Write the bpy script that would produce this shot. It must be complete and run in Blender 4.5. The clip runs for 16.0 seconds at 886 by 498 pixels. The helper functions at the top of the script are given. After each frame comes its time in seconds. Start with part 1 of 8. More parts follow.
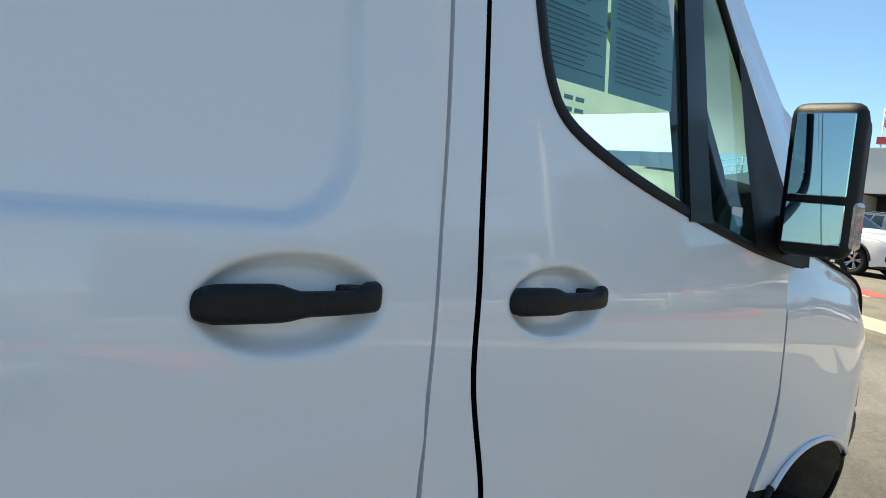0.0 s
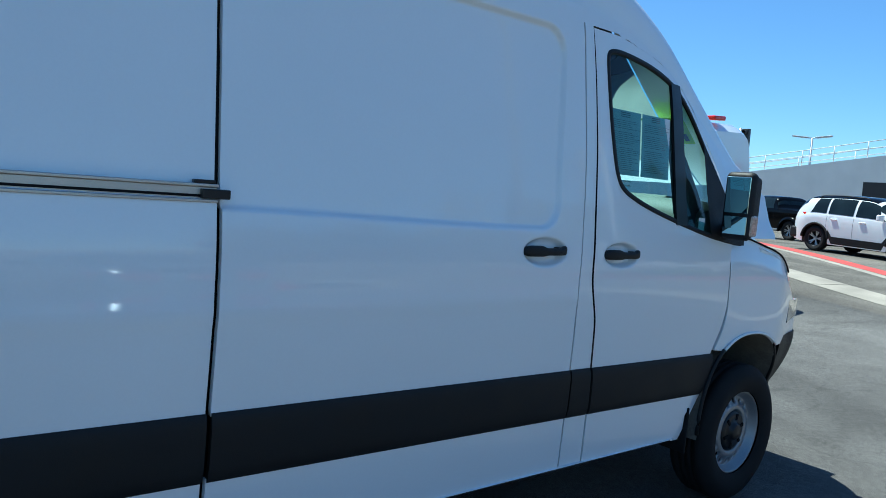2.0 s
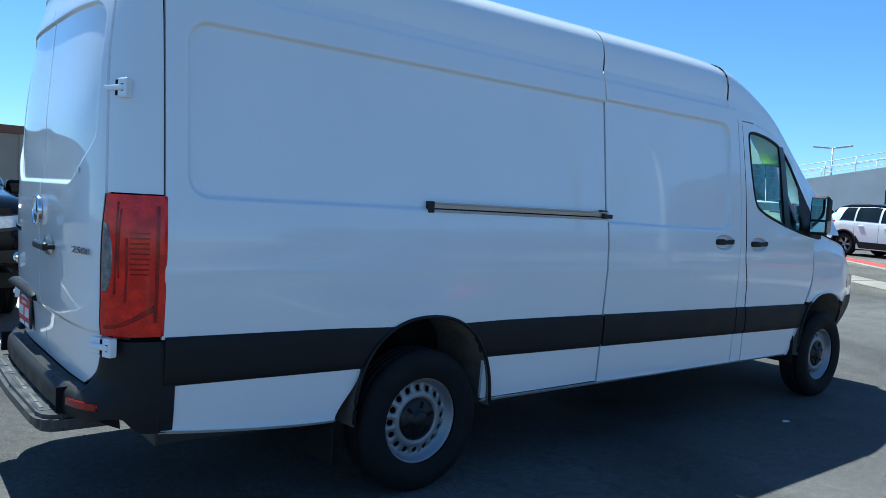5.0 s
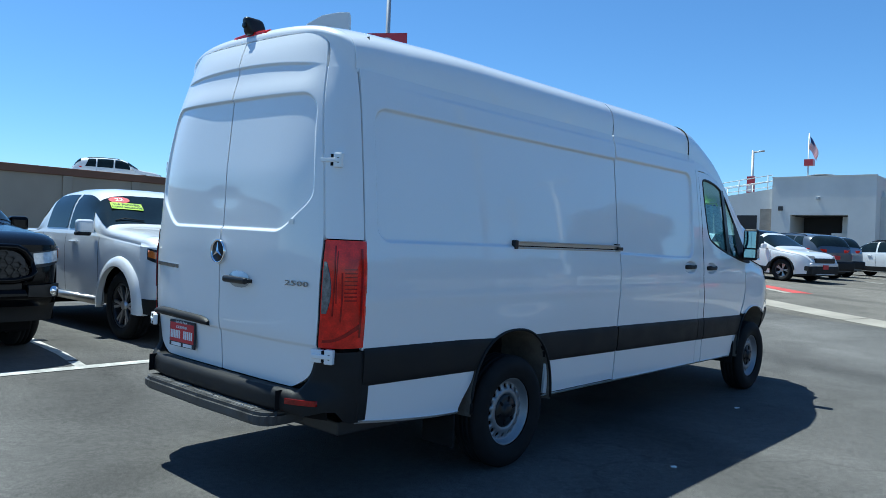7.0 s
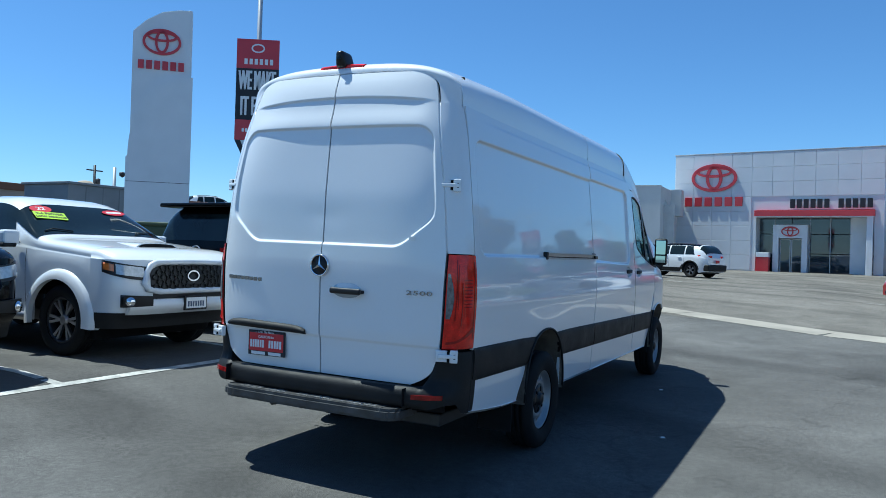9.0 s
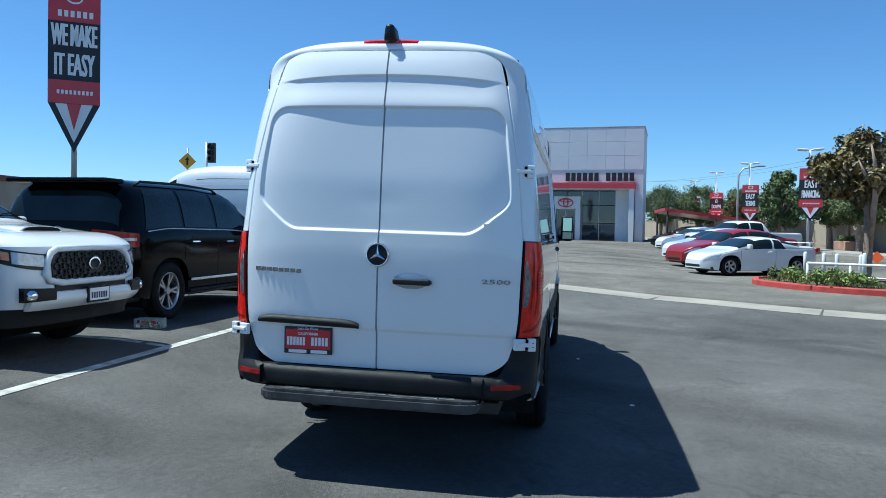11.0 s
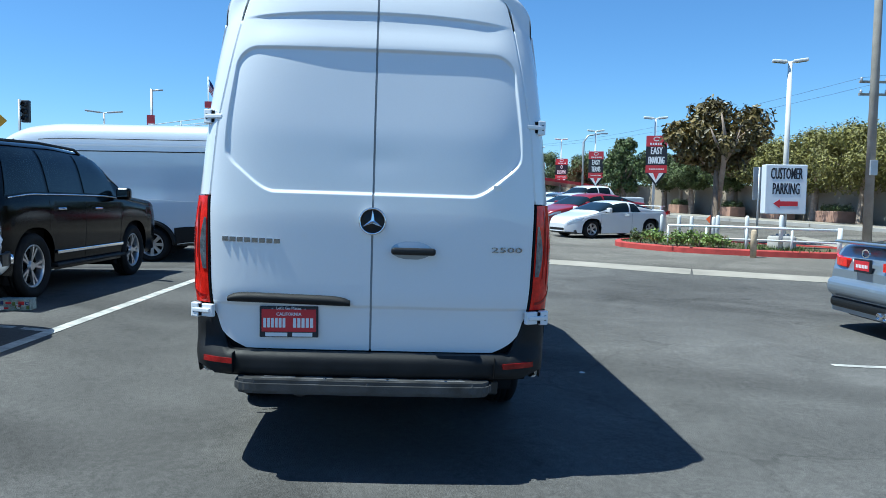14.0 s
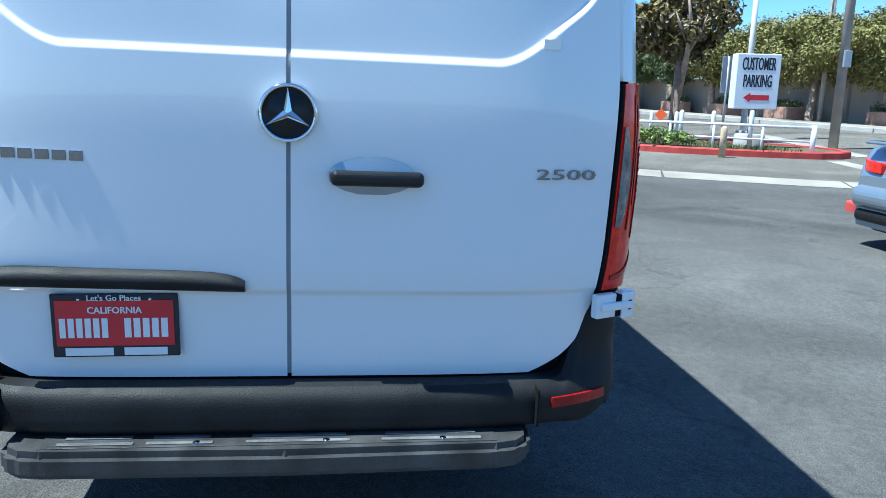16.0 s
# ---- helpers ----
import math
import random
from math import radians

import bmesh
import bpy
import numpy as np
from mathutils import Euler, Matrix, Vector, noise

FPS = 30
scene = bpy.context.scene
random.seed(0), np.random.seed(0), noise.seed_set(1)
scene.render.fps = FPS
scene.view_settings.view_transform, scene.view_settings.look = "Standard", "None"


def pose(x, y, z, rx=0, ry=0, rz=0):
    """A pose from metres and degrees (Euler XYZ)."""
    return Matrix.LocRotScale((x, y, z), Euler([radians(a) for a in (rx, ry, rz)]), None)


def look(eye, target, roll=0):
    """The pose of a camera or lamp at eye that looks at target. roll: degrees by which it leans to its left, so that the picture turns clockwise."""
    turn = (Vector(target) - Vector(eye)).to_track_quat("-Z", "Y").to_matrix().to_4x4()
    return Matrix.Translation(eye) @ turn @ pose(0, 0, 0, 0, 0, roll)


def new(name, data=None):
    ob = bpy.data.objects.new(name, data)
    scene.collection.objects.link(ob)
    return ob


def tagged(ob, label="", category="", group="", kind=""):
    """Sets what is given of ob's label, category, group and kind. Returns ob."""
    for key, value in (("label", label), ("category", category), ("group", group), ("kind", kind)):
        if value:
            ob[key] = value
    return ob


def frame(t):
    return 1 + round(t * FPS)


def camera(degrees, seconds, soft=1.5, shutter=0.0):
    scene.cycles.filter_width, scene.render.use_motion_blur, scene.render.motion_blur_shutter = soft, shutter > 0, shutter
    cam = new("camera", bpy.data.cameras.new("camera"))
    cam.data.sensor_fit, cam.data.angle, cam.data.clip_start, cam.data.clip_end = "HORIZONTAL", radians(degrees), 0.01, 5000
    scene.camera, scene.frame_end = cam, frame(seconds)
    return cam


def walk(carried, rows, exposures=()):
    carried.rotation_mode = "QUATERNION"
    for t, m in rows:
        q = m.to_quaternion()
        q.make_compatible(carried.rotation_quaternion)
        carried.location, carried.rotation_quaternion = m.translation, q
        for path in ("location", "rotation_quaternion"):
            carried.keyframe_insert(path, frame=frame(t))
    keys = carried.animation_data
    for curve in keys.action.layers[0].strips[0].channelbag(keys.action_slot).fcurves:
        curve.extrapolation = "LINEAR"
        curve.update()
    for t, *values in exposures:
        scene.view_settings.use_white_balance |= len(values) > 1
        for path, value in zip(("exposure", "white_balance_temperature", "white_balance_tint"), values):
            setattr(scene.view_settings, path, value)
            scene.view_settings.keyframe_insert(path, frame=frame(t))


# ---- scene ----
cam = camera(60.7, 16.0, soft=0.8)
EXPOSURES = [(0, 1.36, 6970, -2), (0.5, 0.91, 5480, -8), (1, 0.78, 5310, -9), (2, 0.89, 5070, -7), (3, 1.2, 4920, -6), (4.2, 1.14, 4860, -5), (5, 0.88, 4960, -4), (7.5, 0.66, 5040, -4), (8.5, 0.58, 4960, -4), (14.3, 0.75, 4970, -4), (15.2, 0.9, 4830, -4), (16, 1.14, 4780, -4)]
PATH = [
    (0, (2.246, -1.667, 1.424), (3.652, -0.249, 1.312), 4.9),
    (0.5, (1.843, -1.893, 1.417), (3.327, -0.564, 1.239), 2.6),
    (1, (1.416, -2.31, 1.43), (2.87, -0.942, 1.306), 3.0),
    (1.5, (0.987, -2.684, 1.434), (2.355, -1.233, 1.289), 2.4),
    (2, (0.541, -2.939, 1.491), (1.828, -1.414, 1.35), 4.3),
    (2.5, (0.114, -3.252, 1.481), (1.292, -1.643, 1.322), 3.2),
    (3, (-0.352, -3.46, 1.46), (0.807, -1.836, 1.32), 1.8),
    (3.5, (-0.857, -3.633, 1.427), (0.304, -2.009, 1.296), 2.0),
    (4, (-1.355, -3.756, 1.431), (-0.175, -2.144, 1.349), 2.8),
    (4.5, (-1.844, -3.853, 1.413), (-0.615, -2.277, 1.328), 2.7),
    (5, (-2.333, -3.995, 1.42), (-1.083, -2.436, 1.326), 2.7),
    (5.2, (-2.516, -4.037, 1.417), (-1.264, -2.48, 1.331), 2.8),
    (7.3, (-4.288, -3.836, 1.452), (-2.739, -2.572, 1.44), 2.9),
    (7.5, (-4.474, -3.773, 1.463), (-2.889, -2.553, 1.442), 3.6),
    (8, (-4.87, -3.501, 1.445), (-3.232, -2.354, 1.433), 2.0),
    (8.5, (-5.266, -3.216, 1.439), (-3.522, -2.237, 1.44), 1.0),
    (9, (-5.524, -2.839, 1.44), (-3.736, -1.944, 1.453), 1.7),
    (9.2, (-5.612, -2.672, 1.451), (-3.796, -1.834, 1.448), 1.6),
    (11.5, (-5.968, -0.747, 1.507), (-3.976, -0.572, 1.467), 0.2),
    (12, (-6.037, -0.439, 1.524), (-4.038, -0.411, 1.485), -0.6),
    (12.5, (-6.164, -0.294, 1.554), (-4.165, -0.313, 1.503), -0.1),
    (13, (-6.165, -0.26, 1.554), (-4.166, -0.29, 1.501), -1.2),
    (13.5, (-5.904, -0.252, 1.535), (-3.905, -0.28, 1.477), -2.1),
    (14, (-5.51, -0.204, 1.472), (-3.517, -0.29, 1.337), 0.8),
    (14.5, (-5.035, -0.148, 1.454), (-3.067, -0.388, 1.193), 1.0),
    (15, (-4.521, -0.159, 1.436), (-2.547, -0.362, 1.191), 2.1),
    (15.5, (-3.97, -0.118, 1.418), (-2.014, -0.374, 1.088), 2.4),
    (16, (-3.464, -0.13, 1.405), (-1.524, -0.399, 0.998), 1.4),
]
walk(cam, [(t, look(eye, target, roll)) for t, eye, target, roll in PATH], EXPOSURES)

# ---- world and sun ----
SUN_TO = Vector((-0.030, 0.439, 1.0)).normalized()
world = bpy.data.worlds.new("world")
scene.world = world
world.use_nodes = True
wn = world.node_tree
sky = wn.nodes.new("ShaderNodeTexSky")
sky.sky_type = "NISHITA"
sky.sun_disc = False
sky.sun_elevation = math.asin(SUN_TO.z)
sky.sun_rotation = math.atan2(SUN_TO.x, SUN_TO.y)
sky.air_density, sky.dust_density, sky.ozone_density = 0.9, 0.1, 6.0
wn.links.new(sky.outputs["Color"], wn.nodes["Background"].inputs["Color"])
wn.nodes["Background"].inputs["Strength"].default_value = 0.080
sun_data = bpy.data.lights.new("sun", "SUN")
sun_data.energy, sun_data.angle, sun_data.color = 5.0, radians(0.5), (1.0, 0.87, 0.70)
sun = new("sun", sun_data)
sun.matrix_world = look(SUN_TO * 60, (0, 0, 0))


# ---- materials ----
def material(name, base, rough=0.5, metal=0.0, vary=0.0, scale=6.0, bump=0.0, fine=120.0, coat=0.0, dirt=0.0, emit=None, alpha_glass=0.0, rand=0.0, spec=0.5):
    """A procedural surface: base colour varied at two scales, roughness variation and fine relief."""
    m = bpy.data.materials.new(name)
    m.use_nodes = True
    nt = m.node_tree
    p = nt.nodes["Principled BSDF"]
    L = nt.links.new
    base4 = (*base, 1.0)
    p.inputs["Base Color"].default_value = base4
    p.inputs["Roughness"].default_value = rough
    p.inputs["Metallic"].default_value = metal
    p.inputs["Specular IOR Level"].default_value = spec
    p.inputs["Coat Weight"].default_value = coat
    p.inputs["Coat Roughness"].default_value = 0.03
    p.inputs["Transmission Weight"].default_value = alpha_glass
    if vary or bump or dirt or rand:
        tc = nt.nodes.new("ShaderNodeTexCoord")
        big = nt.nodes.new("ShaderNodeTexNoise")
        big.inputs["Scale"].default_value = scale
        big.inputs["Detail"].default_value = 5
        L(tc.outputs["Object"], big.inputs["Vector"])
        small = nt.nodes.new("ShaderNodeTexNoise")
        small.inputs["Scale"].default_value = fine
        small.inputs["Detail"].default_value = 3
        L(tc.outputs["Object"], small.inputs["Vector"])
        if vary or rand:
            ramp = nt.nodes.new("ShaderNodeMapRange")
            ramp.inputs[1].default_value, ramp.inputs[2].default_value = 0.3, 0.7
            ramp.inputs[3].default_value, ramp.inputs[4].default_value = 1 - vary, 1 + vary
            L(big.outputs["Fac"], ramp.inputs[0])
            value = ramp.outputs[0]
            fine_range = nt.nodes.new("ShaderNodeMapRange")
            fine_range.inputs[1].default_value, fine_range.inputs[2].default_value = 0.3, 0.7
            fine_range.inputs[3].default_value, fine_range.inputs[4].default_value = 1 - vary * 0.5, 1 + vary * 0.5
            L(small.outputs["Fac"], fine_range.inputs[0])
            mul = nt.nodes.new("ShaderNodeMath")
            mul.operation = "MULTIPLY"
            L(value, mul.inputs[0])
            L(fine_range.outputs[0], mul.inputs[1])
            value = mul.outputs[0]
            if rand:
                geo = nt.nodes.new("ShaderNodeNewGeometry")
                rr = nt.nodes.new("ShaderNodeMapRange")
                rr.inputs[3].default_value, rr.inputs[4].default_value = 1 - rand, 1 + rand
                L(geo.outputs["Random Per Island"], rr.inputs[0])
                mul2 = nt.nodes.new("ShaderNodeMath")
                mul2.operation = "MULTIPLY"
                L(value, mul2.inputs[0])
                L(rr.outputs[0], mul2.inputs[1])
                value = mul2.outputs[0]
            sc = nt.nodes.new("ShaderNodeVectorMath")
            sc.operation = "SCALE"
            sc.inputs[0].default_value = base
            L(value, sc.inputs["Scale"])
            L(sc.outputs[0], p.inputs["Base Color"])
        if dirt:
            dr = nt.nodes.new("ShaderNodeMapRange")
            dr.inputs[1].default_value, dr.inputs[2].default_value = 0.35, 0.7
            dr.inputs[3].default_value, dr.inputs[4].default_value = rough, min(1.0, rough + dirt)
            L(big.outputs["Fac"], dr.inputs[0])
            L(dr.outputs[0], p.inputs["Roughness"])
        if bump:
            bn = nt.nodes.new("ShaderNodeBump")
            bn.inputs["Strength"].default_value = bump
            bn.inputs["Distance"].default_value = 0.004
            L(small.outputs["Fac"], bn.inputs["Height"])
            L(bn.outputs["Normal"], p.inputs["Normal"])
    if emit:
        p.inputs["Emission Color"].default_value = (*emit[0], 1)
        p.inputs["Emission Strength"].default_value = emit[1]
    return m


def glass(name, tint, rough=0.0):
    """A thin pane: tinted see-through with a mirror coat that grows towards grazing angles."""
    m = bpy.data.materials.new(name)
    m.use_nodes = True
    nt = m.node_tree
    nt.nodes.remove(nt.nodes["Principled BSDF"])
    out = nt.nodes["Material Output"]
    tr = nt.nodes.new("ShaderNodeBsdfTransparent")
    tr.inputs["Color"].default_value = (*tint, 1)
    gl = nt.nodes.new("ShaderNodeBsdfGlossy")
    gl.inputs["Roughness"].default_value = rough
    fr = nt.nodes.new("ShaderNodeFresnel")
    fr.inputs["IOR"].default_value = 1.5
    mix = nt.nodes.new("ShaderNodeMixShader")
    nt.links.new(fr.outputs[0], mix.inputs[0])
    nt.links.new(tr.outputs[0], mix.inputs[1])
    nt.links.new(gl.outputs[0], mix.inputs[2])
    nt.links.new(mix.outputs[0], out.inputs["Surface"])
    return m


def asphalt_material():
    m = bpy.data.materials.new("asphalt")
    m.use_nodes = True
    nt = m.node_tree
    p = nt.nodes["Principled BSDF"]
    L = nt.links.new
    tc = nt.nodes.new("ShaderNodeTexCoord")

    def noise_node(scale, detail=4, dist=0.0):
        n = nt.nodes.new("ShaderNodeTexNoise")
        n.inputs["Scale"].default_value, n.inputs["Detail"].default_value, n.inputs["Distortion"].default_value = scale, detail, dist
        L(tc.outputs["Object"], n.inputs["Vector"])
        return n.outputs["Fac"]

    def ranged(src, a, b, c, d):
        r = nt.nodes.new("ShaderNodeMapRange")
        for i, v in enumerate((a, b, c, d)):
            r.inputs[i + 1].default_value = v
        L(src, r.inputs[0])
        return r.outputs[0]

    def op(kind, a, b):
        n = nt.nodes.new("ShaderNodeMath")
        n.operation = kind
        for i, v in enumerate((a, b)):
            if isinstance(v, (int, float)):
                n.inputs[i].default_value = v
            else:
                L(v, n.inputs[i])
        return n.outputs[0]

    patches = ranged(noise_node(0.16, 6, 0.8), 0.35, 0.68, 0.78, 1.25)
    stains = ranged(noise_node(0.75, 7, 1.2), 0.32, 0.7, 0.82, 1.16)
    mottle = ranged(noise_node(26, 5), 0.3, 0.7, 0.84, 1.17)
    blotch = ranged(noise_node(2.6, 8, 0.6), 0.62, 0.72, 1.0, 0.80)
    grit = ranged(noise_node(150, 3), 0.32, 0.68, 0.58, 1.5)
    pebbles = nt.nodes.new("ShaderNodeTexVoronoi")
    pebbles.inputs["Scale"].default_value = 95
    L(tc.outputs["Object"], pebbles.inputs["Vector"])
    stone = ranged(pebbles.outputs["Distance"], 0.0, 0.5, 1.18, 0.9)
    # hairline cracks: the thin edges between large warped cells, only here and there
    warp = nt.nodes.new("ShaderNodeTexNoise")
    warp.inputs["Scale"].default_value = 1.4
    warp.inputs["Detail"].default_value = 6
    L(tc.outputs["Object"], warp.inputs["Vector"])
    add = nt.nodes.new("ShaderNodeVectorMath")
    add.operation = "ADD"
    L(tc.outputs["Object"], add.inputs[0])
    L(warp.outputs["Color"], add.inputs[1])
    cells = nt.nodes.new("ShaderNodeTexVoronoi")
    cells.feature = "DISTANCE_TO_EDGE"
    cells.inputs["Scale"].default_value = 0.27
    L(add.outputs[0], cells.inputs["Vector"])
    line = ranged(cells.outputs["Distance"], 0.0, 0.006, 0.0, 1.0)
    where = ranged(noise_node(0.22, 3), 0.46, 0.56, 1.0, 0.0)
    crack = op("MAXIMUM", line, where)
    crack = ranged(crack, 0.0, 1.0, 0.80, 1.0)
    # long faint curved tyre scuffs
    wave = nt.nodes.new("ShaderNodeTexWave")
    wave.inputs["Scale"].default_value, wave.inputs["Distortion"].default_value, wave.inputs["Detail"].default_value = 0.07, 14.0, 3
    wave.inputs["Detail Scale"].default_value = 0.35
    L(tc.outputs["Object"], wave.inputs["Vector"])
    scuff = op("MULTIPLY", op("MULTIPLY", mottle, blotch), ranged(wave.outputs["Fac"], 0.86, 1.0, 1.0, 0.76))
    total = op("MULTIPLY", op("MULTIPLY", op("MULTIPLY", patches, stains), op("MULTIPLY", grit, stone)), op("MULTIPLY", crack, scuff))
    sc = nt.nodes.new("ShaderNodeVectorMath")
    sc.operation = "SCALE"
    xyz = nt.nodes.new("ShaderNodeSeparateXYZ")
    L(tc.outputs["Object"], xyz.inputs[0])
    beyond = op("SUBTRACT", op("SUBTRACT", xyz.outputs[0], 12.2), op("MULTIPLY", xyz.outputs[1], 0.345))
    tone = nt.nodes.new("ShaderNodeMix")
    tone.data_type = "RGBA"
    tone.inputs[6].default_value, tone.inputs[7].default_value = (0.110, 0.106, 0.100, 1), (0.155, 0.143, 0.124, 1)
    L(ranged(beyond, -0.1, 0.1, 0.0, 1.0), tone.inputs[0])
    L(tone.outputs[2], sc.inputs[0])
    L(total, sc.inputs["Scale"])
    L(sc.outputs[0], p.inputs["Base Color"])
    p.inputs["Roughness"].default_value = 0.85
    p.inputs["Specular IOR Level"].default_value = 0.14
    bn = nt.nodes.new("ShaderNodeBump")
    bn.inputs["Strength"].default_value, bn.inputs["Distance"].default_value = 0.5, 0.006
    L(op("ADD", grit, op("MULTIPLY", stone, -1.0)), bn.inputs["Height"])
    L(bn.outputs["Normal"], p.inputs["Normal"])
    return m


ASPHALT = asphalt_material()
WHITE_PAINT = material("white_paint", (0.80, 0.81, 0.82), 0.32, coat=1.0, vary=0.015, scale=1.5, dirt=0.05)
PEARL_PAINT = material("pearl_paint", (0.73, 0.735, 0.74), 0.3, coat=1.0, vary=0.02, scale=2)
SILVER_PAINT = material("silver_paint", (0.29, 0.34, 0.40), 0.28, metal=0.55, coat=1.0, vary=0.03, scale=3)
GREY_PAINT = material("grey_paint", (0.07, 0.085, 0.11), 0.3, metal=0.3, coat=1.0, vary=0.03, scale=3)
BLACK_PAINT = material("black_paint", (0.002, 0.002, 0.0025), 0.12, coat=0.0, vary=0.05, scale=3, spec=0.14)
RED_PAINT = material("red_paint", (0.22, 0.007, 0.008), 0.3, coat=0.5, vary=0.04, scale=3)
BLUE_PAINT = material("blue_paint", (0.03, 0.06, 0.13), 0.3, metal=0.3, coat=1.0, vary=0.04, scale=3)
PLASTIC = material("black_plastic", (0.011, 0.0115, 0.012), 0.5, vary=0.12, scale=5, bump=0.25, fine=400, dirt=0.15, spec=0.28)
PLASTIC_WORN = material("worn_grey_plastic", (0.017, 0.017, 0.0175), 0.45, vary=0.25, scale=9, bump=0.3, fine=260, dirt=0.2, spec=0.2)
PLASTIC_SMOOTH = material("smooth_black_plastic", (0.012, 0.012, 0.013), 0.3, vary=0.08, scale=8, dirt=0.1, spec=0.35)
STEP_PLASTIC = material("sun_worn_step_plastic", (0.045, 0.045, 0.046), 0.36, vary=0.45, scale=9, bump=0.25, fine=260, dirt=0.2)
STEP_WORN = material("pale_worn_step_rib", (0.14, 0.14, 0.14), 0.34, vary=0.5, scale=14, bump=0.2, fine=260)
RUBBER = material("rubber", (0.010, 0.010, 0.0105), 0.8, vary=0.2, scale=10, bump=0.3, fine=150, spec=0.25)
# near-black: the shade inside gaps and hollows is put into this colour
DARK_GAP = material("shaded_cavity", (0.01, 0.01, 0.011), 0.8, vary=0.2, scale=6, spec=0.1)
LINER = material("dusty_liner", (0.15, 0.13, 0.105), 0.9, vary=0.3, scale=7, bump=0.3, fine=90)
STEEL_RIM = material("silver_steel_rim", (0.30, 0.31, 0.325), 0.38, metal=0.6, vary=0.08, scale=14, dirt=0.15)
ALLOY = material("alloy", (0.5, 0.5, 0.52), 0.28, metal=0.9, vary=0.05, scale=14)
ALLOY_DARK = material("dark_alloy", (0.035, 0.035, 0.038), 0.35, metal=0.5, vary=0.08, scale=14)
CHROME = material("chrome", (0.78, 0.78, 0.8), 0.08, metal=1.0, vary=0.02, scale=20)
ALUMINIUM = material("brushed_aluminium", (0.5, 0.48, 0.45), 0.34, metal=0.9, vary=0.08, scale=4, bump=0.1, fine=300)
RED_LENS = material("red_lens", (0.66, 0.016, 0.008), 0.16, coat=0.25, vary=0.30, scale=16, spec=0.3)
RED_LENS_DEEP = material("deep_red_lens", (0.26, 0.006, 0.006), 0.15, coat=0.3, vary=0.35, scale=24, spec=0.3)
SMOKED_LENS = material("smoked_clear_lens", (0.17, 0.19, 0.21), 0.1, metal=0.4, coat=0.8, vary=0.4, scale=40)
CLEAR_LENS = material("clear_lens", (0.42, 0.44, 0.46), 0.12, metal=0.3, coat=1.0, vary=0.2, scale=20)
TURN_LENS = material("smoked_turn_lens", (0.42, 0.34, 0.29), 0.14, coat=0.6, vary=0.3, scale=60)
AMBER_LENS = material("amber_lens", (0.55, 0.16, 0.03), 0.12, coat=1.0, vary=0.15, scale=20)
CAR_GLASS = material("dark_car_glass", (0.010, 0.016, 0.018), 0.04, coat=0.15, vary=0.3, scale=2, spec=0.2)
TINTED = glass("green_tinted_glass", (0.40, 0.66, 0.66))
TINTED_DARK = glass("dark_tinted_glass", (0.30, 0.42, 0.42))
MIRROR_GLASS = material("mirror_glass", (0.40, 0.56, 0.60), 0.02, metal=1.0)
DARK_MIRROR = material("dim_mirror_glass", (0.10, 0.13, 0.14), 0.03, metal=0.8)
CABIN = material("cabin_dark_plastic", (0.035, 0.036, 0.038), 0.6, vary=0.12, scale=10, bump=0.2, fine=300)
CABIN_LIGHT = material("dash_plastic", (0.26, 0.27, 0.25), 0.6, vary=0.1, scale=10, bump=0.2, fine=300)
SEAT_CLOTH = material("seat_cloth", (0.03, 0.03, 0.033), 0.9, vary=0.2, scale=30, bump=0.4, fine=500)
PAPER = material("paper", (0.74, 0.76, 0.75), 0.8, vary=0.03, scale=12)
INK = material("print_ink", (0.06, 0.07, 0.075), 0.8, vary=0.1, scale=40)
PRINT_GREY = material("faded_print", (0.24, 0.27, 0.28), 0.8, vary=0.2, scale=40)
LIME = material("lime_sticker", (0.50, 0.75, 0.03), 0.5, vary=0.04, scale=12)
RED_PRINT = material("red_print", (0.52, 0.02, 0.03), 0.45, vary=0.06, scale=6)
BLACK_PRINT = material("black_print", (0.015, 0.016, 0.022), 0.5, vary=0.1, scale=6)
WHITE_PRINT = material("white_print", (0.78, 0.78, 0.78), 0.5, vary=0.03, scale=6)
SIGN_RED = material("sign_red", (0.50, 0.025, 0.035), 0.35, coat=0.4, vary=0.05, scale=2)
SIGN_WHITE = material("sign_white_metal", (0.74, 0.76, 0.78), 0.4, vary=0.04, scale=1.2, dirt=0.15)
FACADE = material("facade_panel", (0.66, 0.675, 0.70), 0.45, vary=0.04, scale=0.7, dirt=0.15)
STUCCO = material("white_stucco", (0.66, 0.65, 0.62), 0.9, vary=0.07, scale=0.6, bump=0.5, fine=40)
BLOCK = material("painted_block", (0.62, 0.62, 0.60), 0.9, vary=0.06, scale=2, bump=0.5, fine=40)
TAN_WALL = material("tan_wall", (0.40, 0.33, 0.25), 0.9, vary=0.12, scale=0.5, bump=0.5, fine=30)
BROWN_BEAM = material("brown_beam", (0.20, 0.10, 0.06), 0.85, vary=0.12, scale=0.6, bump=0.3, fine=30)
CONCRETE = material("concrete", (0.40, 0.38, 0.35), 0.9, vary=0.14, scale=1.6, bump=0.5, fine=70)
CONCRETE_LIGHT = material("gutter_concrete", (0.30, 0.272, 0.225), 0.9, vary=0.2, scale=1.1, bump=0.5, fine=80)
LINE_PAINT = material("worn_line_paint", (0.41, 0.40, 0.37), 0.8, vary=0.38, scale=7, bump=0.4, fine=150)
KERB_RED = material("kerb_red_paint", (0.42, 0.055, 0.045), 0.75, vary=0.22, scale=4, bump=0.3, fine=90)
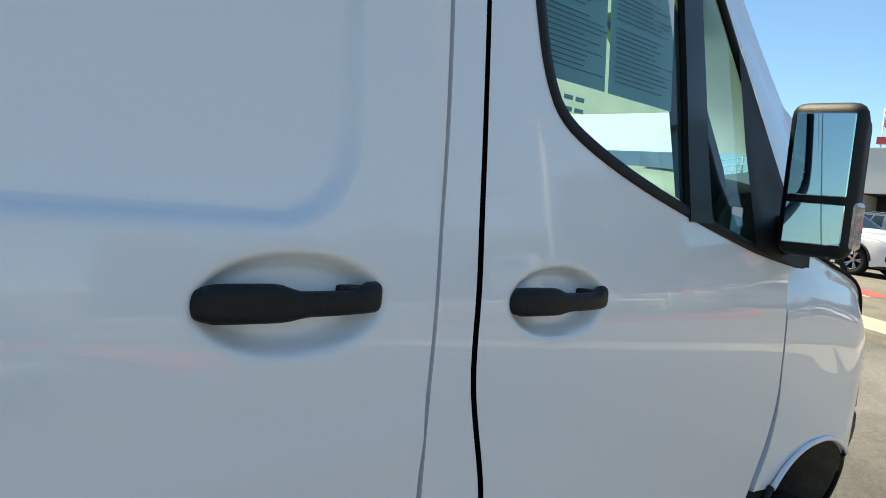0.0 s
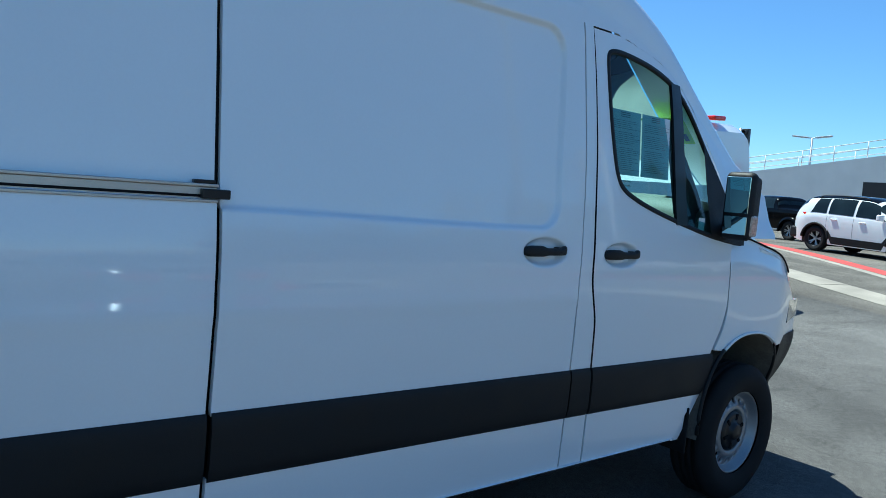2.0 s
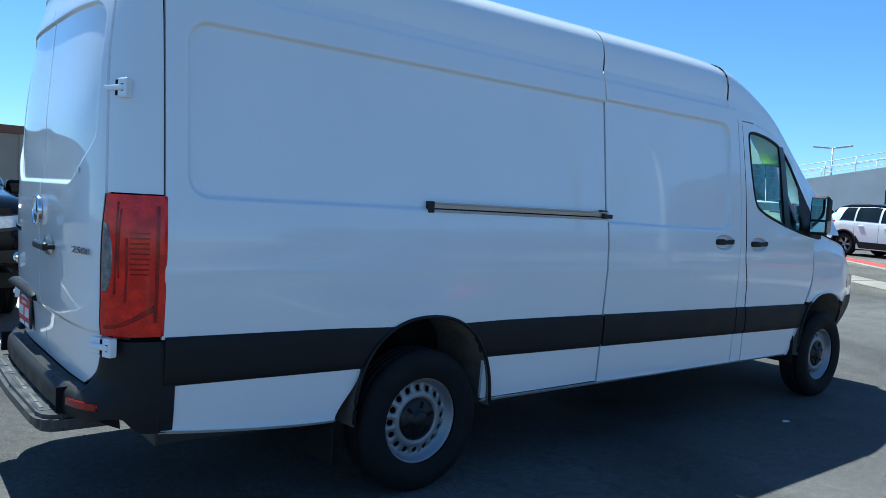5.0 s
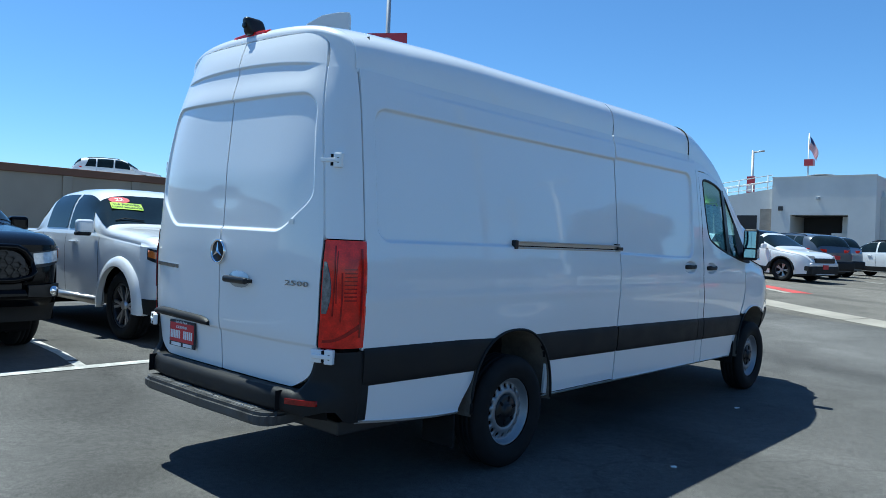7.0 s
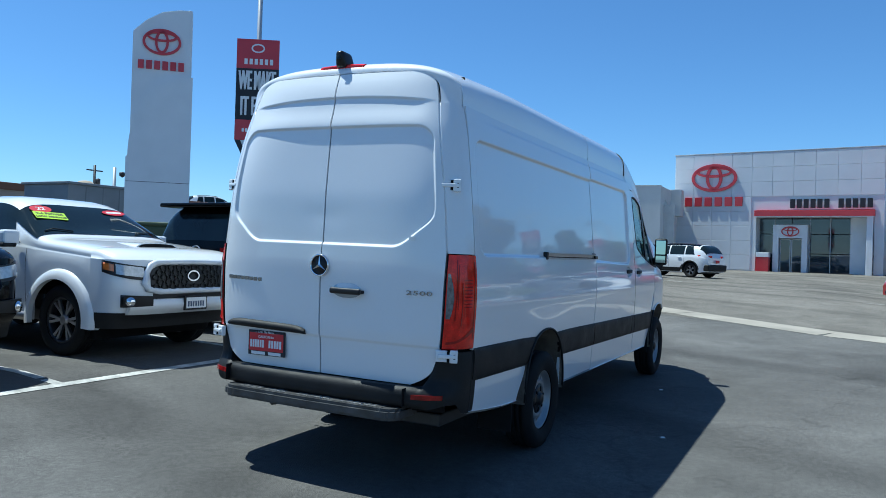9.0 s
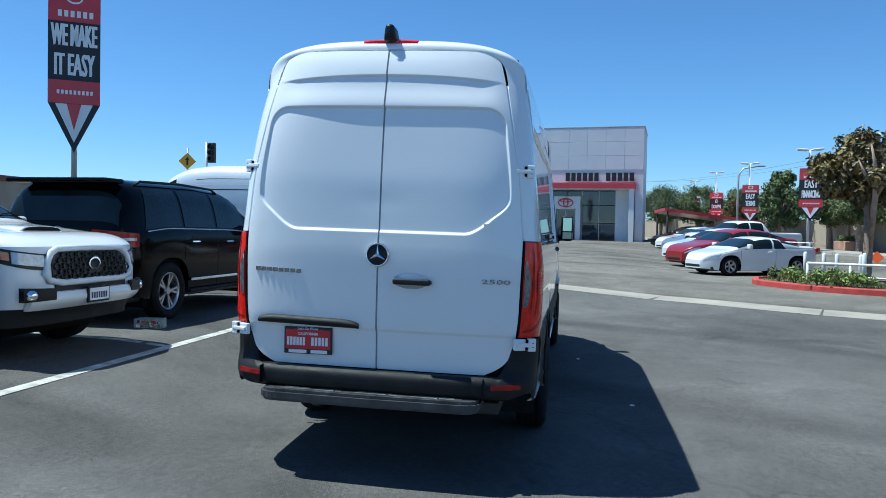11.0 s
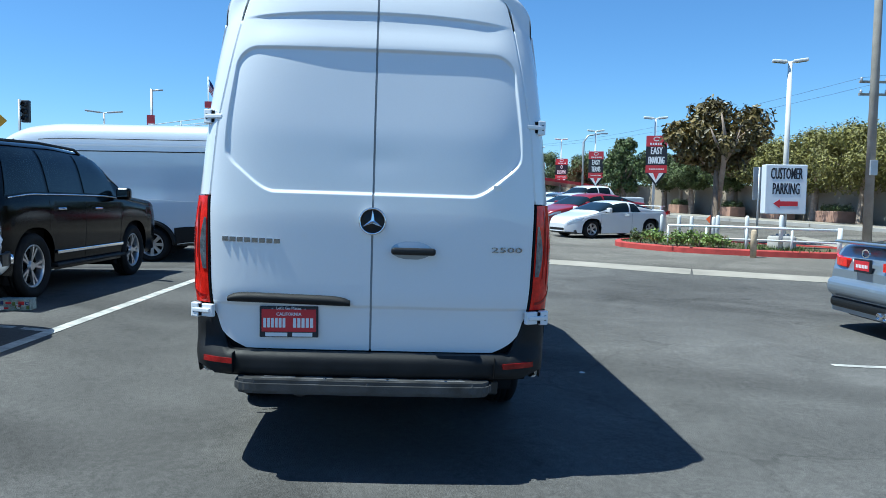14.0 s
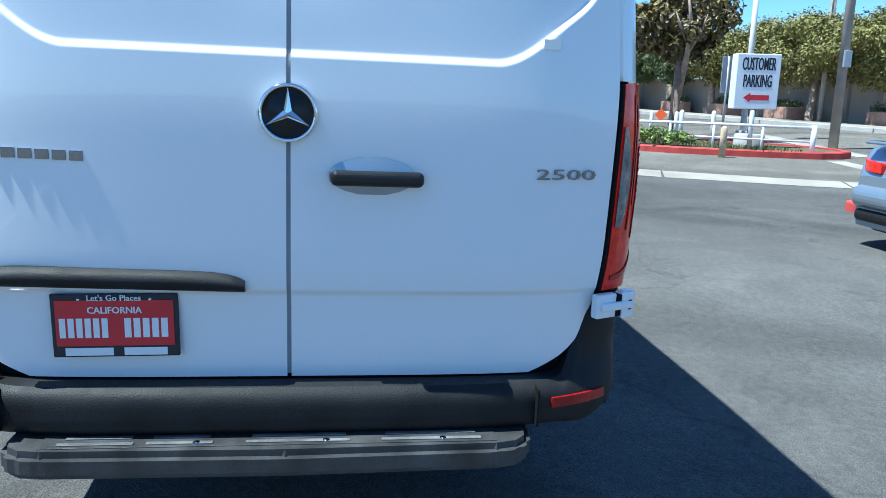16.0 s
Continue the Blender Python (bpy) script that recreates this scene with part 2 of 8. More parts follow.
GALV = material("galvanised_steel", (0.46, 0.47, 0.48), 0.45, metal=0.5, vary=0.1, scale=3)
WHITE_METAL = material("white_painted_pipe", (0.70, 0.70, 0.68), 0.5, vary=0.08, scale=6, dirt=0.2)
POLE_GREY = material("weathered_pole", (0.30, 0.27, 0.23), 0.85, vary=0.15, scale=3, bump=0.4, fine=60)
DARK_METAL = material("dark_metal", (0.03, 0.03, 0.032), 0.5, vary=0.1, scale=6)
BARK = material("bark", (0.20, 0.15, 0.11), 0.95, vary=0.3, scale=9, bump=0.9, fine=45)
PALE_BARK = material("pale_bark", (0.34, 0.26, 0.20), 0.9, vary=0.25, scale=6, bump=0.7, fine=40)
LEAF = material("leaf", (0.085, 0.11, 0.03), 0.6, vary=0.25, scale=1.2, rand=0.5)
LEAF_BRONZE = material("magnolia_leaf", (0.115, 0.085, 0.022), 0.45, vary=0.45, scale=1.0, rand=0.6)
LEAF_YELLOW = material("yellow_green_leaf", (0.18, 0.165, 0.035), 0.6, vary=0.3, scale=0.6, rand=0.5)
SHRUB_LEAF = material("bright_shrub_leaf", (0.15, 0.21, 0.035), 0.6, vary=0.3, scale=3, rand=0.5)
SEAL_GREY = material("grey_rubber_seal", (0.30, 0.32, 0.34), 0.7, vary=0.1, scale=6)
DARK_CHROME = material("dark_chrome", (0.30, 0.32, 0.35), 0.12, metal=1.0, vary=0.05, scale=20)
GRASS = material("grass_blade", (0.09, 0.13, 0.03), 0.8, vary=0.3, scale=3, rand=0.5)
SOIL = material("planter_soil", (0.11, 0.09, 0.05), 0.95, vary=0.3, scale=4, bump=0.8, fine=60)
YELLOW_SIGN = material("yellow_sign", (0.75, 0.38, 0.02), 0.5, vary=0.05, scale=4)
BLUE_CLOTH = material("blue_cloth", (0.03, 0.05, 0.16), 0.8, vary=0.15, scale=8)
ORANGE = material("orange_sign", (0.75, 0.12, 0.02), 0.6, vary=0.06, scale=4)
CARTON = material("printed_carton", (0.24, 0.29, 0.28), 0.6, vary=0.5, scale=14)
INTERIOR_SHADE = material("interior_shade", (0.02, 0.02, 0.022), 0.7, vary=0.2, scale=1)
SHOP_GLASS = material("shop_glass", (0.03, 0.045, 0.055), 0.03, coat=1.0, vary=0.3, scale=0.5)


# ---- building helpers ----
def mesh_of(verts, faces, mat, smooth=True):
    me = bpy.data.meshes.new("mesh")
    me.from_pydata([tuple(v) for v in verts], [], faces)
    me.materials.append(mat)
    if smooth:
        me.polygons.foreach_set("use_smooth", [True] * len(me.polygons))
    me.update()
    return me


def bm_done(bm, mat, smooth=False):
    me = bpy.data.meshes.new("mesh")
    bm.normal_update()
    bm.to_mesh(me)
    bm.free()
    me.materials.append(mat)
    if smooth:
        me.polygons.foreach_set("use_smooth", [True] * len(me.polygons))
    return me


def part(name, me, parent=None, label="", m=None):
    ob = new(name, me)
    if parent is not None:
        ob.parent = parent
    if m is not None:
        ob.matrix_basis = m
    if label:
        ob["label"] = label
    return ob


def thing(name, label, category, m=None, group="", kind=""):
    ob = new(name)
    ob.empty_display_size = 0.2
    if m is not None:
        ob.matrix_basis = m
    return tagged(ob, label, category, group, kind)


def facing(me, way):
    """Turns the mesh's faces so that they look the given way on the whole."""
    total = sum((Vector(p.normal) * p.area for p in me.polygons), Vector())
    if total.dot(Vector(way)) < 0:
        me.flip_normals()
    return me


def box_bm(bm, lo, hi, bevel=0.0, segments=2, m=None):
    r = bmesh.ops.create_cube(bm, size=1.0)
    vs = r["verts"]
    for v in vs:
        v.co = Vector([lo[i] + (v.co[i] + 0.5) * (hi[i] - lo[i]) for i in range(3)])
    if m is not None:
        bmesh.ops.transform(bm, matrix=m, verts=vs)
    if bevel:
        es = list({e for v in vs for e in v.link_edges})
        bmesh.ops.bevel(bm, geom=es, offset=bevel, segments=segments, affect="EDGES", profile=0.5)


def box(lo, hi, mat, bevel=0.0, segments=2, m=None):
    bm = bmesh.new()
    box_bm(bm, lo, hi, bevel, segments, m)
    return bm_done(bm, mat, smooth=False)


def boxes(list_of, mat, bevel=0.0):
    bm = bmesh.new()
    for lo, hi in list_of:
        box_bm(bm, lo, hi, bevel)
    return bm_done(bm, mat)


def tube(points, radius, mat, sides=10, caps=True):
    """A round bar along a polyline; radius may be a list."""
    pts = [Vector(p) for p in points]
    rad = radius if isinstance(radius, (list, tuple)) else [radius] * len(pts)
    verts, faces = [], []
    up = Vector((0, 0, 1))
    for i, p in enumerate(pts):
        d = (pts[min(i + 1, len(pts) - 1)] - pts[max(i - 1, 0)]).normalized()
        a = d.cross(up)
        if a.length < 0.05:
            a = d.cross(Vector((1, 0, 0)))
        a.normalize()
        b = d.cross(a)
        for k in range(sides):
            w = 2 * math.pi * k / sides
            verts.append(p + (a * math.cos(w) + b * math.sin(w)) * rad[i])
    for i in range(len(pts) - 1):
        for k in range(sides):
            faces.append((i * sides + k, i * sides + (k + 1) % sides, (i + 1) * sides + (k + 1) % sides, (i + 1) * sides + k))
    if caps:
        faces.append(tuple(range(sides))[::-1])
        faces.append(tuple((len(pts) - 1) * sides + k for k in range(sides)))
    return mesh_of(verts, faces, mat)


def revolve(profile, mat, sides=40, axis="y"):
    """Turns (radius, along) pairs about an axis through the origin."""
    verts, faces = [], []
    n = len(profile)
    for k in range(sides):
        w = 2 * math.pi * k / sides
        for r, a in profile:
            if axis == "y":
                verts.append((r * math.cos(w), a, r * math.sin(w)))
            elif axis == "z":
                verts.append((r * math.cos(w), r * math.sin(w), a))
            else:
                verts.append((a, r * math.cos(w), r * math.sin(w)))
    for k in range(sides):
        for i in range(n - 1):
            k2 = (k + 1) % sides
            faces.append((k * n + i, k * n + i + 1, k2 * n + i + 1, k2 * n + i))
    return mesh_of(verts, faces, mat)


def sheet(f, us, vs, mat, rim=None, mask=None):
    """A surface f(u, v) over a grid; mask(u, v) drops cells; rim: the way its free edges fold back."""
    bm = bmesh.new()
    grid = [[bm.verts.new(f(u, v)) for v in vs] for u in us]
    for i in range(len(us) - 1):
        for j in range(len(vs) - 1):
            if mask is None or mask(0.5 * (us[i] + us[i + 1]), 0.5 * (vs[j] + vs[j + 1])):
                quad = (grid[i][j], grid[i + 1][j], grid[i + 1][j + 1], grid[i][j + 1])
                if len({tuple(round(c, 5) for c in v.co) for v in quad}) == 4:
                    bm.faces.new(quad)
    loose = [v for v in bm.verts if not v.link_faces]
    bmesh.ops.delete(bm, geom=loose, context="VERTS")
    if rim is not None:
        edges = [e for e in bm.edges if len(e.link_faces) == 1]
        r = bmesh.ops.extrude_edge_only(bm, edges=edges)
        moved = [g for g in r["geom"] if isinstance(g, bmesh.types.BMVert)]
        bmesh.ops.translate(bm, vec=rim, verts=moved)
        for e in edges:
            e.smooth = False
    me = bm_done(bm, mat, smooth=True)
    return me


def plate(points, thick, mat, m=None, bevel=0.0):
    """A flat outline in x, y given thickness along z."""
    bm = bmesh.new()
    vs = [bm.verts.new((x, y, 0)) for x, y in points]
    face = bm.faces.new(vs)
    r = bmesh.ops.extrude_face_region(bm, geom=[face])
    bmesh.ops.translate(bm, vec=(0, 0, thick), verts=[g for g in r["geom"] if isinstance(g, bmesh.types.BMVert)])
    bmesh.ops.recalc_face_normals(bm, faces=bm.faces[:])
    if bevel:
        bmesh.ops.bevel(bm, geom=bm.edges[:], offset=bevel, segments=2, affect="EDGES")
    if m is not None:
        bmesh.ops.transform(bm, matrix=m, verts=bm.verts[:])
    return bm_done(bm, mat)


def text_mesh(body, size, mat, thick=0.004, squeeze=1.0, bold=0.022):
    cu = bpy.data.curves.new("text", "FONT")
    cu.body, cu.size, cu.extrude, cu.align_x, cu.align_y = body, size, thick, "CENTER", "CENTER"
    cu.resolution_u = 2
    cu.offset = bold * size * 0.2
    ob = bpy.data.objects.new("text", cu)
    scene.collection.objects.link(ob)
    me = bpy.data.meshes.new_from_object(ob.evaluated_get(bpy.context.evaluated_depsgraph_get()))
    bpy.data.objects.remove(ob)
    me.materials.clear()
    me.materials.append(mat)
    me.transform(Matrix.Diagonal((squeeze, 1, 1, 1)))
    if bold:
        bm = bmesh.new()
        for k in (-1, 0, 1):
            me.transform(Matrix.Translation((k * bold * size, 0, k * 0.0004)))
            bm.from_mesh(me)
            me.transform(Matrix.Translation((-k * bold * size, 0, -k * 0.0004)))
        bm.to_mesh(me)
        bm.free()
    return me


def ring_mesh(rx, ry, width, thick, mat, n=40, m=None):
    """A flat elliptical ring in x, y."""
    bm = bmesh.new()
    loops = []
    for z in (0, thick):
        for k in (1.0, 0.0):
            loops.append([bm.verts.new(((rx - width * (1 - k)) * math.cos(a), (ry - width * (1 - k)) * math.sin(a), z)) for a in (2 * math.pi * i / n for i in range(n))])
    for i in range(n):
        j = (i + 1) % n
        for a, b in ((0, 1), (1, 3), (3, 2), (2, 0)):
            bm.faces.new((loops[a][i], loops[a][j], loops[b][j], loops[b][i]))
    bmesh.ops.recalc_face_normals(bm, faces=bm.faces[:])
    if m is not None:
        bmesh.ops.transform(bm, matrix=m, verts=bm.verts[:])
    return bm_done(bm, mat)


def lin(a, b, n):
    return [a + (b - a) * i / (n - 1) for i in range(n)]


def curve_of(points):
    """A smooth curve y(x) through (x, y) pairs."""
    xs, ys = zip(*points)
    dense = np.linspace(xs[0], xs[-1], 400)
    val = np.interp(dense, xs, ys)
    k = 17
    pad = np.concatenate([2 * val[0] - val[k:0:-1], val, 2 * val[-1] - val[-2:-k - 2:-1]])
    w = np.hanning(2 * k + 1)
    val = np.convolve(pad, w / w.sum(), "valid")
    return lambda x: float(np.interp(x, dense, val))


def step_to(a, lo, hi):
    t = min(1.0, max(0.0, (a - lo) / (hi - lo)))
    return t * t * (3 - 2 * t)


def ground_z(x, y):
    """The lot's gentle slopes: level under the van, up to the stalls and up beyond the gutter."""
    s = max(0.0, x - 7.0)
    near = 1 - step_to(x, 7, 12)
    z = (0.03 * math.tanh(y / 1.5) - 0.07 * step_to(-y, 3.0, 5.5) * (1 - step_to(-y, 8, 12))) * near + 0.18 * step_to(y, 1.4, 4.0) * (1 - step_to(x, 6.5, 10)) * (1 - step_to(y, 14, 40))
    z += 0.42 * (1 - math.exp(-((s / 7) ** 2))) + 0.012 * max(0.0, min(x, 90) - 20)
    z += 0.24 * step_to(y, -2, 8) * step_to(x, 9, 17) * (1 - step_to(x, 24, 45))
    z -= 0.17 * step_to(-y, 2, 6) * step_to(x, 11.5, 16.5) * (1 - step_to(x, 40, 60)) * (1 - step_to(-y, 10, 15))
    return z


def point_in(poly, x, y):
    inside = False
    for i in range(len(poly)):
        (x1, y1), (x2, y2) = poly[i - 1], poly[i]
        if (y1 > y) != (y2 > y) and x < (x2 - x1) * (y - y1) / (y2 - y1) + x1:
            inside = not inside
    return inside


# ---- the white cargo van ----
SIDE = curve_of([(0.30, 0.918), (0.42, 0.934), (0.66, 0.947), (0.88, 0.954), (1.05, 0.963), (1.20, 0.966), (1.32, 0.961), (1.45, 0.944), (1.8, 0.908), (2.18, 0.864), (2.38, 0.832), (2.52, 0.79), (2.70, 0.71)])
ROOF_Z = curve_of([(-1.60, 2.55), (-1.45, 2.64), (-1.2, 2.685), (-0.6, 2.70), (2.3, 2.72), (2.75, 2.71), (3.0, 2.66), (3.2, 2.61), (3.55, 2.44), (3.93, 2.135), (4.40, 1.76), (4.60, 1.62)])
REAR_D = curve_of([(0.5, 0.33), (0.65, 0.345), (0.86, 0.36), (0.93, 0.378), (1.35, 0.389), (1.8, 0.382), (2.24, 0.35), (2.42, 0.318), (2.50, 0.30), (2.70, 0.22)])
RAIL_TOP = 2.575
DOOR_EDGE = curve_of([(0.64, 0.60), (0.68, 0.715), (0.74, 0.785), (0.84, 0.822), (1.0, 0.838), (1.44, 0.848), (1.82, 0.812), (2.13, 0.755), (2.42, 0.70), (2.58, 0.655)])


def strip_top(x):
    return 0.871 - 0.0118 * x


def strip_low(x):
    return strip_top(x) - 0.203


def arch(x, cx, half=0.435, top=0.905, base=0.38):
    t = abs((x - cx) / half)
    return base + (top - base) * (1 - t ** 2.3) ** (1 / 2.3) if t < 1 else 0.0


def rect_dist(x, z, x0, x1, z0, z1, r):
    """Signed distance to a rounded rectangle, inside negative."""
    qx, qz = abs(x - (x0 + x1) / 2) - (x1 - x0) / 2 + r, abs(z - (z0 + z1) / 2) - (z1 - z0) / 2 + r
    return math.hypot(max(qx, 0), max(qz, 0)) + min(max(qx, qz), 0) - r


BOWLS = ((2.716, 1.322, 0.130, 0.058), (3.188, 1.312, 0.122, 0.055))


def dish(x, z):
    """The scoops behind the door handles."""
    for cx, cz, rx, rz in BOWLS:
        r = ((x - cx) / rx) ** 2 + ((z - cz) / rz) ** 2
        if r < 1:
            return 0.026 * step_to(1 - r, 0.0, 0.55)
    return 0.0


def crowded(a, b, n, spots, fine=0.0075):
    """Steps from a to b, finer round the given (place, half width)."""
    out = set(lin(a, b, n))
    for c, h in spots:
        out |= {v for v in lin(c - h, c + h, int(2 * h / fine) + 2) if a < v < b}
    out = sorted(out)
    keep = [out[0]]
    for v in out[1:]:
        if v - keep[-1] > 0.003 or v == b:
            keep.append(v)
    return keep


def body_y(x, z):
    """Half width of the cargo side at a place, with its pressed-in panels and shoulder creases."""
    y = SIDE(z)
    if x < 1.405:
        d = rect_dist(x, z, -1.225, 1.9, 1.447, 2.185, 0.10)
    else:
        d = rect_dist(x, z, 0.9, 2.802 + 0.02 * step_to(z, 1.6, 2.1), 1.420 - 0.016 * step_to(x, 1.4, 2.5), 2.198, 0.11)
    y -= 0.020 * step_to(-d, 0.0, 0.017)
    y -= 0.008 * step_to(z, 2.30, 2.325) * (1 - step_to(x, 2.7, 3.1)) * step_to(x, -1.25, -0.6)
    y -= dish(x, z)
    y += 0.004 * math.exp(-(((z - 1.14) / 0.03) ** 2)) + 0.010 * math.exp(-(((x - 0.05) / 0.52) ** 2)) * math.exp(-(((z - 0.92) / 0.12) ** 2))
    return y


def plan_power(z):
    """How square the rear end is in plan: boxy low down, rounder towards the roof."""
    return 4.6 - 1.7 * step_to(z, 1.85, 2.5)


def rear_x(y, z):
    p = plan_power(z)
    t = min(0.9999, abs(y) / SIDE(z))
    return -1.20 - REAR_D(z) * (1 - t ** p) ** (1 / p)


def rear_loop(th, z, grow=0.0):
    """The rear corner in plan: th 0 at the middle, 90 at the side."""
    p = plan_power(z)
    y = (SIDE(z) + grow) * math.sin(th) ** (2 / p)
    x = -1.20 - (REAR_D(z) + grow) * max(0.0, math.cos(th)) ** (2 / p)
    return x, y


def rear_span(z, gap, inset):
    """The angles between which the corner post runs: from the door's edge to the side panel."""
    p = plan_power(z)
    th0 = math.asin(min(1.0, (DOOR_EDGE(min(z, 2.58)) + gap) / SIDE(z)) ** (p / 2))
    return th0, math.acos(min(1.0, inset / REAR_D(z)) ** (p / 2))


def post_point(u, z):
    th0, th1 = rear_span(z, 0.012, 0.121)
    return rear_loop(th0 + (th1 - th0) * u, z)


def door_reach(z):
    """The rear door's outer edge, with its rounded upper corner."""
    r = 0.085
    t = max(0.0, min(1.0, (z - (RAIL_TOP - r)) / r))
    return DOOR_EDGE(z) - r * (1 - math.sqrt(1 - t * t))


def cab_half(x, z):
    """Half width of the cab, whose section shrinks with the falling windscreen."""
    zt = ROOF_Z(x)
    if z > 1.42:
        z = 1.42 + (z - 1.42) * min(3.0, (2.715 - 1.42) / max(0.08, zt - 1.42))
    return SIDE(min(z, 2.70)) - 0.02 * step_to(x, 3.4, 4.2) * step_to(z, 1.4, 1.7)


DOOR_FRONT = curve_of([(0.82, 3.995), (0.95, 4.062), (1.05, 4.084), (1.2, 4.072), (1.36, 4.066), (1.42, 4.17), (1.47, 4.175), (1.66, 4.065), (1.83, 3.935), (2.0, 3.80), (2.10, 3.665), (2.16, 3.53), (2.20, 3.40), (2.235, 3.16)])
SEAM_X = curve_of([(0.4, 3.088), (0.88, 3.064), (1.035, 3.050), (1.13, 3.022), (1.19, 3.004), (1.25, 3.000), (1.3, 3.003), (1.5, 3.011), (1.73, 3.014), (2.0, 3.003), (2.235, 2.985)])
PILLAR_X = curve_of([(0.4, 2.945), (0.77, 2.934), (0.9, 2.935), (1.1, 2.925), (1.2, 2.922), (1.27, 2.925), (1.39, 2.931), (1.53, 2.942), (1.71, 2.946), (2.235, 2.928), (2.5, 2.90)])
WINDOW = [(3.074, 2.12), (3.085, 2.158), (3.15, 2.172), (3.28, 2.163), (3.43, 2.143), (3.62, 2.092), (3.76, 1.997), (3.90, 1.83), (4.04, 1.662), (4.13, 1.52), (4.182, 1.41), (4.175, 1.368), (4.10, 1.372), (3.97, 1.388), (3.84, 1.408), (3.588, 1.462), (3.404, 1.506), (3.265, 1.549), (3.180, 1.588), (3.145, 1.645), (3.125, 1.72), (3.10, 1.86), (3.085, 2.0)]


def smooth_loop(poly, rounds=2):
    for _ in range(rounds):
        out = []
        for i, p in enumerate(poly):
            q = poly[(i + 1) % len(poly)]
            out += [(0.75 * p[0] + 0.25 * q[0], 0.75 * p[1] + 0.25 * q[1]), (0.25 * p[0] + 0.75 * q[0], 0.25 * p[1] + 0.75 * q[1])]
        poly = out
    return poly


def grown(poly, d):
    """The outline moved outwards by d (counterclockwise or not, told by its area)."""
    area = sum(p[0] * q[1] - q[0] * p[1] for p, q in zip(poly, poly[1:] + poly[:1]))
    s = -1 if area < 0 else 1
    out = []
    for i, p in enumerate(poly):
        a, b = Vector(poly[i - 1]), Vector(poly[(i + 1) % len(poly)])
        t = (b - a).normalized()
        out.append((p[0] + s * d * t.y, p[1] - s * d * t.x))
    return out


def band_on(loop, d_in, d_out, lift, side, mat, thick=0.012):
    """A moulding along an outline on the cab's side."""
    a, b = grown(loop, d_in), grown(loop, d_out)
    bm = bmesh.new()
    rows = []
    for (p, l) in ((a, -thick), (a, lift * 0.6), ([((u[0] + v[0]) / 2, (u[1] + v[1]) / 2) for u, v in zip(a, b)], lift), (b, lift * 0.6), (b, -thick)):
        rows.append([bm.verts.new((x, side * (cab_half(x, z) + l), z)) for x, z in p])
    n = len(loop)
    for r in range(4):
        for i in range(n):
            j = (i + 1) % n
            bm.faces.new((rows[r][i], rows[r][j], rows[r + 1][j], rows[r + 1][i]))
    bmesh.ops.recalc_face_normals(bm, faces=bm.faces[:])
    return bm_done(bm, mat, smooth=True)


def fill_on(loop, lift, side, mat, half=None):
    """A pane over an outline on the cab's side: a fan of quads that follows the surface."""
    cx = sum(p[0] for p in loop) / len(loop)
    cz = sum(p[1] for p in loop) / len(loop)
    verts, faces = [(cx, side * (cab_half(cx, cz) + lift), cz)], []
    rings = 5
    n = len(loop)
    for r in range(1, rings + 1):
        k = r / rings
        for x, z in loop:
            xx, zz = cx + (x - cx) * k, cz + (z - cz) * k
            verts.append((xx, side * (cab_half(xx, zz) + lift), zz))
    for i in range(n):
        faces.append((0, 1 + i, 1 + (i + 1) % n))
        for r in range(rings - 1):
            faces.append((1 + r * n + i, 1 + (r + 1) * n + i, 1 + (r + 1) * n + (i + 1) % n, 1 + r * n + (i + 1) % n))
    return facing(mesh_of(verts, faces, mat), (0, side, 0))


def tyre_mesh(R, r_in, half, mat=RUBBER):
    p = [(r_in, -half * 0.80), (r_in + 0.02, -half * 0.92), (r_in + 0.06, -half), ((R + r_in) / 2 + 0.02, -half * 1.02), (R - 0.035, -half * 0.93), (R - 0.012, -half * 0.82), (R, -half * 0.65)]
    for a in (-0.32, 0.02, 0.34):
        p += [(R, half * (a - 0.08)), (R - 0.008, half * (a - 0.06)), (R - 0.008, half * (a + 0.02)), (R, half * (a + 0.04))]
    p += [(R, half * 0.65), (R - 0.012, half * 0.82), (R - 0.035, half * 0.93), ((R + r_in) / 2 + 0.02, half * 1.02), (r_in + 0.06, half), (r_in + 0.02, half * 0.92), (r_in, half * 0.80)]
    return revolve(p, mat, 56)


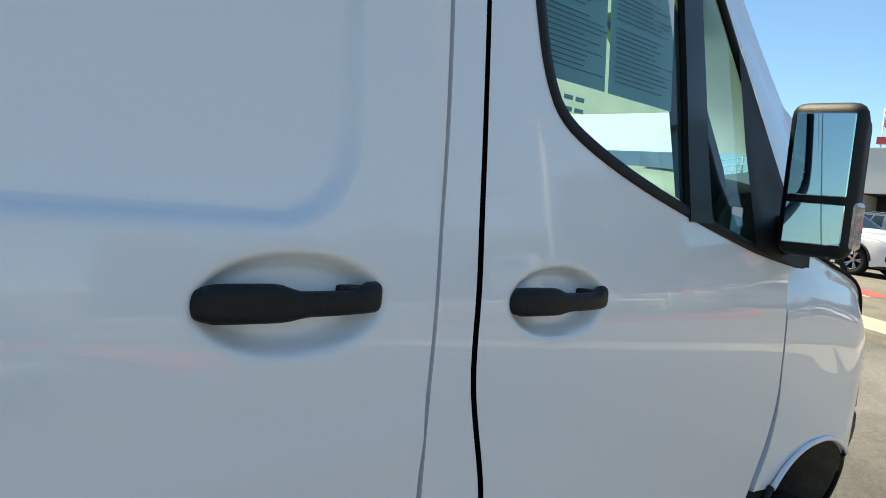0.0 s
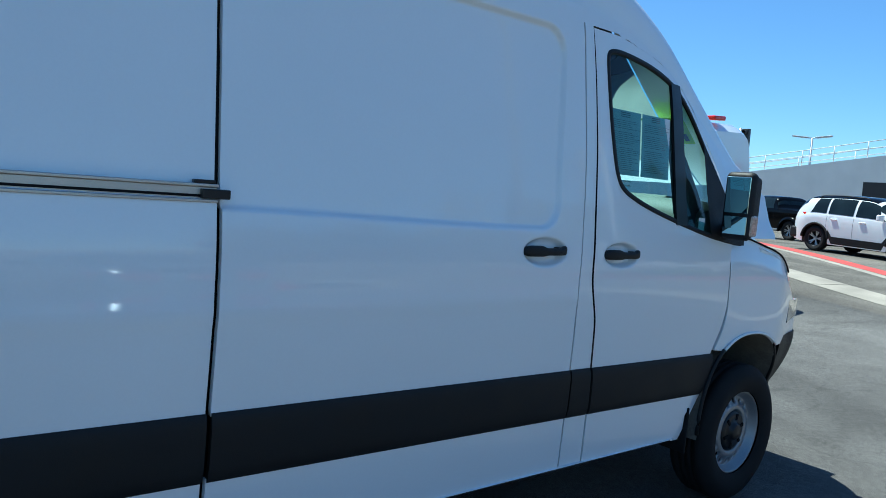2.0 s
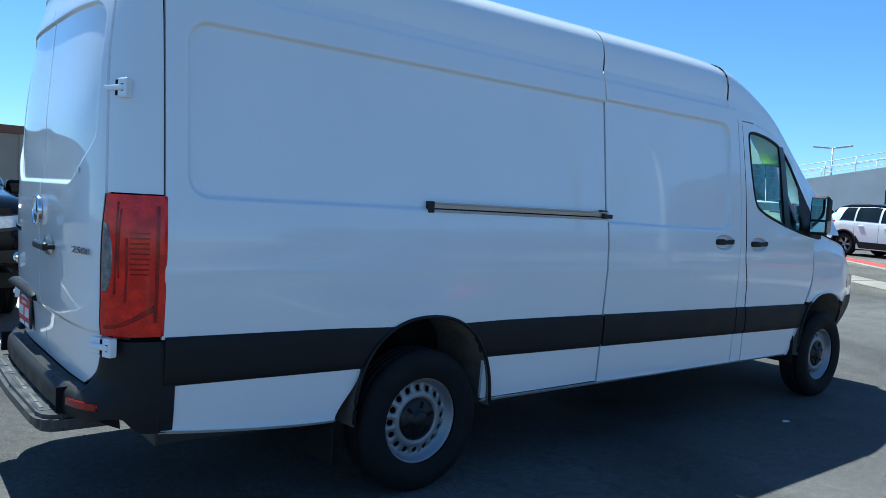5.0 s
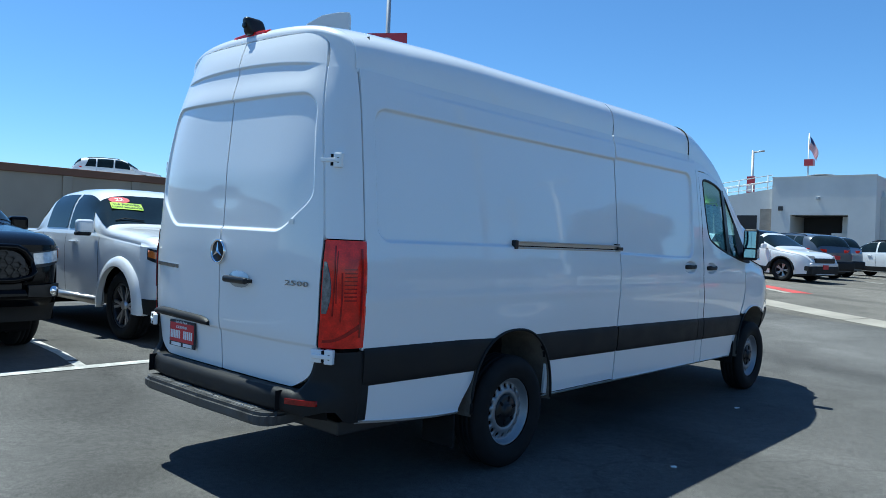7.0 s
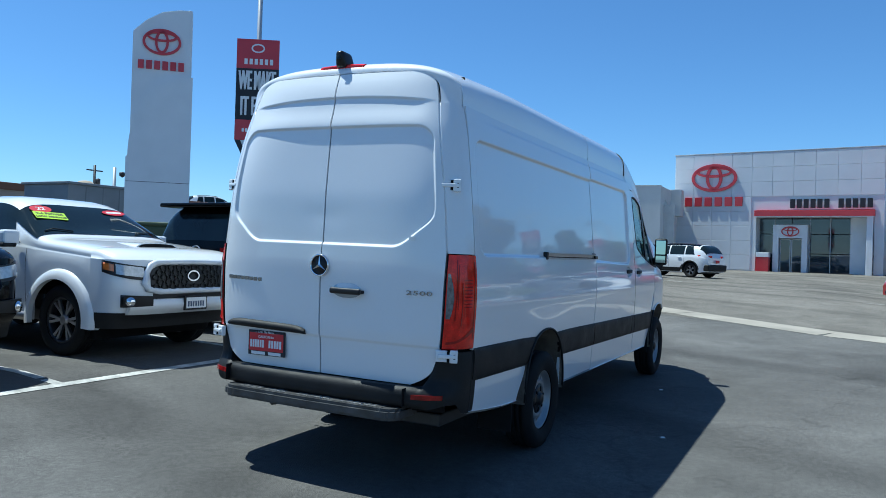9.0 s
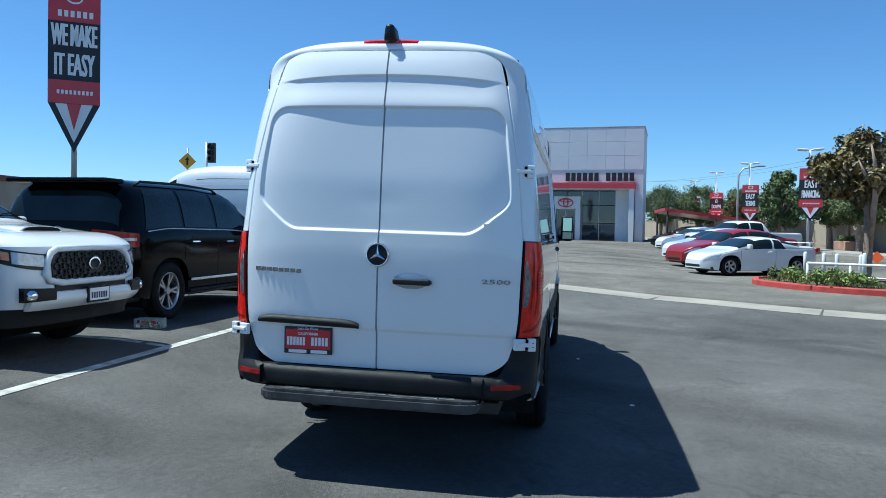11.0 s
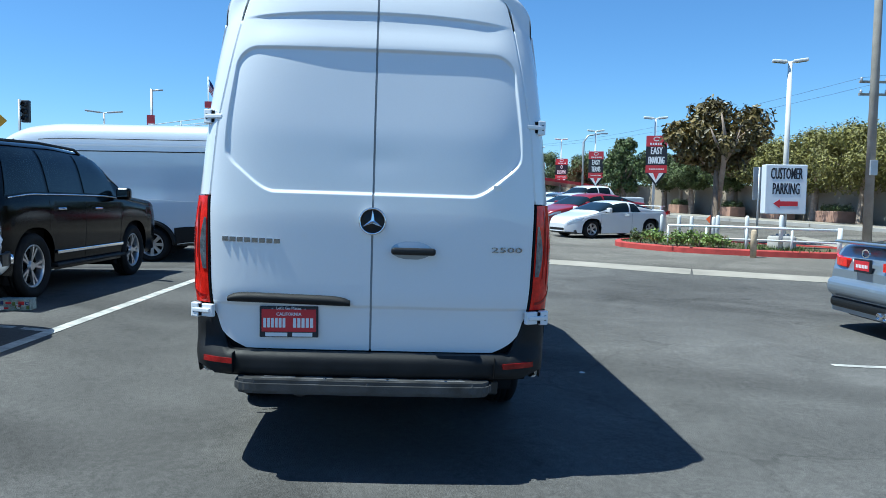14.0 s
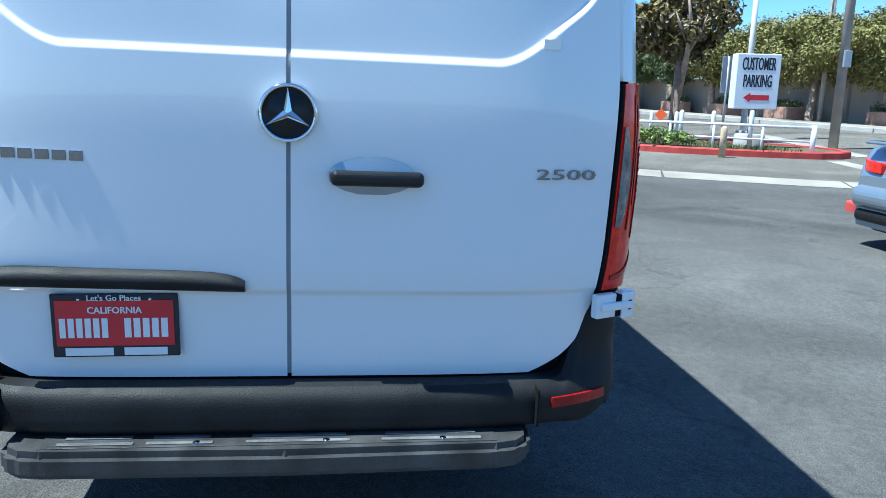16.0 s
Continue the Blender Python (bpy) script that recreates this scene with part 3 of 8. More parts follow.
def steel_wheel(parent, at, side, name="wheel"):
    """Tyre, pierced steel rim and black hub cap; side -1 faces -y."""
    w = part(name, tyre_mesh(0.367, 0.222, 0.112), parent, "black rubber tyre", Matrix.Translation(at))
    s = side
    rim = [(0.225, -s * 0.085), (0.228, s * 0.070), (0.221, s * 0.082), (0.214, s * 0.080), (0.211, s * 0.070), (0.206, s * 0.066), (0.203, s * 0.054), (0.197, s * 0.050), (0.193, s * 0.040), (0.187, s * 0.038)]
    part("rim", revolve(rim, STEEL_RIM, 48), w, "silver painted steel rim")
    # the pierced ring: sixteen round holes
    bm = bmesh.new()
    ra, rb, holes, k = 0.137, 0.189, 16, 16

    def dish(r):
        return s * (0.038 + 0.020 * step_to(r, 0.19, 0.125))

    for h in range(holes):
        a0 = 2 * math.pi * h / holes
        da = math.pi / holes
        rm = 0.163
        outer, inner, deep = [], [], []
        for i in range(k):
            w_ = 2 * math.pi * i / k
            c, sn = math.cos(w_), math.sin(w_)
            m_ = max(abs(c), abs(sn))
            r = rm + (rb - ra) / 2 * c / m_
            a = a0 + da * sn / m_
            outer.append(bm.verts.new((r * math.cos(a), dish(r), r * math.sin(a))))
            r2, t2 = rm + 0.0165 * c, 0.0165 * sn
            x, z = r2 * math.cos(a0) - t2 * math.sin(a0), r2 * math.sin(a0) + t2 * math.cos(a0)
            inner.append(bm.verts.new((x, dish(r2), z)))
            deep.append(bm.verts.new((x, dish(r2) - s * 0.012, z)))
        for i in range(k):
            j = (i + 1) % k
            bm.faces.new((outer[i], outer[j], inner[j], inner[i]))
            bm.faces.new((inner[i], inner[j], deep[j], deep[i]))
    bmesh.ops.remove_doubles(bm, verts=bm.verts[:], dist=0.0008)
    part("rim_disc", bm_done(bm, STEEL_RIM, True), w, "steel disc with sixteen round holes")
    part("rim_back", revolve([(0.0, -s * 0.03), (0.205, -s * 0.03)], DARK_GAP, 32), w)
    part("hub_ring", revolve([(0.139, s * 0.056), (0.125, s * 0.060), (0.114, s * 0.056), (0.108, s * 0.046)], STEEL_RIM, 40), w)
    part("hub_cap", revolve([(0.112, s * 0.044), (0.106, s * 0.058), (0.085, s * 0.064), (0.05, s * 0.066), (0.045, s * 0.080), (0.036, s * 0.086), (0.0, s * 0.087)], PLASTIC_SMOOTH, 36), w, "black hub cap")
    for i in range(6):
        a = 2 * math.pi * i / 6 + 0.3
        part("lug_slot", box((-0.009, -0.004, -0.018), (0.009, 0.004, 0.018), DARK_GAP, 0.003), w, "", Matrix.Translation((0.078 * math.cos(a), s * 0.065, 0.078 * math.sin(a))) @ Matrix.Rotation(math.pi / 2 - a, 4, "Y"))
    return w


def build_van():
    van = thing("cargo_van", "white high-roof cargo van with black side strips, parked on asphalt", "van", pose(0, 0.0105, 0, 1.0, 0, -0.2))

    # right and left cargo sides, panel by panel
    for side in (-1, 1):
        rim = (0, -side * 0.02, 0)

        def skin(x0, x1, low, high, name, nx, nz, label=""):
            def f(u, v):
                za, zb = low(0), high(0)
                xa = x0(za + (zb - za) * v) if callable(x0) else x0
                xb = x1(za + (zb - za) * v) if callable(x1) else x1
                x = xa + (xb - xa) * u
                z = low(x) + (high(x) - low(x)) * v
                return (x, side * body_y(x, z), z)
            xa_, xb_ = (x0 if not callable(x0) else x0(1.3)), (x1 if not callable(x1) else x1(1.3))
            us = lin(0, 1, nx)
            vs = lin(0, 1, nz)
            if nz > 30:
                us = [(q - xa_) / (xb_ - xa_) for q in crowded(xa_, xb_, nx, ((-1.20, 0.09), (2.77, 0.10), (2.697, 0.14)))]
                za_, zb_ = low(0.9), high(0.9)
                vs = [(q - za_) / (zb_ - za_) for q in crowded(za_, zb_, nz, ((1.455, 0.03), (1.41, 0.025), (2.185, 0.03), (2.31, 0.02), (1.325, 0.065)))]
            return part(name, sheet(f, us, vs, WHITE_PAINT, rim), van, label)

        seam_top = 2.37
        skin(-1.312, 1.396, lambda x: max(strip_top(x) - 0.01, arch(x, 0.04)), lambda x: seam_top, "quarter_panel", 150, 84, "white pressed steel side panel")
        if side < 0:
            skin(1.412, lambda z: PILLAR_X(z) - 0.006, lambda x: strip_top(x) - 0.01, lambda x: seam_top, "sliding_door", 88, 80, "white sliding side door")
            skin(1.412, lambda z: PILLAR_X(z) - 0.006, lambda x: 0.425 - 0.01 * (x - 1.4), lambda x: strip_low(x) + 0.01, "lower_panel", 30, 10)
        else:
            skin(1.412, lambda z: PILLAR_X(z) - 0.006, lambda x: strip_top(x) - 0.01, lambda x: seam_top, "side_panel", 88, 70)
            skin(1.412, lambda z: PILLAR_X(z) - 0.006, lambda x: 0.425, lambda x: strip_low(x) + 0.01, "lower_panel", 30, 10)
        # the pillar between the doors
        part("b_pillar", sheet(lambda u, v: (lambda z: (lambda x: (x, side * (SIDE(z) - 0.002), z))(PILLAR_X(z) + 0.004 + (SEAM_X(z) - PILLAR_X(z) - 0.007) * u))(0.42 + 1.82 * v), lin(0, 1, 6), lin(0, 1, 60), WHITE_PAINT, rim), van)
        # near-black sheets behind the door gaps, coloured as the shade in them
        part("gap_shade_sheet", sheet(lambda u, v: (2.90 + 0.19 * u, side * (SIDE(0.42 + 1.80 * v) - 0.026), 0.42 + 1.80 * v), (0, 1), lin(0, 1, 24), DARK_GAP, (0, -side * 0.05, 0)), van)
        part("gap_shade_sheet", sheet(lambda u, v: (DOOR_FRONT(0.82 + 0.58 * v) - 0.05 + 0.1 * u, side * (SIDE(0.82 + 0.58 * v) - 0.03), 0.82 + 0.58 * v), (0, 1), lin(0, 1, 16), DARK_GAP, (0, -side * 0.05, 0)), van)
        # lower body between strip and sill
        for name, xa, xb in (("lower_panel", -1.300, lambda z: -0.485 + 0.125 * step_to(z, 0.42, 0.66)), ("lower_panel", 0.435, 1.396)):
            skin(xa, xb, lambda x: 0.432 + 0.064 * max(0.0, (-0.45 - x) / 0.85) ** 1.6, lambda x: strip_low(x) + 0.01, name, 26, 12)
        part("sill_edge", sheet(lambda u, v: (0.46 + u * 3.31, side * (0.945 - 0.03 * v), 0.425 - 0.008 * u - 0.02 * v), lin(0, 1, 20), (0, 0.5, 1), WHITE_PAINT, rim), van)
        part("sill_edge", sheet(lambda u, v: (-1.30 + u * 0.82, side * (0.945 - 0.03 * v), 0.436 + 0.064 * (1 - u) ** 1.6 - 0.02 * v), lin(0, 1, 12), (0, 0.5, 1), WHITE_PAINT, rim), van)

        # black side strips, proud of the body
        def strip(xa, xb, nx):
            def f(u, v):
                z = strip_low(0) + v * 0.203
                a = xa(z) if callable(xa) else xa
                b = xb(z) if callable(xb) else xb
                x = a + (b - a) * u
                zz = strip_low(x) + 0.203 * v
                zz = max(zz, arch(x, 0.04)) if -0.4 < x < 0.5 else zz
                edge = 0.011 * (1 - (2 * abs(v - 0.5)) ** 6)
                return (x, side * (SIDE(zz) + 0.003 + edge), zz)
            part("side_strip", sheet(f, lin(0, 1, nx), (0, 0.03, 0.08, 0.2, 0.4, 0.6, 0.8, 0.92, 0.97, 1), PLASTIC, rim), van, "black plastic side strip")

        arch_left = lambda z: -0.380 + 0.22 * step_to(z, 0.62, 0.90)
        arch_right = lambda z: 0.436 - 0.20 * step_to(z, 0.60, 0.92)
        strip(-1.300, arch_left, 30)
        strip(arch_right, 1.398, 30)
        strip(1.414, lambda z: PILLAR_X(z) - 0.005, 40)
        strip(lambda z: PILLAR_X(z) + 0.004, lambda z: SEAM_X(z) - 0.008, 6)
        strip(lambda z: SEAM_X(z) + 0.006, lambda z: 3.93 + 0.075 * step_to(z, 0.6, 0.86), 30)

        # wheel arch lips and liners
        for cx, half, front in ((0.04, 0.435, False), (4.36, 0.43, True)):
            def ring(u, v, cx=cx, half=half, front=front):
                a = math.pi * (0.0 + u)
                c, s_ = math.cos(a), math.sin(a)
                x = cx - half * math.copysign(abs(c) ** (2 / 2.3), c)
                z = 0.40 + 0.507 * abs(s_) ** (2 / 2.3)
                y = (0.972 if v < 0.5 else 0.955) - 0.52 * max(0, v - 0.04) if v > 0.04 else 0.968
                if front and c < 0:
                    y -= 0.18 * (1 - abs(s_)) ** 1.6 * (1 - 0.6 * v)
                return (x, side * y, z - 0.006 - 0.02 * v)
            part("arch_liner", sheet(ring, lin(0, 1, 40), (0.04, 0.1, 0.4, 0.9), LINER), van, "dusty wheel arch liner")
            if front:
                for ta, tb, mat, lab, rad in ((0.0, 0.31, PLASTIC, "black arch lip", 0.010), (0.31, 0.69, WHITE_PAINT, "white folded arch edge", 0.007), (0.69, 1.0, PLASTIC, "black arch lip", 0.010)):
                    lip = [(cx - half * math.copysign(abs(math.cos(math.pi * t)) ** (2 / 2.3), math.cos(math.pi * t)), side * ((0.966 if mat == PLASTIC else 0.972) - (0.17 * (1 - math.sin(math.pi * t)) ** 1.6 if t > 0.69 else 0)), 0.42 + 0.490 * math.sin(math.pi * t) ** (2 / 2.3)) for t in lin(ta, tb, 18)]
                    part("arch_lip", tube(lip, rad, mat, 8), van, lab)
            else:
                lip = [(cx - half * math.copysign(abs(math.cos(math.pi * t)) ** (2 / 2.3), math.cos(math.pi * t)), side * 0.968, 0.41 + 0.497 * math.sin(math.pi * t) ** (2 / 2.3)) for t in lin(0.0, 1.0, 40)]
                part("arch_lip", tube(lip, 0.009, PLASTIC, 8), van, "black arch lip")
        part("mud_flap", box((-0.475, min(side * 0.64, side * 0.90), 0.20), (-0.46, max(side * 0.64, side * 0.90), 0.66), RUBBER, 0.004), van, "black mud flap")
        part("mud_flap", box((3.86, -0.95 if side < 0 else 0.72, 0.33), (3.872, -0.72 if side < 0 else 0.95, 0.56), RUBBER, 0.004), van, "black mud flap")

        # rear corner post, lamp and hinges
        def post(u, v):
            z = 1.458 + (2.372 - 1.458) * v
            x, y = post_point(u, z)
            return (x, side * y, z)
        part("corner_post", sheet(post, lin(0, 1, 20), lin(0, 1, 40), WHITE_PAINT, (0.004, -side * 0.02, 0)), van)

        def lamp(u, v, grow=0.006, u0=0.0, u1=1.0, v0=0.0, v1=1.0):
            z = 0.892 + (1.452 - 0.892) * (v0 + (v1 - v0) * v)
            th0, th1 = rear_span(z, 0.012, 0.118)
            x, y = rear_loop(th0 + (th1 - th0) * (u0 + (u1 - u0) * u), z, grow)
            return (x, side * y, z)
        tl = part("tail_lamp", sheet(lamp, lin(0, 1, 20), lin(0, 1, 20), RED_LENS, (0.03, -side * 0.01, 0)), van, "tall red tail lamp")
        part("reverse_lens", sheet(lambda u, v: lamp(u, v, 0.010, 0.02, 0.05 + 0.17 * math.sin(math.pi * (0.15 + 0.8 * v)), 0.32, 0.80), lin(0, 1, 6), lin(0, 1, 14), SMOKED_LENS, (0.01, 0, 0)), tl, "clear reversing lens")
        for ua, ub, va, vb, sway in ((0.27, 0.295, 0.30, 0.95, 0.02), (0.36, 0.372, 0.42, 0.90, -0.015), (0.48, 0.50, 0.25, 0.70, 0.02), (0.93, 0.95, 0.10, 0.93, 0.0)):
            part("lamp_rib", sheet(lambda u, v: lamp(u + sway / (ub - ua) * math.sin(3 * v), v, 0.0085, ua, ub, va, vb), lin(0, 1, 3), lin(0, 1, 12), RED_LENS_DEEP, (0.006, 0, 0)), tl)
        for r in range(9):
            va = 0.44 + 0.036 * r
            part("lamp_rib", sheet(lambda u, v: lamp(u, v, 0.0085, 0.58 - 0.01 * (r % 3), 0.84, va, va + 0.012), lin(0, 1, 5), (0, 1), RED_LENS_DEEP, (0.006, 0, 0)), tl)
        part("lamp_rib", sheet(lambda u, v: lamp(u, v, 0.009, 0.08, 0.92, 0.05 + 0.13 * u ** 2, 0.075 + 0.15 * u ** 2), lin(0, 1, 12), lin(0, 1, 3), RED_LENS_DEEP, (0.006, 0, 0)), tl)
        part("lamp_edge", sheet(lambda u, v: lamp(u, v, 0.004, -0.035, 0.0), lin(0, 1, 2), lin(0, 1, 20), DARK_GAP, (0.02, -side * 0.01, 0)), tl)
        for hz, hy, hx in ((1.865, 0.826, -1.468), (0.853, 0.872, -1.508)):
            hinge = part("door_hinge", boxes([((-0.022, -0.062, -0.034), (0.006, 0.010, 0.034)), ((-0.030, 0.022, -0.038), (0.004, 0.070, 0.038)), ((-0.034, -0.05, -0.012), (-0.018, 0.06, 0.012))], WHITE_PAINT, 0.006), van, "white painted door hinge", Matrix.Translation((hx, side * hy, hz)) @ Matrix.Rotation(side * radians(-24), 4, "Z") @ Matrix.Diagonal((1, side, 1, 1)))
            part("hinge_pin", boxes([((-0.026, 0.006, -0.03), (0.0, 0.022, 0.03)), ((-0.031, 0.045, -0.014), (-0.028, 0.056, 0.014))], DARK_GAP), hinge)
    # the roof in pieces with thin joints, and the header round the rear doors
    def roof_at(x, v):
        zt = ROOF_Z(x)
        a = math.pi * v
        w, z0 = SIDE(2.37) - 0.009, 2.37
        c = math.cos(a)
        pw = 0.54 + 0.11 * step_to(-x, 0.2, 1.33)
        y = -w * math.copysign(abs(c) ** pw, c)
        z = z0 + (zt - z0) * max(0.0, math.sin(a)) ** pw
        z += 0.006 * step_to(abs(y), 0.30, 0.33) * (1 - step_to(abs(y), 0.5, 0.53)) * step_to(x, -1.1, -0.9)
        return (x, y, z)
    arc = [0.5 - 0.5 * math.cos(math.pi * t) for t in lin(0, 1, 60)]
    for xa, xb, n in ((-1.33, 1.397, 70), (1.409, 2.806, 40)):
        part("roof", sheet(lambda u, v, xa=xa, xb=xb: roof_at(xa + (xb - xa) * u, v), lin(0, 1, n), arc, WHITE_PAINT, (0, 0, -0.02)), van)

    def header_raw(u, v):
        x0, y0, z0 = roof_at(-1.33, v)
        a = math.pi * v
        c = math.cos(a)
        w = DOOR_EDGE(2.37) + 0.010
        y1 = -(w - 0.045 * math.sin(a) ** 0.4) * math.copysign(abs(c) ** 0.36, c)
        z1 = 2.37 + (RAIL_TOP + 0.010 - 2.37) * max(0.0, math.sin(a)) ** 0.36
        x1 = rear_x(min(abs(y1), 0.74), z1)
        k = 1 - max(0.0, math.cos(u * math.pi / 2)) ** 0.85
        return Vector((x0 + (x1 - x0) * math.sin(u * math.pi / 2) ** 0.85, y0 + (y1 - y0) * k, z0 + (z1 - z0) * k))

    def header(u, v):
        p = header_raw(u, v)
        near = 1 - step_to(min(v, 1 - v), 0.0, 0.20)
        if near:
            side = -1 if v < 0.5 else 1
            x, y = post_point(1 - u, 2.37)
            p += (Vector((x, side * y, 2.37)) - header_raw(u, 0.0 if v < 0.5 else 1.0)) * near
        return p
    part("rear_header", sheet(header, lin(0, 1, 22), arc, WHITE_PAINT, (0.02, 0, -0.01)), van, "white roof edge over the rear doors")
    # dark inner hull that closes the cargo space and shows in the joints, its shade put into the colour
    def hull(u, v):
        x = -1.42 + (2.96 + 1.42) * u
        a = math.pi * v
        c = math.cos(a)
        zt = min(ROOF_Z(x), 2.72) - 0.10
        z = 0.56 + (zt - 0.56) * math.sin(a) ** 0.35
        y = -(min(SIDE(z), 0.94) - 0.035 - 0.13 * step_to(z, 1.85, 2.35)) * math.copysign(min(1.0, abs(c) ** 0.35 * 1.02), c)
        if abs(x) < 3.0 and z < 0.93 and abs(x - 0.05) < 0.47:
            y *= 0.55
        return (x, y, z)
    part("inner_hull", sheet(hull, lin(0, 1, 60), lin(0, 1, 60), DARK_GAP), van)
    part("bulkhead", boxes([((2.93, -0.89, 0.5), (2.955, 0.89, 1.7)), ((2.93, -0.79, 1.7), (2.955, 0.79, 2.25)), ((2.93, -0.62, 2.25), (2.955, 0.62, 2.55))], CABIN), van, "dark partition behind the seats")
    part("rear_hull", sheet(lambda u, v: (rear_x(-0.86 + 1.72 * u, 0.5 + 2.08 * v) + 0.03, (-0.86 + 1.72 * u) * (0.98 if v < 0.8 else 0.98 - 0.5 * (v - 0.8)), 0.5 + 2.08 * v), lin(0, 1, 20), lin(0, 1, 20), DARK_GAP), van)

    # rear doors
    def door_x(y, z):
        x = rear_x(y, z)
        a = abs(y)
        low_edge = 1.478 + 0.165 * step_to(a, 0.50, 0.80) ** 1.1
        side_d = (0.775 - 0.055 * step_to(z, 1.7, 2.3)) - a
        rise = z - low_edge
        blend = max(0.0, 0.07 - abs(rise - side_d)) / 0.07
        d = min(min(rise, side_d) - blend * blend * 0.0175, 2.232 - z)
        if a > 0.62 and z > 2.10:
            d = min(d, 0.11 - math.hypot(max(0, a - (0.775 - 0.055 * step_to(z, 1.7, 2.3) - 0.11)), max(0, z - 2.122)))
        x += 0.014 * step_to(d, 0.0, 0.018)
        lip_z = 2.425 - 0.035 * (a / 0.7) ** 2
        x += 0.011 * step_to(lip_z - z, 0.0, 0.018) * step_to(z, 2.24, 2.36) * (1 - step_to(a, 0.55, 0.72))
        x += 0.007 * step_to(z, 0.905, 0.885)
        x -= 0.0025 * math.exp(-(((y - 0.05) / 0.10) ** 2 + ((z - 1.66) / 0.06) ** 2)) * -0.7
        return x
    for side, name in ((-1, "rear_door"), (1, "rear_door")):
        zs = crowded(0.660, 2.575, 90, ((0.68, 0.03), (0.895, 0.02), (1.49, 0.05), (1.58, 0.09), (2.215, 0.035), (2.41, 0.035), (2.15, 0.05), (2.545, 0.035)), 0.004)
        us = crowded(0.0, 1.0, 50, ((0.90, 0.09), (0.72, 0.12)), 0.0045)
        def f(u, z, side=side):
            e = door_reach(z)
            y = 0.0055 + (e - 0.0055) * u
            return (door_x(y, z), side * y, z)
        part(name, sheet(f, us, zs, WHITE_PAINT, (0.022, 0, 0)), van, "white rear cargo door with a pressed panel")
    part("door_seal", sheet(lambda u, z: (door_x(0.0, z) + 0.009, 0.008 * (2 * u - 1), z), (0, 1), lin(0.665, 2.57, 60), SEAL_GREY), van, "grey rubber door seal")
    # bumper with raised corners
    def bump(u, v):
        th = radians(-89 + 178 * u)
        s_ = -1 if th < 0 else 1
        t = abs(th)
        y = math.sin(t) ** (2 / 4.2)
        d = max(0.0, math.cos(t)) ** (2 / 4.2)
        top = 0.655 + 0.215 * step_to(y, 0.77, 0.885)
        low = 0.530 + 0.03 * step_to(y, 0.83, 0.96) - 0.07 * step_to(y, 0.975, 1.0)
        z = low + (top - low) * v
        k = step_to(z, 0.60, 0.72) * step_to(y, 0.70, 0.84)
        x = -1.20 - d * (0.432 * (1 - k) + (REAR_D(z) + 0.012) * k)
        x += 0.028 * (2 * v - 1) ** 4 * (1 - step_to(y, 0.75, 0.9))
        x = min(x, -1.312)
        y *= SIDE(max(z, 0.45)) + 0.007
        return (x, s_ * (y - 0.008 * (2 * v - 1) ** 4), z)
    part("bumper", sheet(bump, lin(0, 1, 120), lin(0, 1, 16), PLASTIC_WORN, (0.06, 0, 0)), van, "black textured rear bumper")
    for side in (-1, 1):
        part("reflector", sheet(lambda u, v: (lambda y: (-1.20 - 0.438 * (1 - (y / 0.956) ** 4.2) ** (1 / 4.2), side * y, 0.588 + 0.004 * u + 0.028 * v))(0.70 + 0.17 * u), lin(0, 1, 8), lin(0, 1, 3), RED_LENS_DEEP, (0.01, 0, 0)), van, "red reflector strip")
    for y in (-0.655, 0.70):
        part("bumper_joint", box((-1.632, y - 0.002, 0.545), (-1.58, y + 0.002, 0.65), DARK_GAP), van)
    # step under the bumper
    stp = part("rear_step", plate([(-1.40, -0.645), (-1.60, -0.645), (-1.65, -0.635), (-1.685, -0.60), (-1.70, -0.54), (-1.712, 0.0), (-1.70, 0.58), (-1.69, 0.64), (-1.66, 0.68), (-1.61, 0.69), (-1.40, 0.69)], 0.072, STEP_PLASTIC, Matrix.Translation((0, 0, 0.456)), 0.018), van, "black plastic rear step")
    part("step_tread", box((-1.672, -0.54, 0.5275), (-1.48, 0.59, 0.5305), STEP_PLASTIC, 0.001), stp, "worn ribbed tread")
    for k, (ya, yb) in enumerate(((-0.50, -0.24), (-0.16, 0.10), (0.18, 0.34), (0.37, 0.55))):
        for r in range(3):
            part("tread_rib", box((-1.662 + 0.034 * r, ya + 0.01 * r, 0.5305), (-1.648 + 0.034 * r, yb - 0.012 * r, 0.5335), STEP_WORN, 0.0012), stp, "pale worn rib")
    for y in (-0.30, 0.0, 0.32):
        part("step_bolt", revolve([(0.009, 0.0), (0.009, 0.003), (0.0, 0.004)], DARK_CHROME, 12, "z"), stp, "", Matrix.Translation((-1.655, y - 0.1, 0.5305)))
        part("step_bracket", box((-1.50, y - 0.03, 0.42), (-1.20, y + 0.03, 0.458), DARK_METAL, 0.004), stp)
    part("tow_hook", tube([(-1.50, 0.33, 0.45), (-1.54, 0.33, 0.425), (-1.56, 0.36, 0.42), (-1.54, 0.39, 0.425), (-1.50, 0.39, 0.45)], 0.012, DARK_METAL, 8), van)

    # rear fittings
    bx = door_x(0.0, 1.345) - 0.002
    badge = part("badge", revolve([(0.0, 0.0), (0.066, 0.0), (0.066, -0.012), (0.0, -0.014)], PLASTIC_SMOOTH, 40, "x"), van, "round black badge with a chrome ring", Matrix.Translation((bx, 0.0, 1.347)))
    part("badge_ring", revolve([(0.060, -0.010), (0.062, -0.018), (0.068, -0.019), (0.071, -0.012), (0.071, 0.0)], CHROME, 40, "x"), badge, "chrome ring")
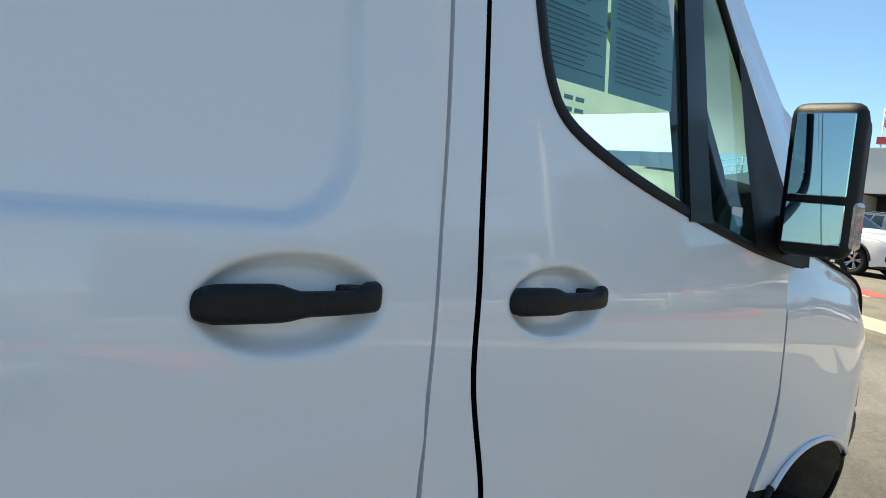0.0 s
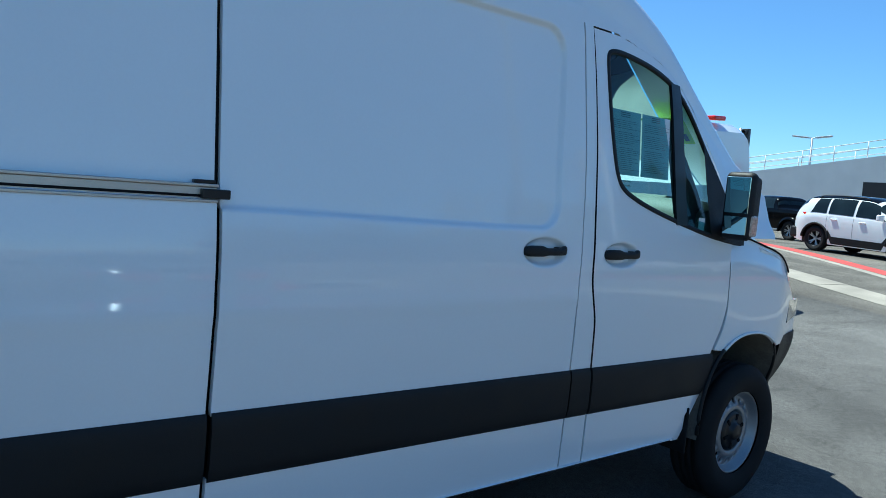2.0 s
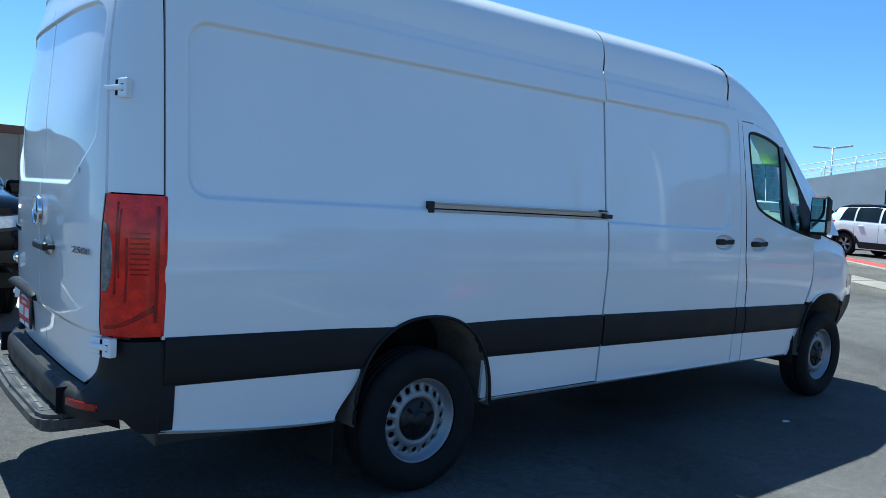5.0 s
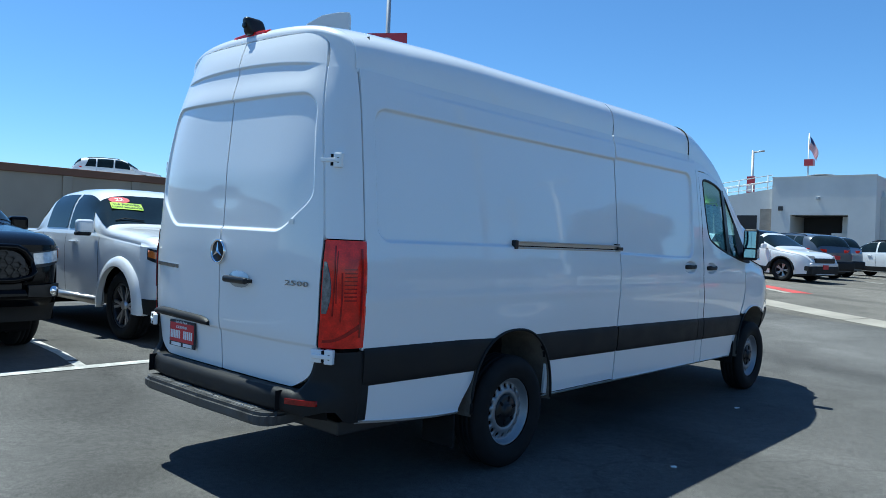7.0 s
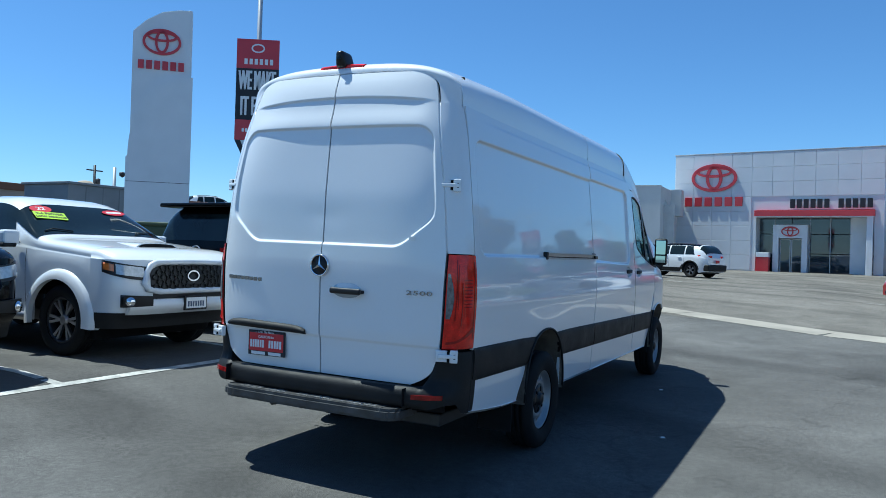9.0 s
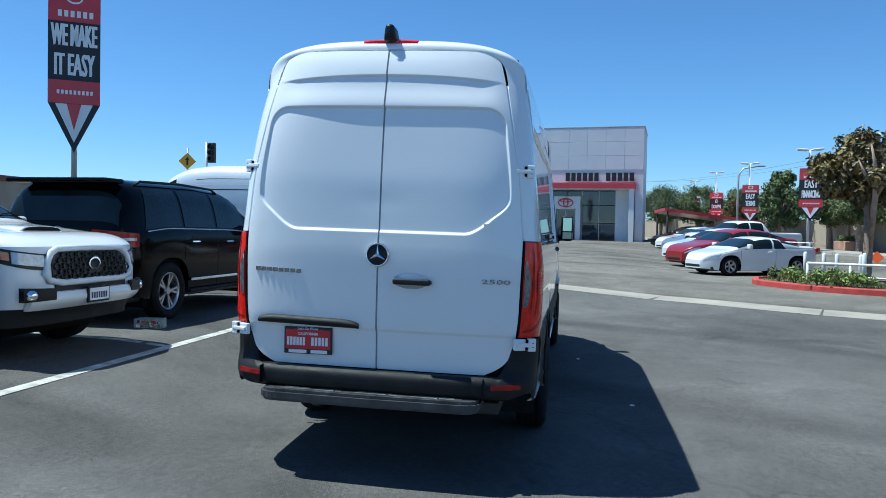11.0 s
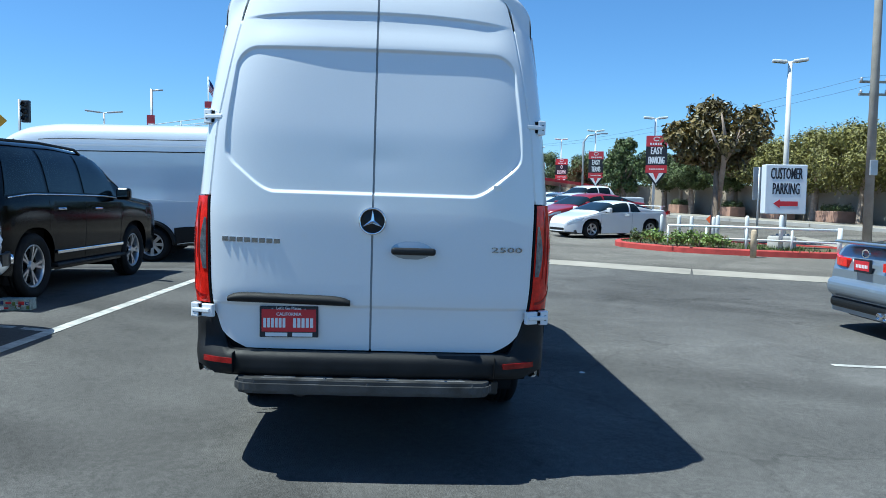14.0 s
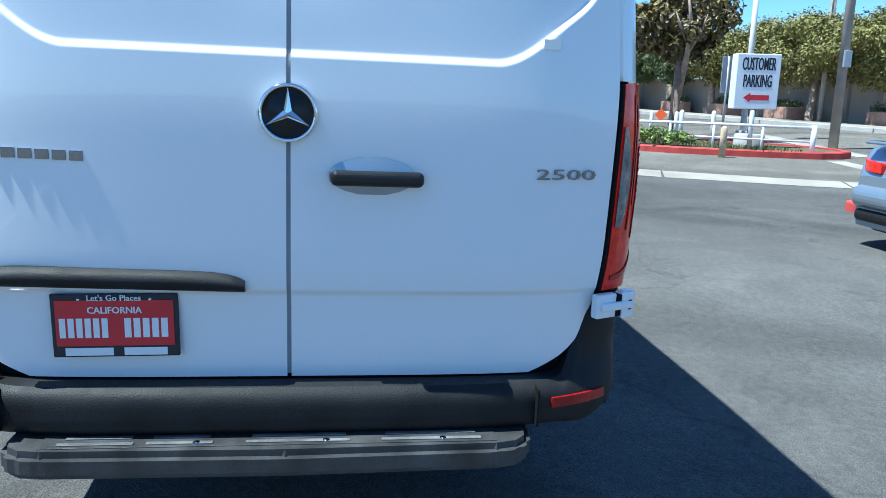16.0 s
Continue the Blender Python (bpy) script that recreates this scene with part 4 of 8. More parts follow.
    for k in range(3):
        a = math.pi / 2 + k * 2 * math.pi / 3
        pts = [(0.060 * math.cos(a), 0.060 * math.sin(a)), (0.011 * math.cos(a + 1.05), 0.011 * math.sin(a + 1.05)), (0, 0), (0.011 * math.cos(a - 1.05), 0.011 * math.sin(a - 1.05))]
        bm = bmesh.new()
        tip, l, c, r = [bm.verts.new((-0.016, p[0], p[1])) for p in pts]
        top = bm.verts.new((-0.026, 0, 0))
        for tri in ((tip, l, top), (tip, top, r), (l, c, top), (top, c, r)):
            bm.faces.new(tri)
        part("badge_ray", bm_done(bm, CHROME), badge, "chrome ray")
    hx = door_x(-0.21, 1.20)
    # handle: a bar over a slightly raised oval, its silver colour standing for a scoop's shade
    part("handle_bowl_shade", sheet(lambda u, v: (door_x(-0.21, 1.20) - 0.003 + 0.022 * (1 - min(1, (2 * u - 1) ** 2 + (2 * v - 1) ** 2)) * 0 - 0.010 * math.sin(math.pi * v) * math.sin(math.pi * u), -0.205 + 0.108 * (2 * u - 1) * math.sqrt(max(0.02, 1 - (2 * v - 1) ** 2 * 0.9)), 1.20 + 0.046 * (2 * v - 1)), lin(0, 1, 16), lin(0, 1, 12), SILVER_PAINT), van)
    hb = part("door_handle", box((hx - 0.052, -0.330, 1.178), (hx - 0.022, -0.102, 1.216), PLASTIC_SMOOTH, 0.0145, 4), van, "black door handle")
    part("handle_foot", boxes([((hx - 0.03, -0.330, 1.186), (hx + 0.006, -0.10, 1.207))], PLASTIC_SMOOTH, 0.004), hb)
    # black number-lamp bar
    def bar(u, v):
        y = 0.755 - 0.665 * u
        h = 0.052 * math.sqrt(max(0.0, 1 - (2 * abs(u - 0.5)) ** 7)) * (1 - 0.0 * u)
        z = 0.910 + h * v - 0.012 * u
        return (door_x(0.4, 0.93) - 0.004 - 0.026 * math.sin(math.pi * v) ** 0.6 * min(1, h / 0.04), y, z)
    part("lamp_housing", sheet(bar, lin(0, 1, 40), lin(0, 1, 10), PLASTIC_WORN, (0.02, 0, 0)), van, "black number-lamp housing")
    # dealer plate in its black frame
    px = door_x(0.42, 0.80) - 0.012
    pm = Matrix.Translation((px, 0.4235, 0.808)) @ Matrix.Rotation(radians(-0.8), 4, "X") @ Matrix(((0, 0, -1, 0), (-1, 0, 0, 0), (0, 1, 0, 0), (0, 0, 0, 1)))
    pl = part("dealer_plate", box((-0.152, -0.082, 0), (0.152, 0.082, 0.010), BLACK_PRINT, 0.004), van, "red dealer plate in a black frame", pm)
    part("plate_face", box((-0.141, -0.052, 0.010), (0.141, 0.066, 0.0125), RED_PRINT, 0.001), pl, "red plate face")
    part("frame_text", text_mesh("Let's Go Places", 0.021, WHITE_PRINT, 0.0006), pl, "white lettering", Matrix.Translation((0, 0.0715, 0.0135)))
    part("plate_text", text_mesh("CALIFORNIA", 0.024, WHITE_PRINT, 0.0006, 0.95), pl, "white lettering", Matrix.Translation((0, 0.040, 0.0135)))
    for x0, x1 in ((-0.132, -0.012), (0.022, 0.132)):
        n = 6 if x0 < 0 else 5
        for i in range(n):
            a = x0 + (x1 - x0) * i / n
            part("name_bar", box((a, -0.030, 0.0125), (a + (x1 - x0) / n * 0.72, 0.020, 0.0135), WHITE_PRINT), pl, "pale bar")
    for x0, x1 in ((-0.122, -0.008), (0.018, 0.122)):
        part("name_bar", box((x0, -0.077, 0.0105), (x1, -0.057, 0.0115), WHITE_PRINT), pl, "pale bar")
    for x in (-0.085, 0.085):
        part("plate_screw", revolve([(0.005, 0.0), (0.004, 0.003), (0.0, 0.004)], CHROME, 10, "z"), pl, "", Matrix.Translation((x, 0.068, 0.0105)))
    # model lettering: name as chrome bars, number as text
    for i in range(8):
        y = 0.775 - i * 0.0385
        part("name_badge", box((min(door_x(y, 1.235), door_x(y - 0.03, 1.235)) - 0.0035, y - 0.031, 1.222 - 0.0007 * i), (door_x(y, 1.235) + 0.002, y, 1.246 - 0.0007 * i), DARK_CHROME, 0.0015), van, "chrome name badge")
    nm = Matrix.Translation((door_x(0.705, 1.213) - 0.004, -0.705, 1.213)) @ Matrix.Rotation(math.atan2(door_x(0.76, 1.213) - door_x(0.65, 1.213), 0.11), 4, "Z") @ Matrix(((0, 0, -1, 0), (-1, 0, 0, 0), (0, 1, 0, 0), (0, 0, 0, 1)))
    part("number_badge", text_mesh("2500", 0.038, DARK_CHROME, 0.002, 2.25, 0.006), van, "chrome number badge", nm)
    part("door_sticker", box((door_x(0.64, 1.535) - 0.0035, -0.665, 1.525), (door_x(0.64, 1.535) - 0.0015, -0.622, 1.55), PAPER), van, "small white sticker")
    # roof lamp with the rear camera on it
    lampbar = part("brake_lamp", sheet(lambda u, v: (-1.452 + 0.06 * v, -0.166 + 0.332 * u, 2.622 + 0.026 * math.sin(math.pi * (0.15 + 0.7 * v)) + 0.006 * math.sin(math.pi * u)), lin(0, 1, 14), lin(0, 1, 6), RED_LENS, (0, 0, -0.03)), van, "red high brake lamp")
    bm = bmesh.new()
    box_bm(bm, (-1.475, -0.045, 2.625), (-1.345, 0.045, 2.732), 0.028, 3)
    for v in bm.verts:
        t = (v.co.z - 2.625) / 0.107
        v.co.y *= 1 - 0.42 * t
        v.co.x -= 0.03 * t
    part("rear_view_camera", bm_done(bm, PLASTIC_SMOOTH, True), van, "black rear-view camera pod")
    part("camera_lens", revolve([(0.018, 0.0), (0.016, -0.006), (0.0, -0.003)], CAR_GLASS, 16, "x"), van, "", Matrix.Translation((-1.495, 0, 2.68)))

    # sliding-door rail
    rail = part("door_rail", boxes([((0.03, -0.949, 1.483), (1.398, -0.930, 1.492)), ((0.03, -0.940, 1.450), (1.398, -0.925, 1.483)), ((0.03, -0.951, 1.441), (1.398, -0.930, 1.450))], ALUMINIUM, 0.002), van, "aluminium sliding-door rail")
    part("rail_cap", box((-0.004, -0.955, 1.437), (0.032, -0.92, 1.496), PLASTIC_SMOOTH, 0.005), rail, "black end cap")
    part("rail_groove", box((0.04, -0.9425, 1.455), (1.398, -0.937, 1.462), DARK_GAP), rail)
    part("rail_arm", boxes([((1.35, -0.957, 1.452), (1.43, -0.93, 1.478)), ((1.33, -0.947, 1.492), (1.39, -0.925, 1.502))], PLASTIC_SMOOTH, 0.003), rail, "black roller arm")

    # handles in scooped bowls
    for x0, x1, z, holder in ((2.592, 2.834, 1.325, "sliding_door"), (3.070, 3.312, 1.314, "front_door")):
        cx, L_ = (x0 + x1) / 2, x1 - x0
        bm = bmesh.new()
        y0 = -(SIDE(z) + 0.020)
        box_bm(bm, (x0, y0, z - 0.021), (x1, y0 + 0.024, z + 0.021), 0.0)
        for k in lin(0.05, 0.95, 19):
            bmesh.ops.bisect_plane(bm, geom=bm.verts[:] + bm.edges[:] + bm.faces[:], plane_co=(x0 + L_ * k, 0, 0), plane_no=(1, 0, 0))
        bmesh.ops.bisect_plane(bm, geom=bm.verts[:] + bm.edges[:] + bm.faces[:], plane_co=(0, 0, z), plane_no=(0, 0, 1))
        for v in bm.verts:
            t = (v.co.x - x0) / L_
            if v.co.z > z - 0.002:
                v.co.z = z + (v.co.z - z) * (1 - 0.42 * step_to(t, 0.36, 0.52) * (1 - step_to(t, 0.80, 0.92)) - 0.35 * step_to(0.14 - t, 0.0, 0.14))
            else:
                v.co.z = z + (v.co.z - z) * (1 - 0.22 * step_to(t, 0.40, 0.55) - 0.30 * step_to(0.10 - t, 0.0, 0.10))
            v.co.y += 0.014 * (2 * abs(t - 0.5)) ** 3
        h = part("door_handle", bm_done(bm, PLASTIC, True), van, "black door handle")
        part("handle_foot", box((x0 + 0.01, y0 + 0.012, z - 0.016), (x0 + 0.10, -SIDE(z) + 0.030, z + 0.016), PLASTIC, 0.004), h)
        part("handle_foot", box((x1 - 0.05, y0 + 0.012, z - 0.014), (x1 - 0.012, -SIDE(z) + 0.030, z + 0.014), PLASTIC, 0.004), h)
        hb_bev = h.modifiers.new("bevel", "BEVEL")
        hb_bev.width, hb_bev.segments, hb_bev.limit_method, hb_bev.angle_limit = 0.012, 4, "ANGLE", radians(50)

    # cab: doors, fenders, pillars, screens
    def cab_section(x, s_):
        """Across the cab from the right door's top edge (0) over the roof to the left one (1)."""
        k = -1 if s_ <= 0.5 else 1
        t = 2 * min(s_, 1 - s_)
        zs = [z for z in np.linspace(2.232, 1.40, 84) if DOOR_FRONT(z) > x]
        z0 = 2.240 if x < 3.17 else (max(zs) if zs else 1.40) + 0.006
        zt = ROOF_Z(x)
        z1 = max(z0 + 0.004, 1.42 + 0.95 * (zt - 1.42) / 1.295)
        if t < 0.4:
            z = z0 + (z1 - z0) * t / 0.4
            return (x, k * cab_half(x, z), z)
        a = (t - 0.4) / 0.6 * math.pi / 2
        w = cab_half(x, z1)
        pw = 0.5 + 0.1 * step_to(x, 2.85, 3.3)
        return (x, k * w * math.cos(a) ** pw, z1 + max(0.0, zt - z1) * math.sin(a) ** pw)
    wl = smooth_loop(WINDOW)
    for side in (-1, 1):
        rim = (0, -side * 0.03, 0)
        def door(u, z):
            xa, xb = SEAM_X(z) + 0.006, DOOR_FRONT(z) - 0.004
            x = xa + (xb - xa) * u
            return (x, side * (cab_half(x, z) - dish(x, z)), z)
        def keep(u, z):
            x = SEAM_X(z) + 0.006 + (DOOR_FRONT(z) - 0.010 - SEAM_X(z)) * u
            return not point_in(grown(wl, -0.006), x, z)
        part("front_door", sheet(door, crowded(0, 1, 80, ((0.14, 0.13),)), crowded(strip_top(3.5) - 0.012, 2.232, 100, ((1.314, 0.065),)), WHITE_PAINT, None, keep), van, "white front door")
        def low(u, v):
            z = 0.412 + 0.228 * v
            x = SEAM_X(z) + 0.006 + (3.77 + 0.16 * v - SEAM_X(z) - 0.006) * u
            return (x, side * SIDE(z), z)
        part("lower_panel", sheet(low, lin(0, 1, 20), lin(0, 1, 10), WHITE_PAINT, rim), van)
        def nib(u, v):
            z = 0.40 + 0.24 * v
            x = 3.776 + 0.165 * v + (0.055 - 0.02 * v) * u
            return (x, side * (SIDE(z) - 0.008), z)
        part("sill_end", sheet(nib, lin(0, 1, 5), lin(0, 1, 8), WHITE_PAINT, rim), van)
        part("window_seal", band_on(wl, -0.017, 0.004, 0.004, side, PLASTIC), van, "black window surround")
        pane = part("side_window", fill_on(grown(wl, -0.010), -0.006, side, TINTED), van, "green tinted side window")
        pane.visible_shadow = False
        # divider bar and the black mirror triangle
        part("window_divider", sheet(lambda u, v: (lambda z: (lambda x: (x, side * (cab_half(x, z) + 0.005), z))(3.588 - 0.03 * (z - 1.476) + 0.09 * u))(1.452 + 0.645 * v), lin(0, 1, 5), lin(0, 1, 20), PLASTIC_SMOOTH, (0, -side * 0.015, 0)), van, "black window divider")
        tri = [(3.878, 1.410), (3.94, 1.396), (4.10, 1.370), (4.178, 1.368), (4.184, 1.41), (4.13, 1.525), (4.04, 1.662), (3.905, 1.82), (3.872, 1.845), (3.874, 1.62)]
        part("mirror_base", fill_on(tri, 0.006, side, PLASTIC), van, "black mirror base")
        # fender
        def fend(u, v):
            z0 = 0.85 + 0.55 * v
            xa = DOOR_FRONT(z0) + 0.006
            x = xa + (5.32 - xa) * u
            zb = max(0.84 - 0.02 * step_to(x, 4.0, 4.2), arch(x, 4.36, 0.43))
            zt = 1.405 - 0.06 * step_to(x, 4.2, 4.6) - 0.40 * step_to(x, 4.5, 5.35)
            z = zb + (max(zt, zb + 0.02) - zb) * v
            y = SIDE(z) + 0.012 * math.exp(-(((x - 4.36) / 0.42) ** 2)) * (1 - step_to(z, 0.9, 1.15))
            y *= 1 - 0.10 * step_to(x, 4.6, 5.1) - 0.30 * step_to(x, 4.95, 5.36) ** 2
            y -= 0.03 * step_to(v, 0.72, 1.0)
            return (x, side * y, z)
        part("fender", sheet(fend, lin(0, 1, 60), lin(0, 1, 30), WHITE_PAINT, rim), van, "white front fender")
        part("bonnet_joint", tube([Vector(fend(u, 1.0)) + Vector((0, side * 0.004, 0.004)) for u in lin(0.03, 0.58, 24)], 0.005, DARK_GAP, 6), van)
        part("headlamp", sheet(lambda u, v: (lambda x: (x, side * (0.962 * (1 - 0.10 * step_to(x, 4.6, 5.1) - 0.30 * step_to(x, 4.95, 5.36) ** 2) + 0.002), 0.93 + 0.03 * u + 0.13 * v * (1 - 0.3 * u)))(4.83 + 0.24 * u), lin(0, 1, 16), lin(0, 1, 8), SMOKED_LENS, rim), van, "clear headlamp")
        part("front_bumper", sheet(lambda u, v: (lambda x: (x, side * (0.966 * (1 - 0.09 * step_to(x, 4.6, 5.1) - 0.30 * step_to(x, 4.95, 5.36) ** 2) - 0.17 * (1 - v) ** 1.6 - 0.012 * v ** 6), 0.45 + 0.41 * v))(4.735 + 0.09 * (1 - v) ** 2 + (0.44 - 0.09 * (1 - v) ** 2) * u), lin(0, 1, 24), lin(0, 1, 12), PLASTIC, rim), van, "black front bumper corner")
        # screen pillar: from the door's edge up to the screen
        def pil(u, v):
            x = 3.385 + (4.52 - 3.385) * u
            return cab_section(x, 0.5 * v * 0.86 if side < 0 else 1 - 0.5 * v * 0.86)
        part("cab_pillar", sheet(pil, lin(0, 1, 50), lin(0, 1, 22), WHITE_PAINT), van, "white screen pillar")
        if side < 0:
            # mirror: arm, housing, two glasses, turn lamp
            mir = part("door_mirror", tube([(4.03, -0.92, 1.44), (4.02, -0.98, 1.44), (3.97, -1.03, 1.46)], [0.05, 0.04, 0.035], PLASTIC, 10), van, "black door mirror with a smoked turn lamp")
        else:
            mir = part("door_mirror", tube([(4.03, 0.92, 1.44), (4.02, 0.98, 1.44), (3.97, 1.03, 1.46)], [0.05, 0.04, 0.035], PLASTIC, 10), van, "black door mirror with a smoked turn lamp")
        bm = bmesh.new()
        box_bm(bm, (3.89, min(side * 0.980, side * 1.13), 1.403), (4.01, max(side * 0.980, side * 1.13), 1.725), 0.0)
        bmesh.ops.bevel(bm, geom=bm.edges[:], offset=0.032, segments=4, affect="EDGES", profile=0.55)
        for v in bm.verts:
            if v.co.x > 3.95:
                v.co.y = side * 1.06 + (v.co.y - side * 1.06) * 0.82
                v.co.z = 1.58 + (v.co.z - 1.58) * 0.88
        part("mirror_shell", bm_done(bm, PLASTIC, True), mir)
        ry = Matrix.Translation((3.888, side * 1.058, 0)) @ Matrix.Rotation(-side * radians(5.5), 4, "Z")
        part("mirror_pane", box((-0.003, -0.057, 1.530), (0.003, 0.057, 1.700), MIRROR_GLASS, 0.002, 1), mir, "mirror glass", ry)
        part("mirror_pane", box((-0.003, -0.057, 1.43), (0.003, 0.057, 1.515), MIRROR_GLASS, 0.002, 1), mir, "wide-angle mirror glass", ry)
        part("turn_lamp", box((3.905, side * 1.106 - 0.026, 1.425), (3.97, side * 1.112 + 0.028, 1.525), TURN_LENS, 0.010, 3), mir, "smoked turn lamp")
    # cab roof and screen
    part("cab_roof", sheet(lambda u, v: cab_section(2.810 + 0.575 * u, v), lin(0, 1, 24), lin(0, 1, 64), WHITE_PAINT), van, "white cab roof")
    def screen(u, v):
        x, y, z = cab_section(3.39 + 1.13 * u, 0.43 + 0.14 * v if False else 0.432 + 0.136 * v)
        return (x, y, z - 0.004)
    ws = part("windscreen", facing(sheet(screen, lin(0, 1, 20), lin(0, 1, 20), TINTED), (0.6, 0, 1)), van, "tinted windscreen")
    ws.visible_shadow = False
    def hood(u, v):
        x = 4.40 + 0.92 * u
        yb = 0.935 * (1 - 0.10 * step_to(x, 4.6, 5.1) - 0.30 * step_to(x, 4.95, 5.36) ** 2)
        zt = 1.385 - 0.06 * step_to(x, 4.2, 4.6) - 0.40 * step_to(x, 4.5, 5.35)
        k = 2 * v - 1
        return (x, yb * k, zt + (0.22 * (1 - u) ** 0.7 + 0.02) * (1 - abs(k) ** 3))
    part("bonnet", sheet(hood, lin(0, 1, 24), lin(0, 1, 24), WHITE_PAINT, (0, 0, -0.03)), van, "white bonnet")
    part("front_grille", sheet(lambda u, v: (5.32 + 0.02 * math.sin(math.pi * v), 0.62 * (2 * u - 1), 0.42 + 0.60 * v), lin(0, 1, 10), lin(0, 1, 10), PLASTIC, (-0.2, 0, 0)), van, "black front grille")

    # cabin: dash, wheel, seats, floor, headliner
    dash_z = curve_of([(0.0, 1.12), (0.25, 1.40), (0.40, 1.52), (0.55, 1.575), (0.75, 1.595), (1.0, 1.57)])
    dash_x = curve_of([(0.0, 3.93), (0.25, 3.87), (0.40, 3.88), (0.55, 3.94), (0.75, 4.12), (1.0, 4.42)])
    dash = part("dashboard", sheet(lambda u, v: (dash_x(v), -0.86 + 1.72 * u, dash_z(v) - 0.05 * abs(2 * u - 1) ** 6), lin(0, 1, 24), lin(0, 1, 20), CABIN_LIGHT, (0.05, 0, -0.3)), van, "grey-green dashboard")
    part("door_trim", box((3.02, 0.855, 0.62), (4.0, 0.875, 1.46), CABIN, 0.01), van, "dark inner door trim")
    part("pillar_trim", fill_on([(3.70, 1.50), (3.96, 1.44), (3.97, 1.58), (3.86, 1.76), (3.70, 1.95), (3.66, 1.90)], -0.085, -1, CABIN), van, "dark inner pillar trim")
    part("air_vent", revolve([(0.0, 0.0), (0.05, 0.0), (0.055, -0.02), (0.045, -0.03)], CABIN, 24, "x"), dash, "round air vent", Matrix.Translation((3.865, -0.72, 1.42)))
    part("glove_box", box((3.86, -0.82, 1.05), (3.96, -0.25, 1.33), CABIN_LIGHT, 0.03, 3), dash)
    part("steering_wheel", tube([(3.72 + 0.06 * math.sin(a), 0.46 + 0.2 * math.cos(a), 1.30 + 0.19 * math.sin(a)) for a in lin(0, 2 * math.pi, 33)], 0.016, CABIN, 8), van, "black steering wheel")
    for y0 in (-0.72, 0.22):
        part("seat_base", box((3.05, y0, 0.72), (3.60, y0 + 0.52, 0.98), SEAT_CLOTH, 0.05, 3), van, "dark cloth seat")
        bm = bmesh.new()
        box_bm(bm, (-0.07, y0, 0.0), (0.07, y0 + 0.50, 0.66), 0.05, 3)
        part("seat_back", bm_done(bm, SEAT_CLOTH, True), van, "dark cloth seat back", Matrix.Translation((3.08, 0, 0.95)) @ Matrix.Rotation(radians(-9), 4, "Y"))
        part("headrest", box((2.98, y0 + 0.13, 1.62), (3.07, y0 + 0.38, 1.80), SEAT_CLOTH, 0.04, 3), van)
    part("cabin_floor", box((2.95, -0.90, 0.48), (4.5, 0.90, 0.52), CABIN), van)
    part("headliner", sheet(lambda u, v: (2.96 + 0.50 * u, -0.80 + 1.6 * v, ROOF_Z(2.96 + 0.5 * u) - 0.10 - 0.06 * abs(2 * v - 1) ** 2), lin(0, 1, 8), lin(0, 1, 12), CABIN), van)
    # near-black block between the front wheels, its colour standing for shade
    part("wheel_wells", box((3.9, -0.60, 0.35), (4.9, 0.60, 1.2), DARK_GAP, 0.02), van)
    # papers and stickers on the windows
    for x0, x1, tilt in ((3.125, 3.335, -1.0), (3.345, 3.555, -0.5)):
        pg = part("window_paper", sheet(lambda u, v: (x0 + (x1 - x0) * u - 0.015 * (1 - v), -(cab_half(3.3, 1.66 + 0.275 * v) - 0.013), 1.652 + 0.275 * v), lin(0, 1, 3), lin(0, 1, 5), PAPER), van, "printed notice taped inside the window")
        bm = bmesh.new()
        random.seed(int(x0 * 100))
        for r in range(30):
            z = 1.915 - r * 0.0083
            if r in (3, 9, 17):
                continue
            w_ = (x1 - x0) * (random.uniform(0.55, 0.92) if r > 2 else 0.45)
            h_ = 0.0017 if r > 3 else 0.0038
            xs_ = x0 + 0.015 - 0.015 * (1 - (z - 1.652) / 0.275)
            y_ = -(cab_half(3.3, z) - 0.0115)
            box_bm(bm, (xs_ + (0.05 if r < 3 else 0), y_ - 0.0008, z), (xs_ + w_ + (0.02 if r < 3 else 0), y_, z + h_))
        part("print_lines", bm_done(bm, PRINT_GREY), pg, "grey lines of print")
    part("window_sticker", box((3.795, -cab_half(3.82, 1.46) + 0.0095, 1.43), (3.845, -cab_half(3.82, 1.46) + 0.012, 1.492), PAPER), van, "small pale sticker in the quarter window")
    for i in range(4):
        part("etched_mark", box((3.20 + 0.03 * (i % 2), -cab_half(3.2, 1.61) + 0.009, 1.605 + 0.018 * (i // 2)), (3.222 + 0.03 * (i % 2), -cab_half(3.2, 1.61) + 0.010, 1.612 + 0.018 * (i // 2)), WHITE_PRINT), van)
    wst = part("windscreen_sticker", sheet(lambda u, v: (4.00 + 0.15 * v, -0.64 + 0.26 * u, ROOF_Z(4.00 + 0.15 * v) - 0.085), lin(0, 1, 6), lin(0, 1, 3), LIME), van, "lime sticker on the windscreen")
    for v0 in (0.12, 0.58):
        for k in range(6):
            part("print_bar", sheet(lambda u, v: (4.00 + 0.15 * (v0 + 0.28 * v) - 0.004, -0.62 + 0.038 * k + 0.026 * u, ROOF_Z(4.00 + 0.15 * (v0 + 0.28 * v)) - 0.091), (0, 1), (0, 1), INK), wst)
